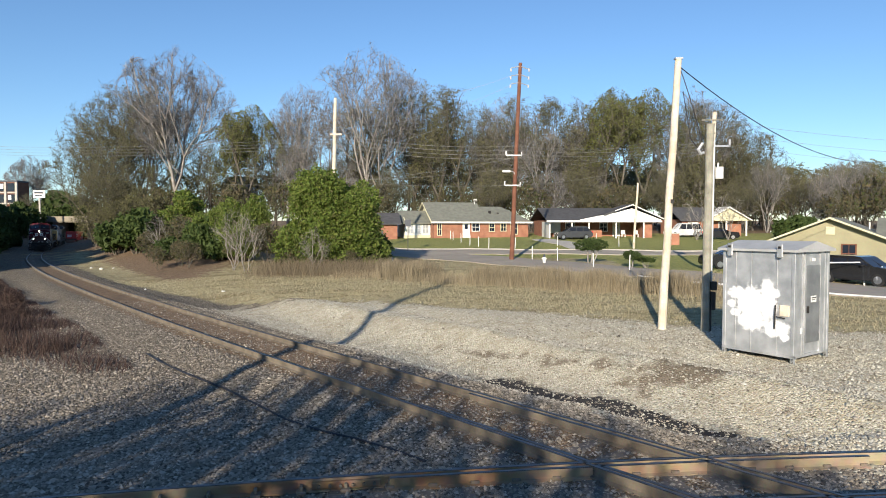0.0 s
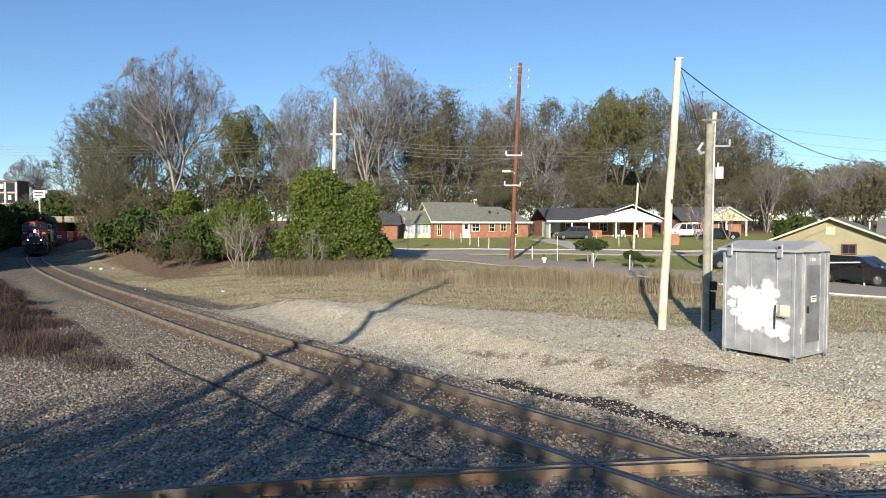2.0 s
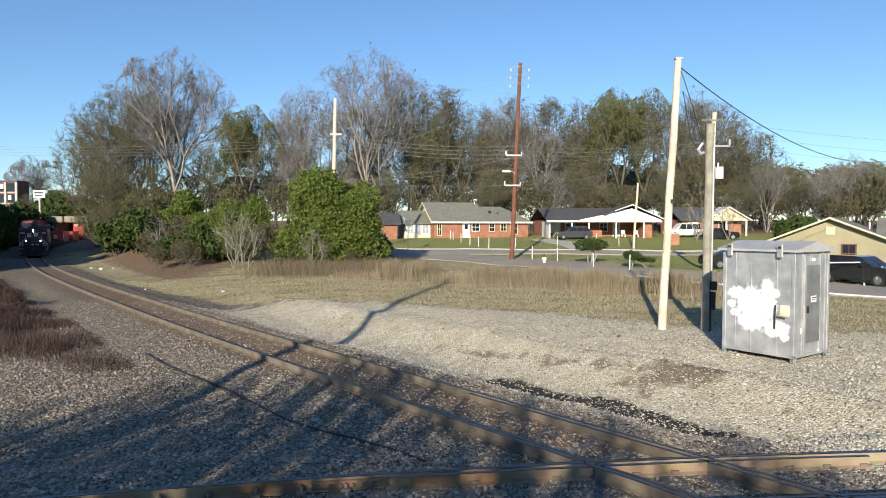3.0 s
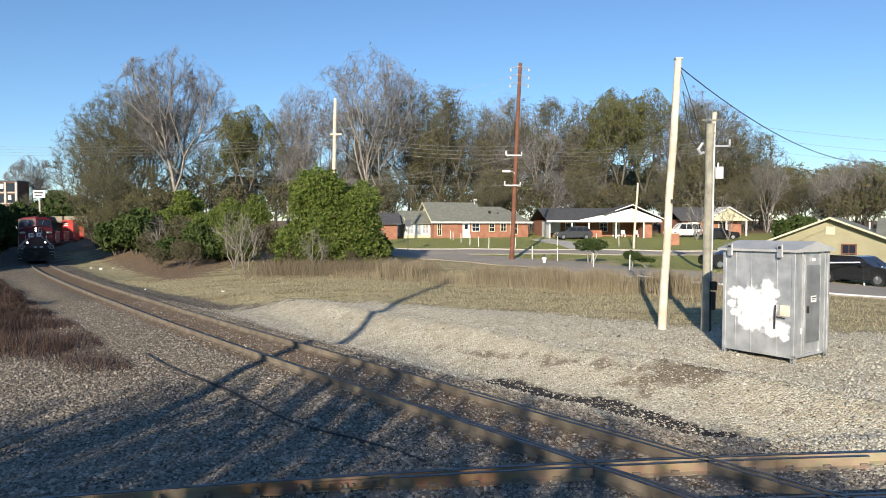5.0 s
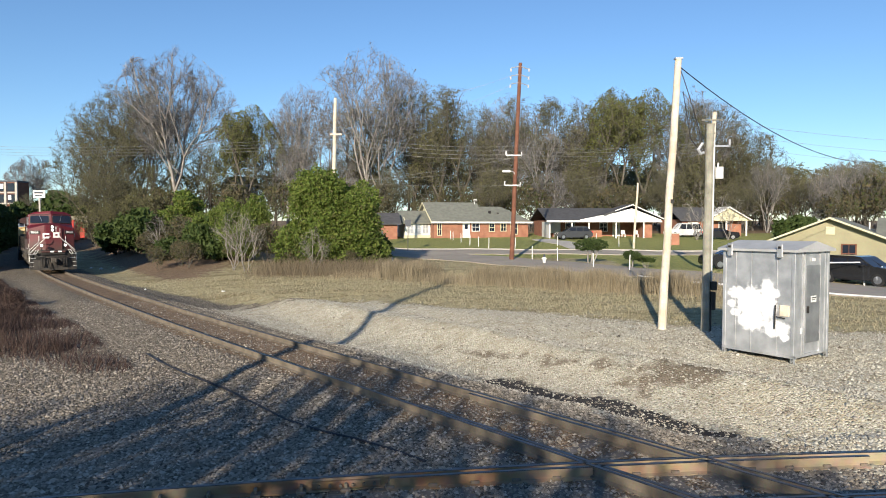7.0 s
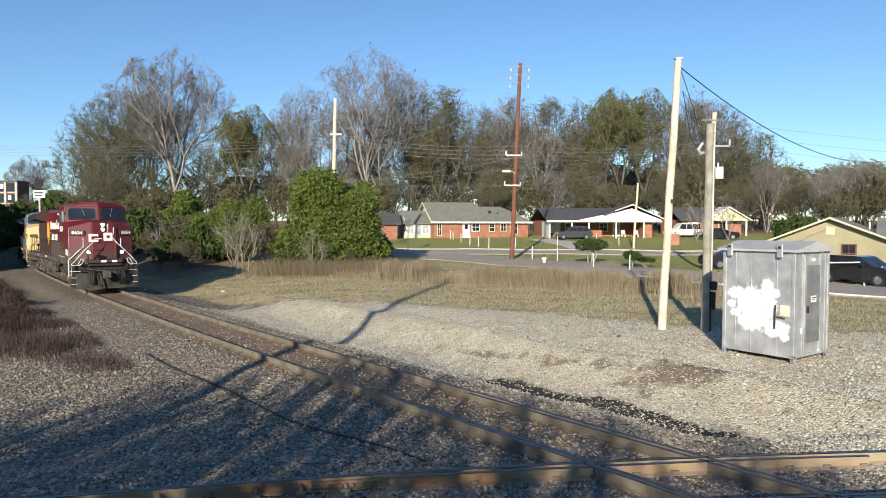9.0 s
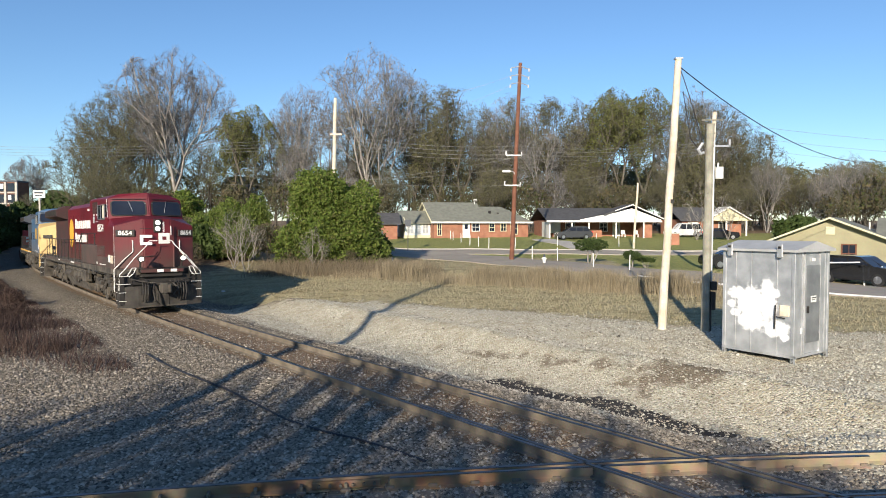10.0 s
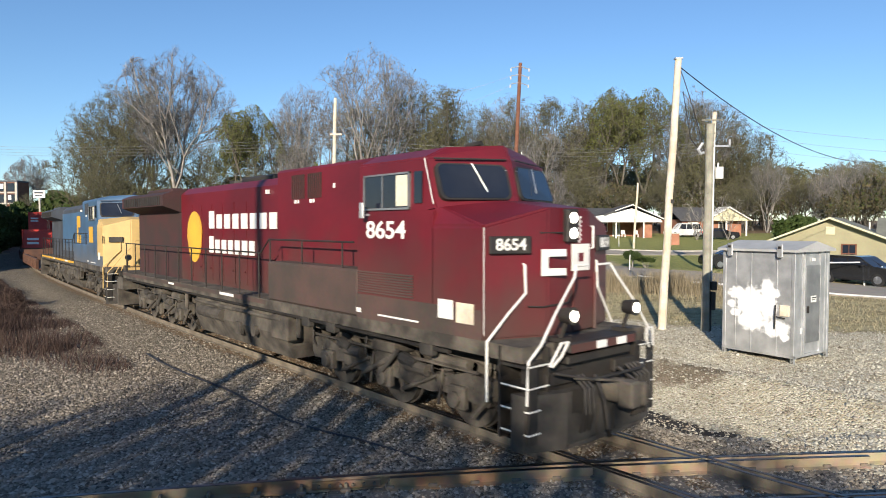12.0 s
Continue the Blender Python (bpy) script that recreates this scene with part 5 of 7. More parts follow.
part("meter_box", boxes((0.12, 0.3, -0.2, 0.02, 1.35, 1.62), (0.13, 0.27, -0.18, 0.0, 0.72, 1.3), bevel=0.02), BLACK, p2, "black meter and conduit box")
part("conduit", rods([(0.14, -0.1, 0), (0.14, -0.1, 0.8)], 0.03, 8), BLACK, p2)
part("conduit", rods([(0.16, -0.08, 1.6), (0.2, -0.06, 6.0)], 0.03, 8), GALV, p2)
part("weatherhead", rods([(-0.16, -0.06, 5.95), (-0.3, -0.06, 5.75), (-0.22, -0.06, 5.62), (-0.12, -0.06, 5.66)], 0.045, 8), GALV, p2, "pale cable weatherhead")
part("wire_loop", rods([(-0.3, -0.05, 5.78), (-0.55, -0.05, 6.1), (-0.62, -0.03, 6.6), (-0.7, 0.2, 7.6)], 0.012, 5), WIRE, p2, "black looped service wire")
p3, t3 = wooden_pole((6.0, 56.75, 0.3), (6.72, 56.75, 17.5), 0.21, 0.15, POLE_RED, "tall reddish-brown creosoted power pole with street lamp", seed=3)
for k, z in enumerate((16.9, 16.2, 15.5)):
    x = t3.x * (z - 0.3) / t3.z
    part("insulator_bracket", rods([(x - 0.75, 0, z - 0.12), (x, -0.1, z), (x + 0.75, 0, z - 0.25)], 0.04, 6), GALV, p3, "pale insulator bracket")
    for s in (-0.78, 0.78):
        bm = bmesh.new()
        for j in range(4):
            rod(bm, (x + s, 0, z - 0.18 - j * 0.07), (x + s, 0, z - 0.22 - j * 0.07), 0.08, 0.06, 8)
        part("insulator", bm, WHITE, p3)
xl = t3.x * 7.7 / t3.z
lamp = part("street_lamp", rods([(xl, -0.1, 7.3), (xl - 0.15, -0.15, 7.75), (xl - 0.5, -0.15, 7.85)], 0.04, 6), GALV, p3, "galvanised lamp arm")
part("lamp_head", boxes((xl - 1.15, xl - 0.45, -0.28, -0.02, 7.72, 7.92), bevel=0.05), WHITE, lamp, "pale street lamp head")
for z in (9.2, 6.6):
    x = t3.x * z / t3.z
    part("wire_bracket", boxes((x - 0.9, x + 0.5, -0.2, -0.12, z - 0.05, z + 0.05), (x - 0.95, x - 0.85, -0.2, -0.1, z, z + 0.35), (x + 0.42, x + 0.5, -0.2, -0.1, z - 0.1, z + 0.3)), GALV, p3)
p4, t4 = wooden_pole((-10.3, 60, 0.5), (-9.9, 60, 15.1), 0.19, 0.15, POLE_PALE, "pale tall wooden power pole behind the bush", seed=4)
part("crossarm", boxes((-0.1, 1.0, -0.2, -0.1, 11.2, 11.35)), POLE_PALE, p4)
p5, t5 = wooden_pole((18.5, 45, 0.1), (18.75, 45, 11.2), 0.16, 0.13, POLE_PALE, "pale power pole carrying a transformer", seed=5)
part("crossarm", boxes((-0.7, 0.75, -0.17, -0.1, 10.5, 10.57)), POLE_GREY, p5)
bm = bmesh.new()
rod(bm, (0.55, -0.2, 6.5), (0.55, -0.2, 7.3), 0.27, n=14)
rod(bm, (0.45, -0.2, 7.3), (0.45, -0.2, 7.6), 0.05, n=6)
part("transformer", bm, WHITE, p5, "pale grey transformer can")
part("standoff_bracket", boxes((0.1, 1.3, -0.2, -0.1, 8.7, 8.8), (1.2, 1.3, -0.2, -0.1, 8.7, 9.2)), GALV, p5)
p6, t6 = wooden_pole((20.6, 70, 0.9), (21.0, 70, 8.0), 0.13, 0.1, POLE_PALE, "thin pale service pole on the lawn", seed=6)
p7, t7 = wooden_pole((-9.9, -6, -0.2), (-9.9, -6, 15.2), 0.2, 0.15, POLE_GREY, "tall wooden pole beside the track", seed=7)
part("crossarm", boxes((-1.2, 1.2, -0.06, 0.06, 13.9, 14.05)), POLE_GREY, p7)

wires = thing("overhead_wires", Matrix(), "thin overhead power and telephone wires between poles", "wires")
A3 = Vector((6.0, 56.75, 0.3)) + t3
for k, z in enumerate((16.7, 15.9, 15.2)):
    cable("wire", (6.0, 56.7, z - 0.3), (-10.1, 60, 14.7 - k * 2.4), 0.9, 0.0115, WIRE_GREY, wires)
for k in range(4):
    cable("wire", (-10.0, 60, 11.6 - k * 0.3), (-75, 88, 15.0 - k * 0.35), 1.0, 0.0144, WIRE_GREY, wires)
    cable("wire", (-10.0, 60, 11.9 - k * 0.35), (6.3, 56.6, 10.3 - k * 0.35), 0.5, 0.0130, WIRE_GREY, wires)
    cable("wire", (6.4, 56.6, 10.3 - k * 0.35), (18.7, 45, 9.2 - k * 0.2), 0.4, 0.0108, WIRE_GREY, wires)
for k, z in enumerate((9.3, 8.4, 6.9)):
    cable("wire", (6.3, 56.6, z), (-28, 78, 8.5 + k * 1.3), 1.0, 0.0130, WIRE_GREY, wires)
    cable("wire", (6.5, 56.6, z), (18.9, 45, 10.3 - k * 0.8), 0.5, 0.0101, WIRE_GREY, wires)
    cable("wire", (19.5, 45, 10.5 - k * 0.8), (75, 60, 12 - k), 1.5, 0.0115, WIRE_GREY, wires)
cable("wire", (6.5, 56.6, 6.9), (21.0, 70, 7.8), 0.5, 0.014, WIRE, wires)
cable("service_cable", (7.58, 21, 8.45), (24.5, 36, 6.9), 1.0, 0.017, WIRE, wires, 24)
cable("service_cable", (24.5, 36, 6.9), (45, 52, 9.5), 0.9, 0.017, WIRE, wires, 20)
cable("drop_cable", (7.62, 20.98, 8.35), (8.2, 20.4, 5.65), -0.12, 0.015, WIRE, wires, 10)
cable("guy_wire", (-9.9, 60, 11.0), (-4.4, 57.0, 0.5), 0, 0.012, WIRE_GREY, wires, 3)
guard = thing("guy_guard", Matrix.Translation((-4.35, 57.0, 0.3)), "leaning white guy-wire guard in the grass", "guy guard")
bm = bmesh.new()
rod(bm, (0, 0, -0.1), (-1.15, 0.65, 2.7), 0.06, n=8)
part("guard_tube", bm, WHITE, guard)


# ---- houses ----
def opening(parent, x0, x1, z0, z1, y, kind, label, frame_mat=None, pane_mat=None):
    """A window or door on a front wall whose face is at y, looking towards -y."""
    fm, pm = frame_mat or TRIM_WHITE, pane_mat or GLASS
    f = 0.09
    w = part(kind, boxes((x0 - f, x0, y - 0.07, y, z0 - f, z1 + f), (x1, x1 + f, y - 0.07, y, z0 - f, z1 + f), (x0, x1, y - 0.07, y, z1, z1 + f), (x0, x1, y - 0.07, y, z0 - f, z0)), fm, parent, label)
    part("pane" if kind == "window" else "leaf", boxes((x0, x1, y - 0.03, y + 0.02, z0, z1)), pm, w)
    if kind == "window":
        part("sash_bar", boxes((x0, x1, y - 0.05, y - 0.03, (z0 + z1) / 2 - 0.03, (z0 + z1) / 2 + 0.03), ((x0 + x1) / 2 - 0.02, (x0 + x1) / 2 + 0.02, y - 0.048, y - 0.032, z0, z1)), fm, w)
    return w


def gable_roof(bm, x0, x1, y0, y1, ze, zr, over=0.5, hip=0.0, thick=0.14):
    """A roof with its ridge along x, of real thickness; hip pulls the ridge's right end in."""
    ym = (y0 + y1) / 2
    for s, ya in ((-1, y0 - over), (1, y1 + over)):
        k = over / ((y1 - y0) / 2) * (zr - ze)
        pts = [(x0 - over, ya, ze - k), (x1 + over, ya, ze - k), (x1 + over - hip, ym, zr), (x0 - over, ym, zr)]
        a = [bm.verts.new(p) for p in pts]
        b = [bm.verts.new((p[0], p[1], p[2] + thick)) for p in pts]
        made = [bm.faces.new(a), bm.faces.new(b)] + [bm.faces.new((a[i], a[(i + 1) % 4], b[(i + 1) % 4], b[i])) for i in range(4)]
        bmesh.ops.recalc_face_normals(bm, faces=made)
    if hip:
        k = over / ((y1 - y0) / 2) * (zr - ze)
        pts = [(x1 + over, y0 - over, ze - k), (x1 + over, y1 + over, ze - k), (x1 + over - hip, ym, zr)]
        a = [bm.verts.new(p) for p in pts]
        b = [bm.verts.new((p[0], p[1], p[2] + thick)) for p in pts]
        made = [bm.faces.new(a), bm.faces.new(b)] + [bm.faces.new((a[i], a[(i + 1) % 3], b[(i + 1) % 3], b[i])) for i in range(3)]
        bmesh.ops.recalc_face_normals(bm, faces=made)
    return bm


def brick_house():
    ob = thing("brick_house", Matrix.Translation((-1.2, 86.5, 1.78)) @ pose(0, 0, 0, 0, 0, 17), "single-storey orange brick house with grey shingle roof", "house")
    part("wall", boxes((0, 13.7, 0, 8.2, -0.4, 2.35)), BRICK, ob, "orange brick walls")
    bm = bmesh.new()
    prism(bm, [(0.0, 2.3), (8.2, 2.3), (4.1, 4.75)], "x", -0.02, 0.1)
    part("gable", bm, CREAM, ob, "cream-yellow boarded gable")
    part("roof", gable_roof(bmesh.new(), 0, 7.0, 0, 8.2, 2.35, 4.8), SHINGLE, ob, "grey-green shingle roof")
    part("roof", gable_roof(bmesh.new(), 6.6, 13.7, 0.3, 7.9, 2.35, 4.25, 0.5, 3.0), SHINGLE, ob, "lower hipped shingle roof")
    part("fascia", boxes((-0.5, 14.2, -0.56, -0.48, 1.98, 2.2)), TRIM_WHITE, ob, "white eaves fascia")
    bm = rods([(-0.52, -0.5, 2.12), (-0.52, 4.1, 4.86), (-0.52, 8.7, 2.12)], 0.09, 4)
    part("barge_board", bm, CREAM, ob)
    opening(ob, 4.1, 4.95, 0.05, 2.0, -0.02, "door", "white panelled front door", TRIM_WHITE, TRIM_WHITE)
    part("door_light", boxes((4.3, 4.75, -0.065, -0.045, 1.2, 1.85)), GLASS, ob)
    for x0, x1, z0 in ((5.4, 6.4, 0.95), (7.9, 8.6, 0.9), (9.6, 10.3, 0.95), (11.1, 12.0, 0.5)):
        opening(ob, x0, x1, z0, 1.95, -0.02, "window", "pale framed sash window", TRIM_WHITE if x0 < 7 else CREAM)
    opening(ob, 0.5, 1.0, 0.4, 1.95, -0.02, "window", "tall narrow window", CREAM)
    # side porch
    part("porch_wall", boxes((-3.6, -0.05, 1.6, 6.8, -0.35, 2.1)), TRIM_WHITE, ob, "white porch walls")
    part("porch_base", boxes((-3.7, -0.05, 1.5, 1.62, -0.35, 0.35)), CREAM, ob, "cream porch skirting")
    for k in range(3):
        opening(ob, -3.2 + k * 1.05, -2.5 + k * 1.05, 0.6, 1.85, 1.56, "window", "white louvred porch window", TRIM_WHITE, GALV)
    bm = bmesh.new()
    prism(bm, [(1.2, 2.1), (7.2, 2.1), (4.2, 3.7)], "x", -3.62, -3.5)
    part("porch_gable", bm, CREAM, ob)
    part("porch_roof", gable_roof(bmesh.new(), -3.6, -0.4, 1.6, 6.8, 2.15, 3.6), SHINGLE, ob)
    bm = rods([(7.0, 3.6, 4.7), (7.0, 3.6, 5.2)], 0.06)
    part("satellite_dish", rods([(7.0, 3.2, 5.2), (7.0, 3.25, 5.3)], 0.3, 12, bm), WHITE, ob, "white satellite dish")
    for x, z in ((8.6, 3.55), (9.8, 3.3)):
        part("roof_vent", boxes((x, x + 0.3, 2.0, 2.3, z - 0.2, z + 0.2)), BLACK, ob)
    return ob


def carport_house():
    ob = thing("carport_house", Matrix.Translation((14.2, 86.5, 1.8)) @ pose(0, 0, 0, 0, 0, 4), "low brick house with white gabled carport and dark roof", "house")
    part("wall", boxes((0.2, 14.2, 4.5, 10.5, -0.3, 2.4)), BRICK, ob, "orange brick rear walls")
    part("end_wall", boxes((13.0, 14.2, 0.3, 4.5, -0.3, 2.4)), BRICK, ob)
    part("brick_planter", boxes((6.0, 8.0, 2.6, 2.9, -0.3, 1.2)), BRICK, ob)
    part("roof", gable_roof(bmesh.new(), 0, 14.0, 0, 10.5, 2.4, 4.0, 0.5), SHINGLE_DARK, ob, "dark shingle roof")
    bm = bmesh.new()
    prism(bm, [(4.0, 2.25), (15.0, 2.25), (15.0, 2.45), (11.0, 3.95), (9.0, 3.4), (4.0, 2.45)], "y", -0.7, -0.5)
    part("front_gable", bm, TRIM_WHITE, ob, "white boarded front gable")
    bm = bmesh.new()
    prism(bm, [(7.2, 2.95), (11.0, 4.3), (15.4, 2.4), (15.4, 2.55), (11.0, 4.5), (7.2, 3.15)], "y", -0.9, 3.5)
    part("gable_roof", bm, SHINGLE_DARK, ob)
    part("gable_trim", rods([(8.6, -0.92, 3.6), (11.0, -0.92, 4.42), (15.4, -0.92, 2.5)], 0.08, 4), TRIM_WHITE, ob, "white barge boards")
    part("fascia", boxes((-0.5, 15.2, -0.62, -0.52, 2.1, 2.32)), TRIM_WHITE, ob, "white eaves fascia")
    for x in (2.9, 5.2, 8.9, 12.7):
        part("post", boxes((x, x + 0.16, -0.4, -0.24, -0.3, 2.2)), TRIM_WHITE, ob, "white carport post")
    part("end_screen", boxes((0.0, 0.15, 0, 4.5, -0.3, 2.2), (0.15, 2.6, 4.3, 4.48, 0.6, 2.2)), TRIM_WHITE, ob, "white screen wall")
    opening(ob, 10.2, 11.1, 0.0, 2.0, 4.45, "door", "white front door", TRIM_WHITE, TRIM_WHITE)
    part("door_light", boxes((10.45, 10.85, 4.4, 4.42, 1.2, 1.8)), GLASS, ob)
    opening(ob, 3.4, 4.6, 0.9, 2.0, 4.45, "window", "dark carport window")
    opening(ob, 8.3, 9.3, 0.9, 2.0, 4.45, "window", "dark porch window")
    return ob


def tan_house():
    ob = thing("tan_house", Matrix.Translation((25.6, 50.2, -0.05)) @ pose(0, 0, 0, 0, 0, -36), "tan-yellow sided bungalow with grey roof", "house")
    # ridge runs away from the road; the gable end looks at the track
    bm = bmesh.new()
    prism(bm, [(0, -0.3), (7.6, -0.3), (7.6, 2.35), (3.8, 3.85), (0, 2.35)], "y", 0, 11)
    part("wall", bm, TAN, ob, "tan-yellow siding walls")
    for k in range(16):
        part("siding_board", boxes((0.02, 7.58, -0.022, 0.0, -0.2 + k * 0.15, -0.08 + k * 0.15)), TAN, ob)
    bm = bmesh.new()
    prism(bm, [(-0.6, 2.05), (3.8, 3.9), (8.2, 2.05), (8.2, 2.2), (3.8, 4.07), (-0.6, 2.2)], "y", -0.6, 11.5)
    part("roof", bm, SHINGLE, ob, "grey shingle roof")
    part("barge_board", rods([(-0.65, -0.62, 2.1), (3.8, -0.62, 3.98), (8.25, -0.62, 2.1)], 0.09, 4), CREAM, ob, "cream barge boards")
    part("gable_vent", boxes((3.5, 4.1, -0.05, 0, 2.75, 3.35), bevel=0.01), CREAM, ob)
    opening(ob, 4.6, 5.4, 0.75, 2.0, -0.02, "window", "dark sash window with brown frame", POLE_RED)
    opening(ob, 1.6, 2.6, 0.75, 2.0, -0.02, "window", "dark sash window", TRIM_WHITE)
    # low wing on the far flank
    part("wing_wall", boxes((7.6, 17, 2.0, 9.5, -0.3, 2.35)), TAN, ob)
    part("wing_roof", gable_roof(bmesh.new(), 7.0, 17, 2.0, 9.5, 2.35, 3.9), SHINGLE, ob)
    part("vent_pipe", rods([(6.0, 5, 3.0), (6.0, 5, 3.7)], 0.06), WHITE, ob)
    return ob


def small_house():
    ob = thing("cottage", Matrix.Translation((34.5, 92, 1.95)) @ pose(0, 0, 0, 0, 0, 6), "small brick cottage with pale gabled porch", "house")
    part("wall", boxes((0, 9.0, 1.2, 8.2, -0.3, 2.4)), BRICK, ob)
    part("roof", gable_roof(bmesh.new(), 0, 9.0, 1.2, 8.2, 2.4, 4.1), SHINGLE_DARK, ob)
    bm = bmesh.new()
    prism(bm, [(3.2, 2.2), (9.4, 2.2), (6.3, 3.9)], "y", -0.1, 1.3)
    part("porch_gable", bm, CREAM, ob, "cream porch gable")
    bm = bmesh.new()
    prism(bm, [(2.8, 2.15), (6.3, 4.05), (9.8, 2.15), (9.8, 2.3), (6.3, 4.22), (2.8, 2.3)], "y", -0.4, 2.5)
    part("porch_roof", bm, TRIM_WHITE, ob)
    for x in (3.4, 6.0, 9.0):
        part("post", boxes((x, x + 0.2, 0, 0.2, -0.3, 2.2)), TRIM_WHITE, ob)
    opening(ob, 1.0, 2.2, 0.8, 1.9, 1.18, "window", "dark window")
    opening(ob, 5.6, 6.5, 0.0, 2.0, 1.18, "door", "dark front door", TRIM_WHITE, DARK_ROOM)
    return ob


def shed_house():
    ob = thing("brick_outbuilding", Matrix.Translation((-10.5, 84, 1.5)) @ pose(0, 0, 0, 0, 0, 10), "brown brick outbuilding behind the bush", "outbuilding")
    part("wall", boxes((0, 4.6, 0, 5, -0.3, 2.3)), BRICK, ob)
    part("roof", gable_roof(bmesh.new(), 0, 4.6, 0, 5, 2.3, 3.5), SHINGLE_DARK, ob)
    opening(ob, 1.2, 2.2, 0.0, 2.0, -0.02, "door", "doorway with a near-black sheet for its unlit inside", POLE_RED, DARK_ROOM)
    return ob


brick_house()
carport_house()
tan_house()
small_house()
shed_house()


def hill_house():
    ob = thing("hill_house", Matrix.Translation((-46.5, 138, ground_at(-46.5, 138))), "pale grey house glimpsed between the bare trees", "house")
    part("wall", boxes((0, 5.5, 0, 6, 0, 8.8)), TRIM_WHITE, ob)
    part("roof", gable_roof(bmesh.new(), 0, 5.5, 0, 6, 8.8, 11.0), SHINGLE, ob)
    for x in (1.0, 3.4):
        opening(ob, x, x + 1.0, 6.4, 8.0, -0.02, "window", "dark upstairs window")
    return ob


hill_house()


def office_block():
    ob = thing("office_building", Matrix.Translation((-152.2, 205, 0)), "flat-roofed brown building with a white window grid", "building")
    part("wall", boxes((0, 17.8, 0, 5.8, -2, 17.4)), POLE_RED, ob, "brown brick walls")
    part("parapet", boxes((-0.2, 18.0, -0.25, 5.8, 17.4, 17.9)), GREY_HOOD, ob)
    for i in range(6):
        part("pilaster", boxes((i * 3.45, i * 3.45 + 0.7, -0.4, 0, -2, 17.3)), CONCRETE, ob, "pale concrete pilaster")
    for j, z in enumerate((3.5, 7.2, 10.9, 14.4)):
        part("floor_band", boxes((0, 17.8, -0.2, 0, z - 0.5, z - 0.1)), CONCRETE, ob)
        for i in range(5):
            w = part("window", boxes((i * 3.45 + 0.9, i * 3.45 + 3.25, -0.12, 0, z, z + 2.6)), GLASS, ob)
            if (i * 3 + j * 5) % 4 < 3:
                part("blind", boxes((i * 3.45 + 1.1, i * 3.45 + 2.1 + (j % 2), -0.16, -0.12, z + 0.9, z + 2.4)), WHITE, w, "white window blind")
    return ob


office_block()


def overpass():
    """The low road bridge that the line passes under."""
    c = on_track(-205)
    ob = thing("road_bridge", Matrix.Translation((c.x, c.y, 0)) @ pose(0, 0, 0, 0, 0, -6), "low concrete road bridge over the railway", "bridge")
    part("deck", boxes((-15, 9, -4, 4, 4.5, 5.3)), CONCRETE_DARK, ob, "weathered pale concrete deck")
    part("parapet", boxes((-15, 9, -4.3, -4.0, 4.7, 6.2)), CONCRETE_DARK, ob)
    for x in (-5.5, 4.8):
        part("pier", boxes((x, x + 1.0, -3.5, 3.5, -3, 4.5)), CONCRETE_DARK, ob)
    part("abutment", boxes((8, 22, -5, 5, -3, 5.2)), CONCRETE_DARK, ob)
    part("abutment", boxes((-30, -14.5, -5, 5, -3, 5.2)), CONCRETE_DARK, ob)
    return ob


overpass()
sign = thing("billboard", Matrix.Translation((-107, 172, 4.2)) @ Matrix.Diagonal((0.6, 0.6, 0.75, 1)), "small white roadside sign on a post", "sign")
part("post", boxes((-0.35, 0.35, 0, 0.5, -7, 9.5)), CONCRETE, sign)
part("panel", boxes((-2.6, 2.6, -0.2, 0.2, 9.0, 11.6)), WHITE, sign)
part("panel_bars", boxes((-2.0, 2.0, -0.24, -0.2, 10.5, 11.1), (-1.7, 1.5, -0.24, -0.2, 9.5, 10.0)), GREY_HOOD, sign, "unreadable dark bars")


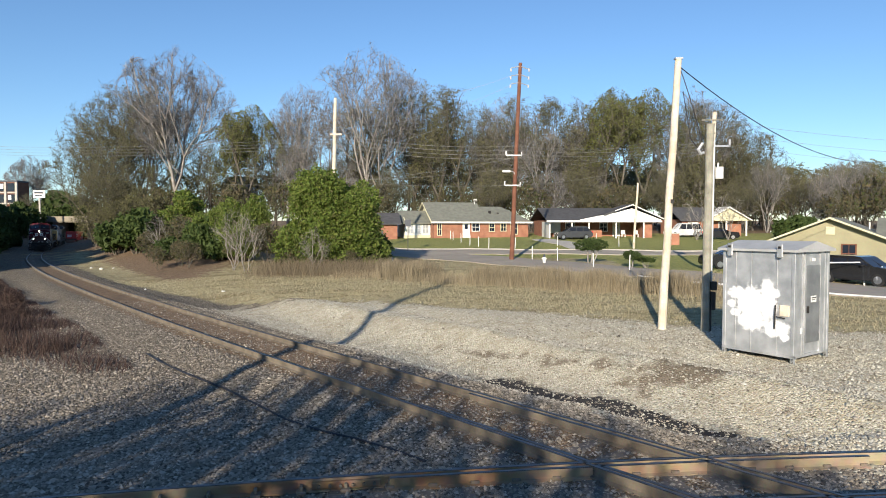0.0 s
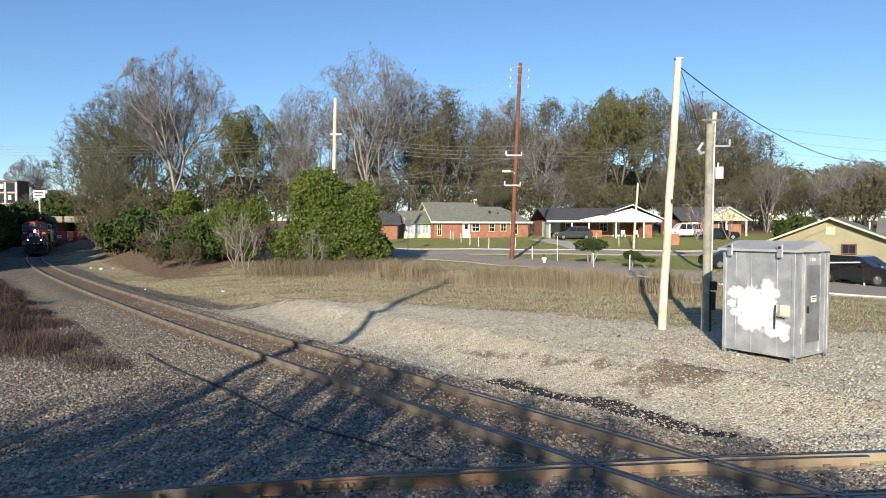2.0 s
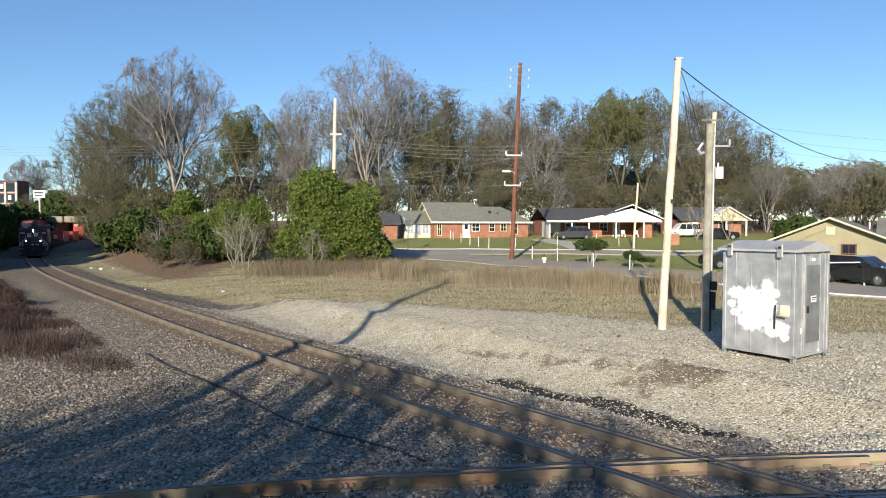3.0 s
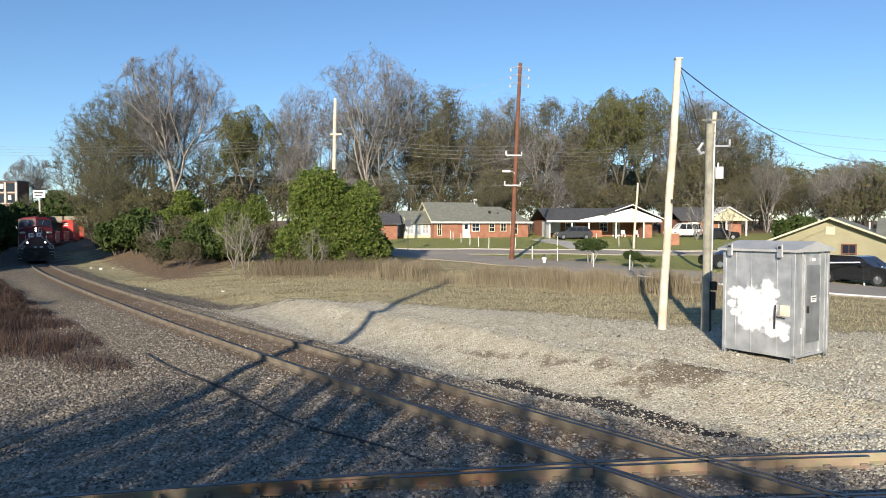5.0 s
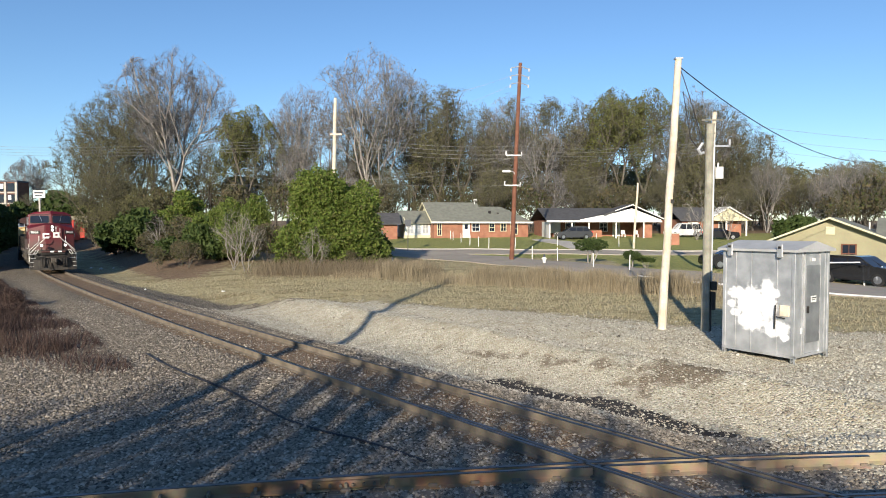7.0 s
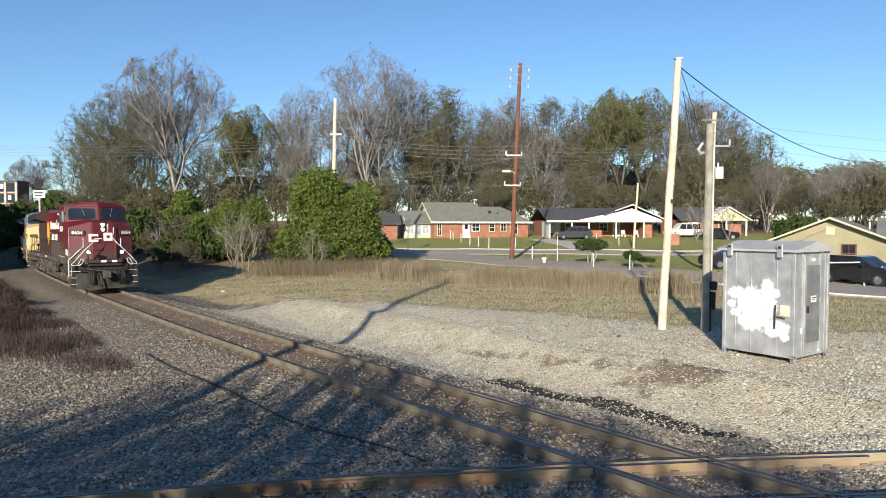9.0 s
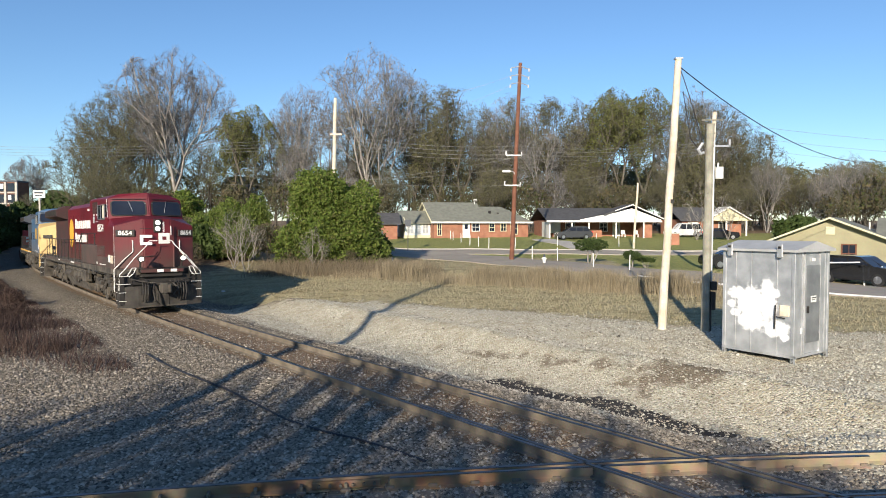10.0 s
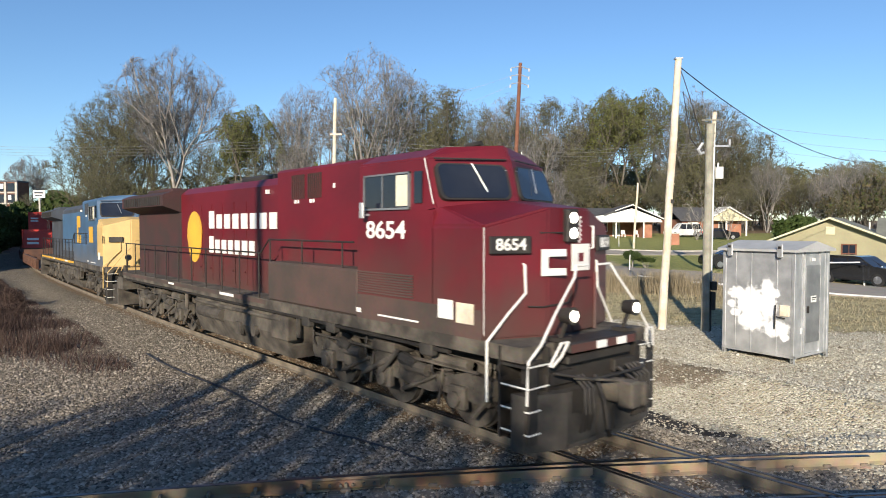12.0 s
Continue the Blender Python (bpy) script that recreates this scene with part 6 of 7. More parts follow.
# ---- vehicles ----
def motor_car(name, m, label, paint, length=4.6, height=1.72, boxy=0.8):
    ob = thing(name, m, label, "car", "parked cars")
    L, Hh = length, height
    w = 0.9
    bm = bmesh.new()
    prism(bm, [(0.02, 0.35), (0.0, 0.7), (0.12, 0.98), (1.2, 1.08), (L - 0.25, 1.1), (L, 0.95), (L - 0.02, 0.4), (L - 0.3, 0.28), (0.3, 0.25)], "y", -w, w)
    bmesh.ops.bevel(bm, geom=list(bm.edges), offset=0.06, segments=2, affect="EDGES")
    part("body", bm, paint, ob)
    bm = bmesh.new()
    prism(bm, [(1.15, 1.04), (1.95, Hh - 0.04), (2.3, Hh), (L - 0.75, Hh), (L - 0.15 - 0.3 * (1 - boxy), 1.08)], "y", -w + 0.12, w - 0.12)
    bmesh.ops.bevel(bm, geom=list(bm.edges), offset=0.05, segments=2, affect="EDGES")
    cab = part("cabin", bm, paint, ob)
    for s in (-1, 1):
        y = s * (w - 0.115)
        bm = bmesh.new()
        for a, b in ((1.75, 2.55), (2.65, 3.45), (3.55, L - 0.5)):
            prism(bm, [(a - (0.28 if a < 2 else 0), 1.12), (b, 1.12), (b - (0.12 if b > 3.5 else 0), Hh - 0.14), (a + (0.12 if a < 2 else 0), Hh - 0.14)], "y", y - 0.008, y + 0.008)
        part("side_window", bm, GLASS, cab, "dark side glass")
        for x in (0.85, L - 0.9):
            bm = bmesh.new()
            rod(bm, (0, -0.11, 0), (0, 0.11, 0), 0.345, n=24)
            t = part("wheel", bm, RUBBER, ob, "black tyre")
            t.matrix_basis = Matrix.Translation((x, s * (w - 0.1), 0.345))
            bm = bmesh.new()
            rod(bm, (0, s * 0.105, 0), (0, s * 0.125, 0), 0.22, n=16)
            for a in range(5):
                q = Vector((math.cos(a * 1.2566), 0, math.sin(a * 1.2566)))
                rod(bm, q * 0.04 + Vector((0, s * 0.13, 0)), q * 0.21 + Vector((0, s * 0.13, 0)), 0.028, n=5)
            part("rim", bm, CHROME, t, "alloy rim")
        part("headlight", boxes((0.02, 0.2, s * (w - 0.32) - 0.14, s * (w - 0.32) + 0.14, 0.75, 0.9), bevel=0.02), GLASS, ob)
        part("tail_light", boxes((L - 0.14, L + 0.005, s * (w - 0.12) - 0.1, s * (w - 0.12) + 0.1, 0.85, 1.1), bevel=0.02), CONTAINER_RED, ob)
        part("mirror", boxes((1.55, 1.72, s * w - 0.05, s * w + 0.16 * s + 0.02, 1.05, 1.2), bevel=0.03), paint, ob)
    part("windscreen", rods([(1.2, 0, 1.1), (1.9, 0, Hh - 0.1)], 0.02), GLASS, ob)
    return ob


motor_car("suv", Matrix.Translation((24.85, 34.8, ground_at(24, 36.5))) @ pose(0, 0, 0, 0, 0, 115), "black sport utility vehicle parked on the verge", CAR_BLACK, 4.6, 1.62)
motor_car("suv", Matrix.Translation((14.7, 84.8, 1.62)) @ pose(0, 0, 0, 0, 0, 6), "dark grey sport utility vehicle under the carport", CAR_GREY, 4.8, 1.72)
motor_car("sedan", Matrix.Translation((19.3, 48.0, ground_at(21, 48))) @ pose(0, 0, 0, 0, 0, 4), "black saloon car parked beside the road", CAR_BLACK, 4.7, 1.48, 0.4)
motor_car("pickup", Matrix.Translation((31.0, 90.0, 1.85)) @ pose(0, 0, 0, 0, 0, 8), "white utility vehicle parked by the houses", TRIM_WHITE, 5.2, 1.95)
motor_car("sedan", Matrix.Translation((38.5, 84.5, 1.6)) @ pose(0, 0, 0, 0, 0, 170), "dark saloon car in front of the cottage", CAR_BLACK, 4.6, 1.5, 0.4)
trailer = thing("flat_trailer", Matrix.Translation((44.5, 86, 1.75)), "long pale trailer parked by the woods", "trailer")
part("bed", boxes((0, 10.5, 0, 2.2, 0.7, 1.0)), TRIM_WHITE, trailer)
part("headboard", boxes((5.4, 6.6, 0.4, 1.6, 1.0, 2.4)), TRIM_WHITE, trailer)
for x in (2.2, 8.2):
    part("wheel", rods([(x, -0.05, 0.4), (x, 2.2, 0.4)], 0.38, 14), RUBBER, trailer)

# ---- small things on the verge ----
hydrant = thing("fire_hydrant", Matrix.Translation((8.33, 53.25, ground_at(8.33, 53.25))), "white fire hydrant with dark cap", "hydrant")
bm = bmesh.new()
rod(bm, (0, 0, 0), (0, 0, 0.06), 0.2, n=14)
rod(bm, (0, 0, 0.05), (0, 0, 0.55), 0.13, n=14)
rod(bm, (-0.2, 0, 0.42), (0.2, 0, 0.42), 0.06, n=10)
part("barrel", bm, WHITE, hydrant)
bm = bmesh.new()
rod(bm, (0, 0, 0.55), (0, 0, 0.72), 0.15, 0.06, 14)
rod(bm, (0, 0, 0.72), (0, 0, 0.8), 0.04, n=6)
part("cap", bm, GREY_HOOD, hydrant, "dark bonnet")
bm = bmesh.new()
rod(bm, (0, 0, 0), (0, 0, 1.2), 0.038, n=8)
post = part("fence_post", bm, TRIM_WHITE)
tagged(post, "thin white metal fence post on the lawn", "fence post", "fence posts on the lawns")
spots = [(-0.3, 90.2), (1.0, 85.2), (1.3, 83), (2.2, 78.5), (3.1, 74.8), (4.0, 73), (4.9, 69.4), (7.8, 70), (8.0, 58), (13, 73.5), (18.5, 78.2), (19.9, 73.2), (13.4, 46.5), (11.4, 49), (10.1, 57), (17.1, 87), (14.3, 88), (24.2, 35.6)]
post.matrix_basis = Matrix.Translation((*spots[0], ground_at(*spots[0]) - 0.05))
for x, y in spots[1:]:
    copy_thing(post, Matrix.Translation((x, y, ground_at(x, y) - 0.05)) @ pose(0, 0, 0, random.uniform(-2, 2), random.uniform(-2, 2), 0))
rail = thing("pipe_fence", Matrix.Translation((18.6, 36.2, 0)), "low white pipe fence along the roadside", "fence")
z0 = 0.05
for a in (0, 2.4, 5.0):
    part("post", rods([(a, 0, z0 - 0.2), (a, 0, z0 + 1.25)], 0.045, 8), TRIM_WHITE, rail)
part("rail", rods([(0, 0, z0 + 1.2), (5.0, 0, z0 + 1.25)], 0.035, 8), TRIM_WHITE, rail)
bin_ = thing("brick_mailbox", Matrix.Translation((26.5, 75, ground_at(26.5, 75))), "red brick mailbox pillar by the driveway", "mailbox")
part("pillar", boxes((-0.75, 0.75, -0.4, 0.4, -0.1, 1.25), bevel=0.03), BRICK, bin_)
part("cap", boxes((-0.82, 0.82, -0.47, 0.47, 1.25, 1.35)), CONCRETE, bin_)
post2 = thing("mailbox_post", Matrix.Translation((-3.6, 66.5, ground_at(-3.6, 66.5))), "dark street sign post near the street", "sign post")
part("post", rods([(0, 0, 0), (0, 0, 3.2)], 0.04, 8), GREY_HOOD, post2)
part("plate", boxes((-0.3, 0.3, -0.03, 0.03, 2.6, 3.3)), GREY_HOOD, post2)
for x, y in ((24.6, 88.3), (26.4, 88.5)):
    c = thing("garden_chair", Matrix.Translation((x, y, 1.85)), "white plastic garden chair on the porch", "chair", "garden chairs on the porch")
    part("seat", boxes((-0.27, 0.27, -0.27, 0.27, 0.4, 0.45), bevel=0.015), WHITE, c)
    part("backrest", boxes((-0.27, 0.27, 0.22, 0.27, 0.45, 0.95), bevel=0.015), WHITE, c)
    for a in (-0.23, 0.23):
        for b in (-0.23, 0.23):
            part("leg", boxes((a - 0.025, a + 0.025, b - 0.025, b + 0.025, 0, 0.4)), WHITE, c)
for s, side, w in ((-61, 4.5, 0.22), (-60, 5.4, 0.14), (-62.5, 3.9, 0.18), (-36, 3.0, 0.1), (-30, 5.6, 0.12)):
    p = on_track(s, side)
    bm = bmesh.new()
    bmesh.ops.create_icosphere(bm, subdivisions=1, radius=w)
    for v in bm.verts:
        v.co *= random.uniform(0.6, 1.2)
        v.co.z *= 0.6
    ob = part("litter_bag", bm, WHITE)
    ob.matrix_basis = Matrix.Translation((p.x, p.y, ground_at(p.x, p.y) + w * 0.3))
    tagged(ob, "crumpled white scrap lying on the bank", "litter", "scraps on the bank")

lying = part("ground_cable", rods([(x, y, ground_at(x, y) + 0.03 + 0.015 * math.sin(x * 9)) for x, y in ((-8.3, 18.0), (-7.3, 16.75), (-6.1, 15.4), (-4.85, 14.2), (-3.8, 12.95), (-2.92, 11.9), (-2.1, 11.15), (-1.42, 10.6), (-0.8, 10.0), (-0.26, 9.45))], 0.022, 6), WIRE)
tagged(lying, "black cable lying half buried along the ballast shoulder", "cable")

# ---- trees and undergrowth ----
RNG = np.random.default_rng(7)


def unit(v):
    return v / (np.linalg.norm(v, axis=-1, keepdims=True) + 1e-9)


def limbs(height, spread, levels, seed, stems=1, lean=0.1, up=0.35, wide=0.38, stout=1.0, boughs=13):
    """Branch segments of a broadleaf tree: rows of start, end, radii and level. Boughs curve up into a rounded crown, and fork there."""
    rng = np.random.default_rng(seed)
    H = height
    mid, rad, tall = H * 0.58, H * wide, H * 0.42
    out = []

    def inside(q):
        return np.array([q[0] * rad, q[1] * rad, mid + q[2] * tall])

    def bend(a, b, rise, r0, r1, n, level):
        """A bowed, slightly crooked path of n pieces; gives its points back."""
        m = (a + b) / 2 + np.array([0, 0, rise]) + rng.normal(size=3) * np.linalg.norm(b - a) * 0.06
        pts = []
        for i in range(n + 1):
            t = i / n
            p = a * (1 - t) ** 2 + 2 * m * t * (1 - t) + b * t * t
            if 0 < i < n:
                p = p + rng.normal(size=3) * np.linalg.norm(b - a) * 0.025
            pts.append(p)
        for i in range(n):
            ra, rb = r0 + (r1 - r0) * i / n, r0 + (r1 - r0) * (i + 1) / n
            out.append((*pts[i], *pts[i + 1], ra, rb, level))
        return pts

    R = H * 0.016 * stout
    trunks = []
    for k in range(stems):
        az = 2 * np.pi * (k + rng.random() * 0.5) / stems
        off = np.array([np.cos(az), np.sin(az), 0]) * (lean * H * (0.6 if stems > 1 else 0.15))
        foot = off * (0.12 if stems > 1 else 0.0) + np.array([0, 0, -0.02 * H])
        top = off * 1.6 + np.array([0, 0, H * (0.6 if stems > 1 else 0.72)])
        trunks.append(bend(foot, top, 0, R / stems ** 0.4, R * 0.35 / stems ** 0.4, 7, 0))
    for k in range(boughs):
        trunk = trunks[k % stems]
        u = 2 * np.pi * (k * 0.618 + rng.random() * 0.15)
        v = -0.25 + 1.2 * ((k + 0.5) / boughs) + rng.normal() * 0.08
        v = np.clip(v, -0.45, 0.95)
        q = np.array([np.cos(u) * np.sqrt(max(0.05, 1 - v * v)), np.sin(u) * np.sqrt(max(0.05, 1 - v * v)), v])
        end = inside(q * rng.uniform(0.62, 0.85))
        i = int(np.clip(2 + 4 * (k / boughs) + rng.integers(-1, 2), 1 if stems > 1 else 2, 6))
        start = trunk[i]
        pts = bend(start, end, -0.04 * H * (1 - v), R * 0.42 / stems ** 0.2, R * 0.16, 5, 0 if levels > 3 else 1)
        for _ in range(7):
            t = rng.uniform(0.3, 1.0)
            a = pts[min(int(t * 5), 4)] * (1 - (t * 5) % 1) + pts[min(int(t * 5) + 1, 5)] * ((t * 5) % 1)
            d = unit(q + rng.normal(size=3) * 0.42 * spread)
            b = inside(d * rng.uniform(0.75, 1.0))
            if np.linalg.norm(b - a) > 0.42 * H:
                b = a + (b - a) * 0.42 * H / np.linalg.norm(b - a)
            fork = bend(a, b, -0.01 * H, R * 0.16, R * 0.06, 3, levels - 2)
            for _ in range(5):
                j = rng.integers(0, 3)
                a2 = fork[j] + (fork[j + 1] - fork[j]) * rng.random()
                e = unit(unit(b - a) + d * 0.5 + rng.normal(size=3) * 0.55)
                b2 = a2 + e * H * rng.uniform(0.05, 0.13)
                bend(a2, b2, 0, R * 0.07, R * 0.03, 2, levels - 1)
    rows = np.array(out)
    for c in (0, 3):
        rows[:, c:c + 3] = into_dome(rows[:, c:c + 3], height, wide * 1.05, 0.88)
    return rows


def grown(height, spread, levels, seed, stems=1, lean=0.1, wide=0.38, stout=1.0):
    """Branch segments of a tall broadleaf tree that forks again and again into a rounded crown."""
    rng = np.random.default_rng(seed)
    H = height
    n = stems
    az = 2 * np.pi * (np.arange(n) + rng.random(n) * 0.5) / n
    tilt = lean * 1.8 if stems > 1 else 0.04
    d = unit(np.stack([np.cos(az) * tilt, np.sin(az) * tilt, np.ones(n)], 1))
    p = d * 0.01 * H - np.array([0, 0, 0.03 * H])
    r = np.full(n, 0.0165 * H * stout / stems ** 0.4)
    ln = np.full(n, H * (0.20 if stems > 1 else 0.26))
    out = []
    last = 7 if stems == 1 else 6
    for depth in range(last):
        level = 0 if depth < last - 4 else (levels - 2 if depth < last - 2 else levels - 1)
        turn = unit(d + rng.normal(size=d.shape) * 0.13 + np.array([0, 0, 0.10]))
        mid = p + d * (ln * 0.5)[:, None]
        end = mid + turn * (ln * 0.5)[:, None]
        out.append(np.column_stack([p, mid, r, r * 0.86, np.full(len(p), level)]))
        out.append(np.column_stack([mid, end, r * 0.86, r * 0.72, np.full(len(p), level)]))
        kids = []
        three = rng.random(len(p)) < (0.5 if depth < 3 else 0.15)
        spin = rng.random(len(p)) * 6.283
        ref = np.where(np.abs(turn[:, 2:3]) > 0.9, np.array([[1.0, 0, 0]]), np.array([[0, 0, 1.0]]))
        u = unit(np.cross(turn, ref))
        w = np.cross(turn, u)
        for k in range(4):
            keep = np.ones(len(p), bool) if k < 2 else (three if k == 2 else rng.random(len(p)) < (0.75 if depth > 0 else 0.3))
            a = spin + k * np.where(three, 2.09, 3.14) + rng.normal(size=len(p)) * 0.3
            open_ = np.tan(np.radians(rng.uniform(16, 38, len(p)) * spread if k < 3 else rng.uniform(40, 66, len(p))))
            way = unit(turn + (np.cos(a)[:, None] * u + np.sin(a)[:, None] * w) * open_[:, None] + np.array([0, 0, 0.05]))
            at = end if k < 3 else mid
            size = rng.uniform(0.68, 0.92, len(p)) if k < 3 else rng.uniform(0.5, 0.8, len(p))
            thick = np.where(rng.random(len(p)) < 0.5, 0.70, 0.56) if k < 3 else np.full(len(p), 0.42)
            kids.append((at[keep], way[keep], (r * thick)[keep], (ln * size)[keep]))
        p, d, r, ln = (np.concatenate([q[i] for q in kids]) for i in range(4))
        r = np.maximum(r, 0.0006 * H)
    rows = np.concatenate(out)
    top = np.percentile(rows[:, 5], 99.3)
    far = np.percentile(np.hypot(rows[:, 3], rows[:, 4]), 97)
    for c in (0, 3):
        rows[:, c + 2] *= 0.97 * H / top
        rows[:, c:c + 2] *= 0.97 * wide * H / far
        rows[:, c:c + 3] = into_dome(rows[:, c:c + 3], height, wide * 1.08, 0.86)
    return rows


def into_dome(p, height, wide, edge=0.75):
    """Draws points that stick out of a tree's crown back into a rounded dome."""
    mid, rad, tall = height * 0.56, height * wide, height * 0.44
    q = np.stack([p[:, 0] / rad, p[:, 1] / rad, (p[:, 2] - mid) / tall], 1)
    lump = 1 + 0.09 * np.sin(q[:, 0] * 5 + 1.0) * np.sin(q[:, 1] * 5 + 2.0) + 0.06 * np.sin(q[:, 0] * 9 + q[:, 2] * 7)
    ln = np.linalg.norm(q, axis=1) / lump
    over = (ln > edge) & (p[:, 2] > mid * 0.55)
    k = np.where(over, (edge + (1 - edge) * np.tanh((ln - edge) / 0.35)) / np.maximum(ln, 1e-6), 1)
    return np.stack([p[:, 0] * k, p[:, 1] * k, mid + (p[:, 2] - mid) * k], 1)


def tubes(rows, sides=4):
    """Tapered tubes round segments, as vertices and quads."""
    a, b = rows[:, 0:3], rows[:, 3:6]
    d = unit(b - a)
    ref = np.where(np.abs(d[:, 2:3]) > 0.9, np.array([[1.0, 0, 0]]), np.array([[0, 0, 1.0]]))
    u = unit(np.cross(d, ref))
    w = np.cross(d, u)
    ang = np.arange(sides) * 2 * np.pi / sides
    ring = np.cos(ang)[None, :, None] * u[:, None] + np.sin(ang)[None, :, None] * w[:, None]
    lo = a[:, None] + ring * rows[:, 6][:, None, None]
    hi = b[:, None] + ring * rows[:, 7][:, None, None]
    n = len(rows)
    verts = np.concatenate([lo, hi], 1).reshape(-1, 3)
    base = (np.arange(n) * sides * 2)[:, None]
    k = np.arange(sides)
    faces = np.stack([base + k, base + (k + 1) % sides, base + sides + (k + 1) % sides, base + sides + k], -1).reshape(-1, 4)
    return verts, faces


def slivers(p, d, length, width, rng):
    """Thin pointed twigs from points along directions."""
    side = unit(np.cross(d, rng.normal(size=d.shape))) * width[:, None]
    return np.stack([p - side, p + side, p + d * length[:, None]], 1)


def flakes(p, size, rng, up=0.0):
    """Small leaf-like triangles at points, facing every way."""
    a = unit(rng.normal(size=p.shape) + np.array([0, 0, up]))
    b = unit(np.cross(a, rng.normal(size=p.shape)))
    s = size[:, None]
    return np.stack([p - b * s * 0.5, p + b * s * 0.5, p + a * s], 1)


def tree(name, label, height, spread, seed, bark, twig, bud=None, twigs=5000, buds=0, bud_size=0.22, stems=1, levels=4, twig_len=0.9, up=0.35, lean=0.1, group="trees of the wood", wide=0.38, sides=3, stout=1.0):
    rng = np.random.default_rng(seed)
    rows = grown(height, spread, levels, seed, stems, lean, wide, stout) if levels > 3 else limbs(height, spread, levels, seed, stems, lean, up, wide, stout, 8)
    ob = thing(name, Matrix(), label, "tree", group)
    main = rows[rows[:, 8] < levels - 1]
    v, f = tubes(main, sides)
    indexed_part("trunk", v, f, bark, ob, "bare trunk and limbs")
    fine = rows[rows[:, 8] >= levels - 1]
    seg = fine[:, 3:6] - fine[:, 0:3]
    tri_part("branchwork", slivers(fine[:, 0:3], unit(seg), np.linalg.norm(seg, axis=1) * 1.25, fine[:, 6] * 1.1, rng), bark, ob)
    tips = rows[rows[:, 8] >= levels - 2]
    pick = rng.integers(0, len(tips), twigs)
    t = rng.random((twigs, 1))
    p = tips[pick, 0:3] * (1 - t) + tips[pick, 3:6] * t
    d = unit(unit(tips[pick, 3:6] - tips[pick, 0:3]) + rng.normal(size=(twigs, 3)) * 0.5 + np.array([0, 0, 0.12]))
    k = height / 20
    ln = rng.uniform(0.5, 1.5, twigs) * twig_len * k
    tri = slivers(p, d, ln, rng.uniform(0.013, 0.028, twigs) * max(k, 0.5), rng)
    # side shoots
    q, dd = p + d * (ln * rng.uniform(0.3, 0.9, twigs))[:, None], unit(d + rng.normal(size=d.shape) * 0.7)
    tri = np.concatenate([tri, slivers(q, dd, ln * 0.6, rng.uniform(0.010, 0.022, twigs) * max(k, 0.5), rng)])
    tri = into_dome(tri.reshape(-1, 3), height, wide * 1.06, 0.86).reshape(-1, 3, 3)
    c = tri_part("twig_haze", tri, twig, ob, "haze of fine bare twigs")
    c["kind"] = "stuff"
    if buds:
        pick = rng.integers(0, twigs, buds)
        pos = p[pick] + d[pick] * (ln[pick] * rng.random(buds))[:, None] + rng.normal(size=(buds, 3)) * 0.22 * k
        pos = into_dome(pos, height, wide * 1.04, 0.84)
        c = tri_part("crown", flakes(pos, rng.uniform(0.5, 1.3, buds) * bud_size * k, rng), bud, ob, "thin olive-brown spring buds")
        c["kind"] = "stuff"
    return ob


def evergreen(name, label, lobes, leaves, size, mat, seed, stem=BARK, group="evergreen shrubs"):
    """A shrub: stems, and leaves massed on uneven lobes given as centre and radii, thick outside and open within."""
    rng = np.random.default_rng(seed)
    ob = thing(name, Matrix(), label, "bush", group)
    lobes = np.array(lobes, dtype=float)
    weight = lobes[:, 3] * lobes[:, 4]
    pick = rng.choice(len(lobes), leaves, p=weight / weight.sum())
    d = unit(rng.normal(size=(leaves, 3)))
    bump = 1 + 0.22 * np.sin(d[:, 0] * 6 + pick) * np.sin(d[:, 2] * 7 + pick * 2) + 0.17 * np.sin(d[:, 1] * 11 + pick) * np.cos(d[:, 2] * 9 - pick)
    r = rng.uniform(0.72, 1.0, leaves) ** 0.6 * bump + rng.normal(size=leaves) * 0.05
    rad = np.stack([lobes[pick, 3], lobes[pick, 3], lobes[pick, 4]], 1)
    p = lobes[pick, 0:3] + d * rad * r[:, None]
    p = p[p[:, 2] > 0.05]
    n = len(p)
    c = tri_part("foliage", flakes(p, rng.uniform(0.6, 1.4, n) * size, rng, 0.2), mat, ob, "dense glossy leaves with gaps")
    c["kind"] = "stuff"
    rows = []
    for L in lobes:
        a, b = np.array([L[0] * 0.35, L[1] * 0.35, 0]), L[0:3]
        m = (a + b) / 2 + rng.normal(size=3) * 0.15
        rows += [[*a, *m, 0.07, 0.05, 0], [*m, *b, 0.05, 0.02, 0]]
        for _ in range(6):
            e = b + unit(rng.normal(size=3)) * np.array([L[3], L[3], L[4]]) * 0.9
            rows.append([*b, *e, 0.02, 0.006, 1])
    v, f = tubes(np.array(rows), 4)
    indexed_part("branchwork", v, f, stem, ob, "grey-brown stems")
    return ob


def lobes_in(rx, ry, rz, n, seed, lo=0.28, hi=0.42):
    rng = np.random.default_rng(seed)
    out = []
    for _ in range(n):
        d = unit(rng.normal(size=3))
        k = rng.uniform(0.45, 0.78)
        s = rng.uniform(lo, hi)
        out.append((d[0] * rx * k, d[1] * ry * k, rz * 0.97 + d[2] * rz * 0.95 * k, s * rx, s * rz * 0.95))
    return out


def set_down(ob, x, y, scale=1.0, turn=0.0, sink=0.05):
    ob.matrix_basis = Matrix.Translation((x, y, ground_at(x, y) - sink)) @ pose(0, 0, 0, 0, 0, turn) @ Matrix.Diagonal((scale, scale, scale, 1))
    return ob


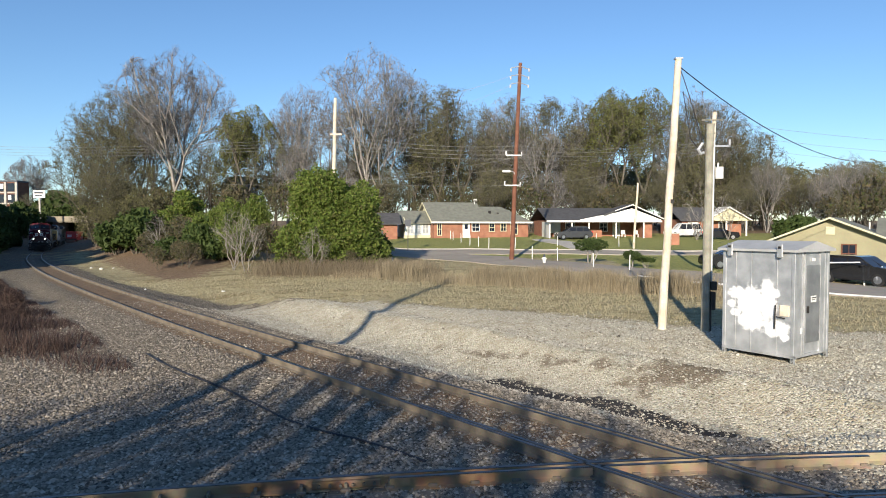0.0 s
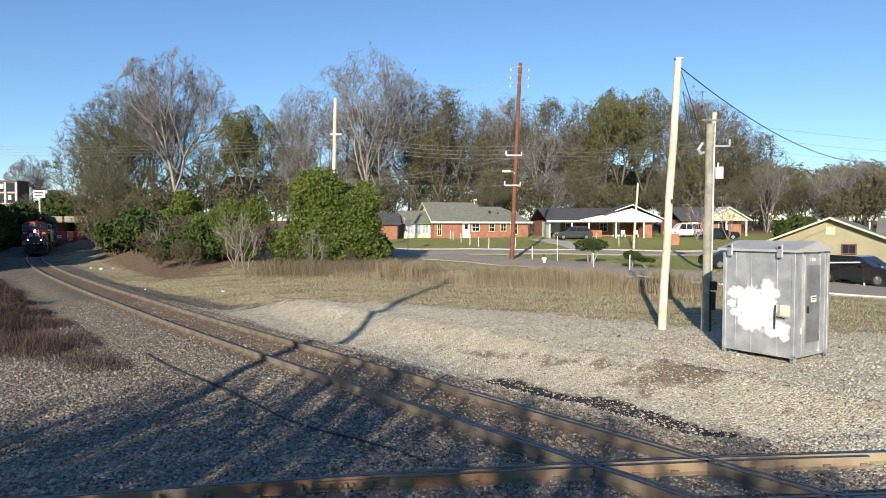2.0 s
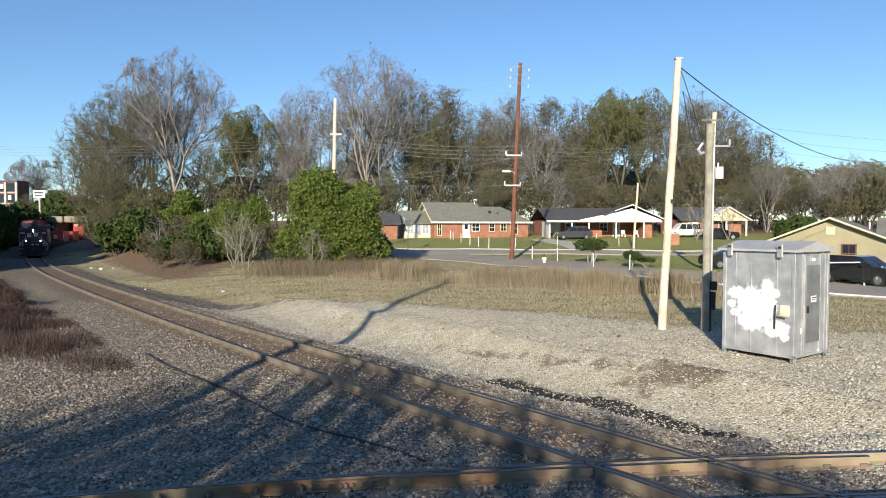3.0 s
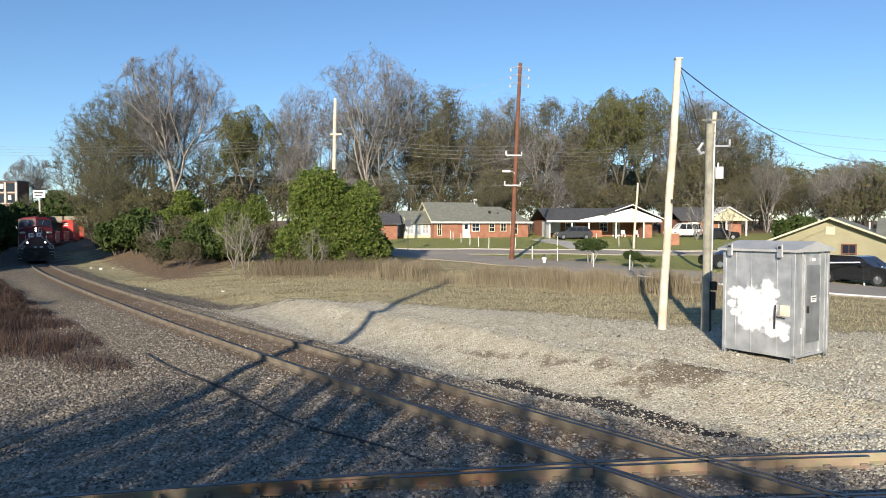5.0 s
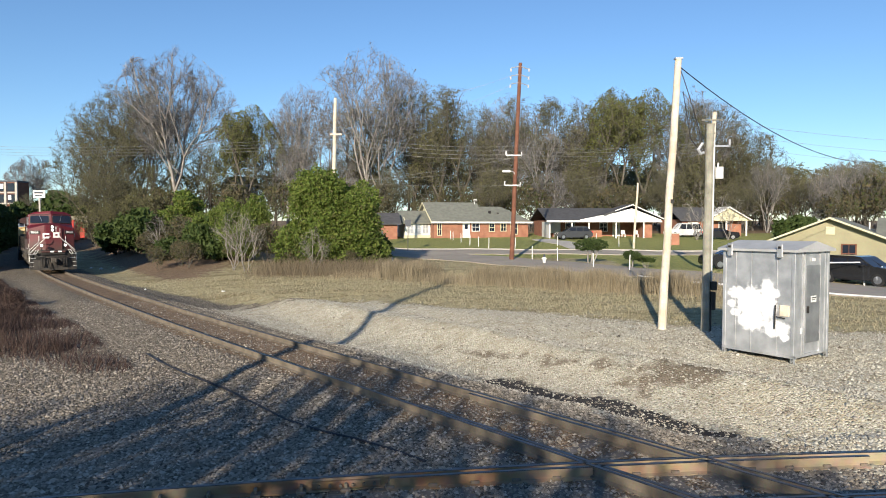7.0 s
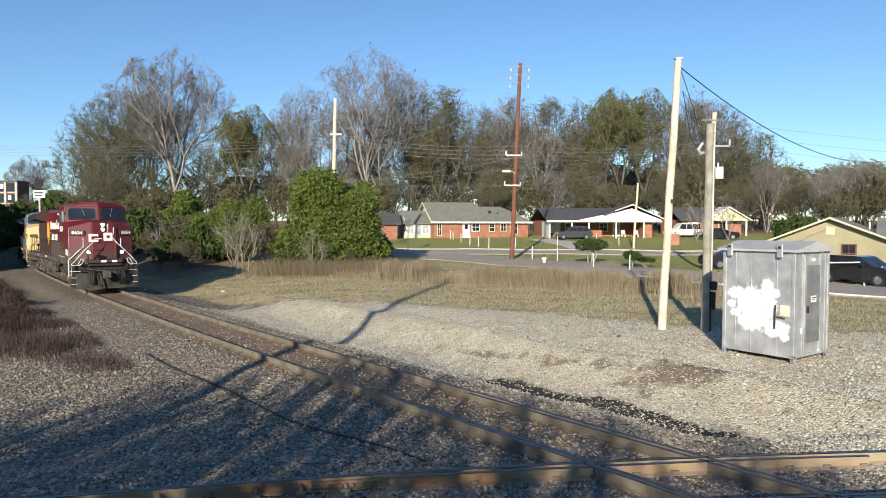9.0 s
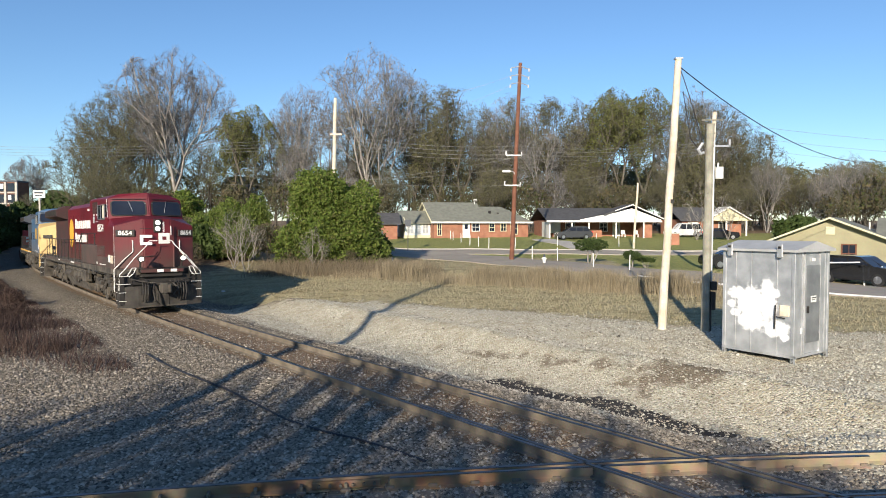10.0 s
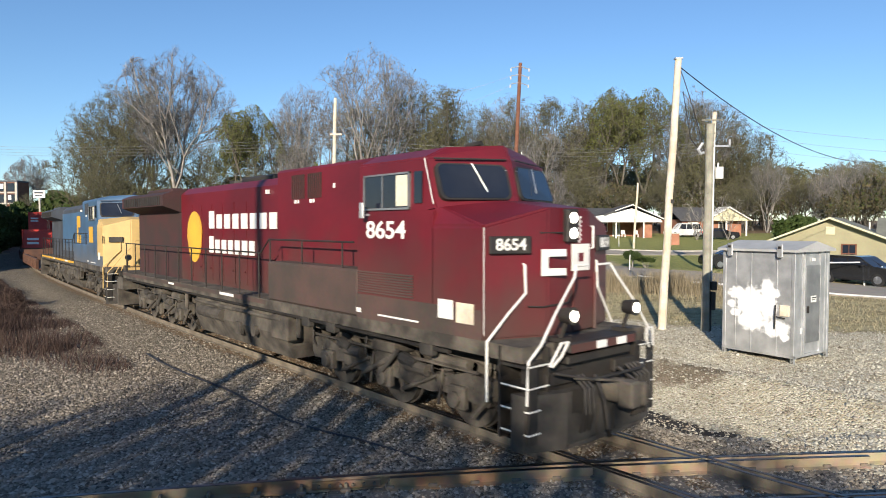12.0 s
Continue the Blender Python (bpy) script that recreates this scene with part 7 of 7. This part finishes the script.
def stand(ob, x, y, scale, turn, squash=1.0):
    return copy_thing(ob, Matrix.Translation((x, y, ground_at(x, y) - 0.1)) @ pose(0, 0, 0, 0, 0, turn) @ Matrix.Diagonal((scale, scale, scale * squash, 1)))


WOOD = "trees of the wood"
bare_a = set_down(tree("bare_tree", "tall bare grey tree with a rounded crown of fine twigs", 20, 1.0, 11, BARK_PALE, TWIG_GREY, None, 9000, 0, levels=4, wide=0.40), 30, 150)
bare_b = set_down(tree("bare_tree", "many-stemmed bare tree with pale forking trunks", 20, 1.0, 23, BARK_PALE, TWIG_GREY, BUDS, 6000, 1500, 0.14, stems=4, lean=0.16, wide=0.36), 22, 148)
bud_a = set_down(tree("budding_tree", "tall tree hazed with olive-brown spring buds", 20, 0.9, 31, BARK, TWIG, BUDS, 4500, 11000, 0.17, wide=0.40), 10, 150)
bud_b = set_down(tree("budding_tree", "tall tree hazed with olive-green spring buds", 20, 0.9, 47, BARK, TWIG, BUDS_GREEN, 3500, 9500, 0.19, wide=0.32), -4, 150)
bud_c = set_down(tree("budding_tree", "bushy budding tree with brown twigs", 20, 1.0, 59, BARK, TWIG, BUDS, 5000, 13000, 0.14, stems=3, lean=0.14, wide=0.42), -20, 150)
bare_c = set_down(tree("bare_tree", "slender bare tree with pale limbs", 20, 0.85, 67, BARK_PALE, TWIG_GREY, BUDS, 4500, 1000, 0.14, wide=0.28), -32, 148)

KINDS = [bare_a, bare_b, bud_a, bud_b, bud_c, bare_c]
rows = [
    # kind, x, y, scale, turn
    (0, -46.9, 112, 1.6, 30), (4, -60.2, 112, 1.0, 190), (4, -57.4, 114, 1.34, 120), (4, -54.5, 119, 1.46, 40), (4, -52, 102, 0.6, 10), (4, -53.5, 103, 0.72, 80), (2, -48, 104, 0.62, 250), (4, -43, 118, 0.85, 33),
    (3, -33.6, 112, 1.1, 15), (3, -37, 114, 1.02, 95), (2, -30, 116, 1.02, 160), (5, -24, 112, 1.3, 210), (5, -27.5, 115, 1.16, 20), (5, -20.5, 112, 1.15, 310),
    (1, -11.5, 106, 1.54, 140), (2, -17, 124, 1.25, 20), (4, -5.5, 116, 1.34, 60), (2, -0.9, 110, 1.29, 200), (2, 3.6, 112, 1.18, 100), (4, 1, 120, 1.15, 10),
    (5, 8.6, 112, 1.08, 40), (1, 11.5, 114, 1.2, 190), (2, 16, 112, 1.22, 260), (2, 20, 114, 1.2, 30), (5, 22.5, 112, 1.06, 300), (1, 24, 116, 1.02, 80),
    (3, 27, 112, 1.22, 80), (3, 31, 113, 1.27, 200), (3, 35.5, 114, 1.26, 330), (2, 39, 113, 1.2, 20), (1, 43, 112, 1.24, 240), (2, 46.5, 113, 1.18, 110), (4, 50, 114, 1.04, 10), (2, 53.4, 112, 0.9, 210),
    (4, 56.5, 114, 0.7, 330), (4, 60, 112, 0.58, 280), (1, 63.5, 110, 0.5, 50), (1, 69, 110, 0.68, 90), (4, 73.5, 114, 0.58, 140), (1, 76.5, 110, 0.56, 20), (4, 80, 114, 0.56, 200),
    (4, 86, 116, 0.55, 100), (3, 14, 126, 1.05, 80), (2, 30, 126, 1.05, 220), (2, 7, 126, 1.0, 10), (5, 16, 106, 0.9, 270),
    (1, 52, 104, 0.6, 150), (5, 60, 102, 0.55, 10), (4, 48, 104, 0.5, 70), (4, 36, 106, 0.55, 45), (4, -9, 104, 0.55, 200), (4, 22, 106, 0.55, 330), (4, 8, 106, 0.55, 120),
]
for k, x, y, s, t in rows:
    stand(KINDS[k], x, y, s, t)
# distant skyline
for x, y, s, k in ((-138, 218, 1.2, 0), (-128, 200, 0.55, 4), (-119, 196, 0.6, 4), (-112, 190, 0.5, 4)):
    stand(KINDS[k], x, y, s, x)

# bare trees behind the camera shade the foreground
shade = set_down(tree("bare_tree", "leafless grey tree behind the viewpoint", 10, 0.9, 83, BARK, TWIG, None, 1900, 0, levels=4, wide=0.44, twig_len=1.0, stout=3.6, group="bare trees beside the crossing"), -15.2, -8.2, 0.74, 0)
for x, y, s, t in ((-11, -9.3, 1.16, 100), (-6.6, -8.8, 1.26, 200), (-19, -6.8, 0.72, 300), (-3.4, -9.6, 1.1, 40), (0.2, -10.5, 1.0, 150), (-8.8, -8.4, 1.05, 20), (-13, -7.6, 0.85, 70), (2.6, -11.0, 0.9, 260)):
    stand(shade, x, y, s, t)

# thicket that closes the wood below the crowns
thicket = set_down(tree("thicket", "brown leafless thicket at the foot of the wood", 8, 0.95, 113, BARK, TWIG, BUDS, 800, 2200, 0.5, stems=4, levels=3, sides=3, twig_len=2.4, lean=0.2, group="thickets in the wood", wide=0.6), -66, 134, 1.2, 0)
rng = random.Random(31)
for i in range(40):
    stand(thicket, -58 + i * 4.1 + rng.uniform(-1.5, 1.5), 124 + rng.uniform(0, 14), rng.uniform(0.9, 1.35), rng.uniform(0, 360), rng.uniform(0.9, 1.2))

for i in range(12):
    stand(thicket, -54.5 + i * 1.0, 99 + rng.uniform(0, 5), rng.uniform(0.5, 0.75), rng.uniform(0, 360), rng.uniform(0.9, 1.2))

for i in range(24):
    stand(thicket, 34 + i * 3.2 + rng.uniform(-1, 1), 140 + rng.uniform(0, 10), rng.uniform(1.5, 1.9), rng.uniform(0, 360), rng.uniform(0.7, 0.9))

# ---- evergreen bushes and scrub along the bank ----
big = evergreen("evergreen_bush", "large dense glossy green evergreen bush", lobes_in(4.3, 3.6, 4.1, 30, 3) + [(-2.6, -1.2, 1.5, 1.7, 1.6), (2.4, -1.0, 1.6, 1.8, 1.7), (0, -1.6, 1.8, 1.9, 1.9)], 105000, 0.145, LEAF, 5)
set_down(big, -8.3, 49.5, 1.0, 0)
mid = evergreen("evergreen_bush", "rounded dark green evergreen shrub", lobes_in(2.3, 2.0, 2.5, 14, 9), 13000, 0.2, LEAF, 8)
set_down(mid, -30, 76, 1.25, 0)
front = evergreen("evergreen_bush", "upright dark green evergreen shrub in the scrub", lobes_in(2.6, 2.2, 3.1, 20, 13), 42000, 0.125, LEAF, 14)
set_down(front, -17.0, 55, 1.0, 0)
dark = evergreen("evergreen_bush", "dark green evergreen shrub on the bank", lobes_in(2.0, 2.0, 1.9, 12, 19), 4300, 0.32, LEAF_DARK, 28)
set_down(dark, -21.5, 58, 1.1, 0)
scrub = tree("scrub_bush", "leafless tangled brown scrub with dry leaves", 3.4, 0.9, 91, BARK, TWIG, SCRUB, 850, 1200, 0.95, stems=5, levels=3, sides=3, twig_len=3.2, lean=0.22, up=0.5, group="scrub on the bank", wide=0.5)
set_down(scrub, -14.5, 53, 1.0, 0)
for ob, x, y, s, t in ((front, -20.3, 58, 0.86, 60), (front, -23.2, 64, 0.7, 200), (dark, -24.5, 62, 0.8, 40), (dark, -33, 70, 1.3, 10), (dark, -37, 74, 1.1, 90), (mid, -30, 74, 0.9, 100), (dark, -19.0, 56, 0.7, 140),
                       (dark, -5.2, 50.5, 0.7, 300), (dark, 39, 72, 0.95, 20), (dark, 41.5, 73, 0.9, 120)):
    stand(ob, x, y, s, t)
rng = random.Random(5)
for i in range(46):
    s = -38 - i * 1.75
    p = on_track(s, rng.uniform(8.5, 17) + 0.05 * i)
    if p.x < -11.5:
        stand(scrub, p.x, p.y, rng.uniform(0.45, 0.95), rng.uniform(0, 360), rng.uniform(0.8, 1.3))
for x, y, s in ((-11.2, 47.2, 0.5), (-9.0, 46.3, 0.45), (-6.6, 46.6, 0.5), (-5.0, 47.5, 0.4)):
    stand(scrub, x, y, s, x * 50)
for i in range(7):
    stand(scrub, -13 + i * 1.1, 58 + rng.uniform(-3, 8), rng.uniform(0.5, 0.9), rng.uniform(0, 360))
for i in range(26):
    p = on_track(-64 - i * 6.2, -rng.uniform(7, 12))
    stand(dark, p.x, p.y, rng.uniform(1.2, 2.2), rng.uniform(0, 360), 1.1)
for i in range(34):
    p = on_track(-60 - i * 2.6, -rng.uniform(5.2, 8))
    stand(dark, p.x, p.y, rng.uniform(0.6, 1.1), rng.uniform(0, 360), 1.15)
for i in range(26):
    p = on_track(-48 - i * 2.6, rng.uniform(7, 11) + 0.06 * i)
    if p.x < -13:
        stand(dark if i % 6 == 3 else scrub, p.x, p.y, rng.uniform(0.4, 0.7), rng.uniform(0, 360))
# evergreens added just out of view, to shade the bushes left of the line
for i in range(7):
    p = on_track(-84 - i * 6, -13.5)
    stand(mid, p.x, p.y, rng.uniform(1.5, 1.7), rng.uniform(0, 360))
# more evergreens added at the edge of view, to shade the bridge
for i in range(7):
    p = on_track(-122 - i * 10, -16)
    stand(mid, p.x, p.y, rng.uniform(1.2, 1.4), rng.uniform(0, 360))
for x, y in ((-115, 196), (-120, 204), (-109, 190), (-125, 214)):
    stand(dark, x, y, 3.7, x)
for i in range(12):
    p = on_track(-80 - i * 9, -rng.uniform(14, 20))
    stand(bud_c, p.x, p.y, rng.uniform(0.3, 0.42), rng.uniform(0, 360))
for i in range(30):
    stand(scrub, -50 + i * 4.6 + rng.uniform(-1, 1), 100 + rng.uniform(0, 14), rng.uniform(1.3, 2.4), rng.uniform(0, 360), 1.2)
small = set_down(tree("sapling", "thin pale bare sapling in the scrub", 5.5, 0.8, 71, BARK_PALE, TWIG, None, 380, 0, levels=3, twig_len=1.4, stems=3, lean=0.2, group="saplings on the bank"), -15.0, 49, 0.9, 0)
for x, y, s in ((-16, 49.5, 1.0), (-9.0, 45.4, 0.7), (-27, 62, 0.9), (33, 84, 1.2), (36.5, 83, 1.3)):
    stand(small, x, y, s, x * 40)

# dense tall evergreens added out of view on the near side, to shade the far stretch of the line
for i in range(10):
    p = on_track(-66 - i * 11, -rng.uniform(23, 30))
    stand(dark, p.x, p.y, rng.uniform(3.4, 4.2), rng.uniform(0, 360))

# clipped lawn trees
topiary = evergreen("lawn_tree", "small round-topped evergreen lawn tree", [(-0.6, 0, 1.55, 0.75, 0.42), (0.55, 0, 1.6, 0.8, 0.42), (0, 0.2, 1.75, 0.7, 0.4), (0, -0.3, 1.5, 0.7, 0.35)], 5000, 0.09, LEAF_DARK, 77, BARK_PALE, "lawn trees")
set_down(topiary, 12.1, 53.0, 1.0, 0)
stand(topiary, 14.4, 49.2, 0.75, 70, 0.9)
stand(topiary, 15.6, 49.6, 0.5, 160, 0.9)


# ---- grasses, weeds and stones ----
def blades(x, y, height, width, rng, lean=0.25):
    n = len(x)
    p = np.stack([x, y, ground(x, y) - 0.03], 1)
    d = unit(np.stack([rng.normal(size=n) * lean, rng.normal(size=n) * lean, np.ones(n)], 1))
    return slivers(p, d, height, width, rng)


def scatter(n, x0, x1, y0, y1, rng):
    return rng.uniform(x0, x1, n), rng.uniform(y0, y1, n)


def stuff(ob, label, category):
    return tagged(ob, label, category, kind="stuff")


def reed_belt():
    rng = np.random.default_rng(3)
    tri = []
    for n, hmin, hmax, wid, clump in ((17000, 0.15, 0.6, 0.012, False), (15000, 0.7, 1.35, 0.013, True)):
        t = rng.random(n)
        if clump:
            cs = rng.choice(np.concatenate([rng.uniform(0.05, 0.3, 6), rng.uniform(0.45, 1.0, 26)]), n)
            t = cs + rng.normal(size=n) * 0.008
        x = -7.0 + t * 20.0 + rng.normal(size=n) * 0.3
        y = 43.5 - t * 12.5 - 2.2 * np.sin(t * 3.1) * 0 + rng.normal(size=n) * (0.5 if clump else 1.3)
        tri.append(blades(x, y, rng.uniform(hmin, hmax, n), rng.uniform(0.5, 1.3, n) * wid, rng, 0.16))
    stuff(tri_part("reed_bed", np.concatenate(tri), REED), "tall dry straw-coloured reeds along the verge", "reeds")


def brown_weeds():
    rng = np.random.default_rng(4)
    t = rng.random(16000)
    x = -13 + t * 12 + rng.normal(size=len(t)) * 0.6
    y = 47.0 - t * 3.2 + rng.normal(size=len(t)) * 1.4
    tri = blades(x, y, rng.uniform(0.3, 1.3, len(t)), rng.uniform(0.006, 0.018, len(t)), rng, 0.3)
    stuff(tri_part("weed_bed", tri, REED_BROWN), "brown dead weeds at the foot of the bushes", "weeds")


def dark_weeds():
    rng = np.random.default_rng(6)
    n = 60000
    s, side = rng.uniform(-52, -9, n), rng.uniform(0, 1, n)
    near = np.interp(s, [-52, -30, -20, -14, -9], [3.5, 3.2, 3.0, 3.2, 3.8])
    d = near + side ** 1.3 * 6
    base = np.stack([np.interp(s, S_ALL, T_X), np.interp(s, S_ALL, T_Y)], 1)
    h = np.radians(np.interp(s, S_NODES, HEADING))
    x, y = base[:, 0] - d * np.cos(h), base[:, 1] - d * np.sin(h)
    lump = 0.5 + 0.5 * np.sin(x * 1.1) * np.sin(y * 0.9 + 1)
    keep = (rng.random(n) < 0.35 + 0.65 * lump) & (y + 0.566 * x > 11.2 + rng.normal(size=n) * 0.5)
    x, y, d, near, lump = x[keep], y[keep], d[keep], near[keep], lump[keep]
    m = len(x)
    hh = rng.uniform(0.25, 0.9, m) * (0.35 + 0.9 * lump) * np.clip((d - near) / 1.5 + 0.3, 0.3, 1)
    stuff(tri_part("dark_weed_bed", blades(x, y, hh, rng.uniform(0.006, 0.016, m), rng, 0.5), WEED_RED), "dark reddish-brown dead weeds beside the ballast", "weeds")


def dry_grass():
    rng = np.random.default_rng(8)
    x, y = scatter(170000, -24, 30, 15, 46, rng)
    z = zones(x, y)
    keep = (z["gravel"] + z["pale"] < rng.uniform(0.1, 0.9, len(x))) & (from_track(x, y)[0] > 2.2) & (np.abs(x - np.interp(-y, [-54, -43, -31.5, -19.5], [7, 15, 22.5, 30])) > 4.2)
    x, y = x[keep], y[keep]
    n = len(x)
    stuff(tri_part("grass", blades(x, y, rng.uniform(0.04, 0.22, n), rng.uniform(0.006, 0.016, n), rng, 0.7), GRASS_DRY), "short dry winter grass", "grass")


def stones(name, n, region, size, mat, label, seed, want):
    rng = np.random.default_rng(seed)
    x, y = region(n, rng)
    w = want(x, y)
    keep = rng.random(len(x)) < w
    x, y = x[keep], y[keep]
    n = len(x)
    s = rng.uniform(0.55, 1.2, n) ** 2 * size * (1 + 0.7 * (rng.random(n) > 0.985))
    c = np.stack([x, y, ground(x, y) + s * 0.18], 1)
    oct_ = np.array([[1, 0, 0], [0, 1, 0], [-1, 0, 0], [0, -1, 0], [0, 0, 1.0], [0, 0, -1.0]])
    v = oct_[None] * rng.uniform(0.55, 1.1, (n, 6, 1))
    v += rng.normal(size=(n, 6, 3)) * 0.14
    a = rng.uniform(0, 6.283, n)
    rot = np.stack([np.stack([np.cos(a), -np.sin(a), 0 * a], 1), np.stack([np.sin(a), np.cos(a), 0 * a], 1), np.stack([0 * a, 0 * a, 0.7 + 0 * a], 1)], 1)
    v = np.einsum("nij,nkj->nki", rot, v) * s[:, None, None] + c[:, None]
    f = np.array([[0, 1, 4], [1, 2, 4], [2, 3, 4], [3, 0, 4]])
    v = v[:, :5]
    faces = (np.arange(n) * 5)[:, None, None] + f[None]
    stuff(indexed_part(name, v.reshape(-1, 3), faces.reshape(-1, 3), mat), label, "gravel")


def fan(y0, y1, power=1.0):
    """Points over the ground before the camera, thicker close by."""
    def pick(n, rng):
        t = rng.random(n)
        y = y0 * (y1 / y0) ** (t ** power)
        x = rng.uniform(-0.74, 0.74, n) * y
        return x, y
    return pick


def on_ballast(x, y):
    d, s = from_track(x, y)
    e = from_branch(x, y)
    z = zones(x, y)
    on_rail = (np.abs(np.abs(d) - 0.753) < 0.1) | (np.abs(np.abs(e) - 0.753) < 0.1)
    return np.clip(z["gravel"] * (1 - 0.85 * z["pale"]), 0, 1) * (~on_rail) * np.where(np.abs(d) < 1.25, 0.4, 1.0)


def on_pale(x, y):
    d, s = from_track(x, y)
    z = zones(x, y)
    return np.clip(z["pale"] * (d > 1.9), 0, 1) * (1 - 0.8 * np.clip(z["mud"] * 1.3, 0, 1)) * (1 - 0.8 * z["soil"])


weed = tree("weed_clump", "dark reddish dead weed clump beside the ballast", 1.5, 1.0, 97, WEED_BARK, WEED_RED, WEED_RED, 600, 700, 1.1, stems=5, levels=3, sides=3, twig_len=5.0, lean=0.25, up=0.4, group="dead weeds by the track", wide=0.6)
rng = random.Random(12)
first = True
for i in range(60):
    s = rng.uniform(-50, -10)
    p = on_track(s, -float(np.interp(s, [-50, -30, -20, -13], [4.1, 4.0, 4.1, 4.6])) - rng.random() ** 1.3 * 5)
    if p.y + 0.566 * p.x < 11.5:
        continue
    if first:
        set_down(weed, p.x, p.y, 0.8, 0)
        first = False
    else:
        stand(weed, p.x, p.y, rng.uniform(0.35, 0.8), rng.uniform(0, 360))
reed_belt()
brown_weeds()
dark_weeds()
dry_grass()
stones("ballast", 190000, fan(6.8, 30), 0.034, STONE, "loose grey-brown crushed ballast stones", 21, on_ballast)
stones("pale_gravel", 120000, fan(8.5, 30), 0.033, STONE_PALE, "loose pale limestone rubble", 22, on_pale)

# ---- what moves ----
def place_along(t):
    """How far the leading coupler face has come along the main track at t seconds."""
    return 10.35 * (t - 12) + 0.0384 * (t - 12) ** 2 - 0.04


def unit_pose(s, front, rear):
    a, b = on_track(s - front), on_track(s - rear)
    u = (a - b).normalized()
    left = Vector((-u.y, u.x, 0)).normalized()
    up = u.cross(left)
    m = Matrix((u, left, up)).transposed().to_4x4()
    m.translation = a + u * front
    return m


def motions():
    times = [i * 0.5 for i in range(25)]
    poses = {}
    for unit, back, front, rear in UNITS:
        rows = [(t, unit_pose(place_along(t) - back, front, rear)) for t in times]
        walk(unit, rows)
        poses[unit] = back
    for load, back, z in LOADS:
        walk(load, [(t, unit_pose(place_along(t) - back, 1.9, 19.1) @ Matrix.Translation((-4.4, 0, z))) for t in times])
    # bogies swing with the curve, wheels roll
    for truck, unit, x in TRUCKS:
        row = next(u for u in UNITS if u[0] is unit)
        swing = []
        for t in times:
            s = place_along(t) - row[1]
            way = on_track(s + x + 1) - on_track(s + x - 1)
            local = unit_pose(s, row[2], row[3]).to_3x3().inverted() @ way
            swing.append((t, pose(x, 0, 0, 0, 0, math.degrees(math.atan2(local.y, local.x)))))
        walk(truck, swing)
    rolling = [i / 15 for i in range(181)]
    for wheel, x, radius in SPIN:
        if wheel.parent.parent in (loco, loco2):
            walk(wheel, [(t, pose(x, 0, radius) @ Matrix.Rotation(place_along(t) / radius, 4, "Y")) for t in rolling])


motions()
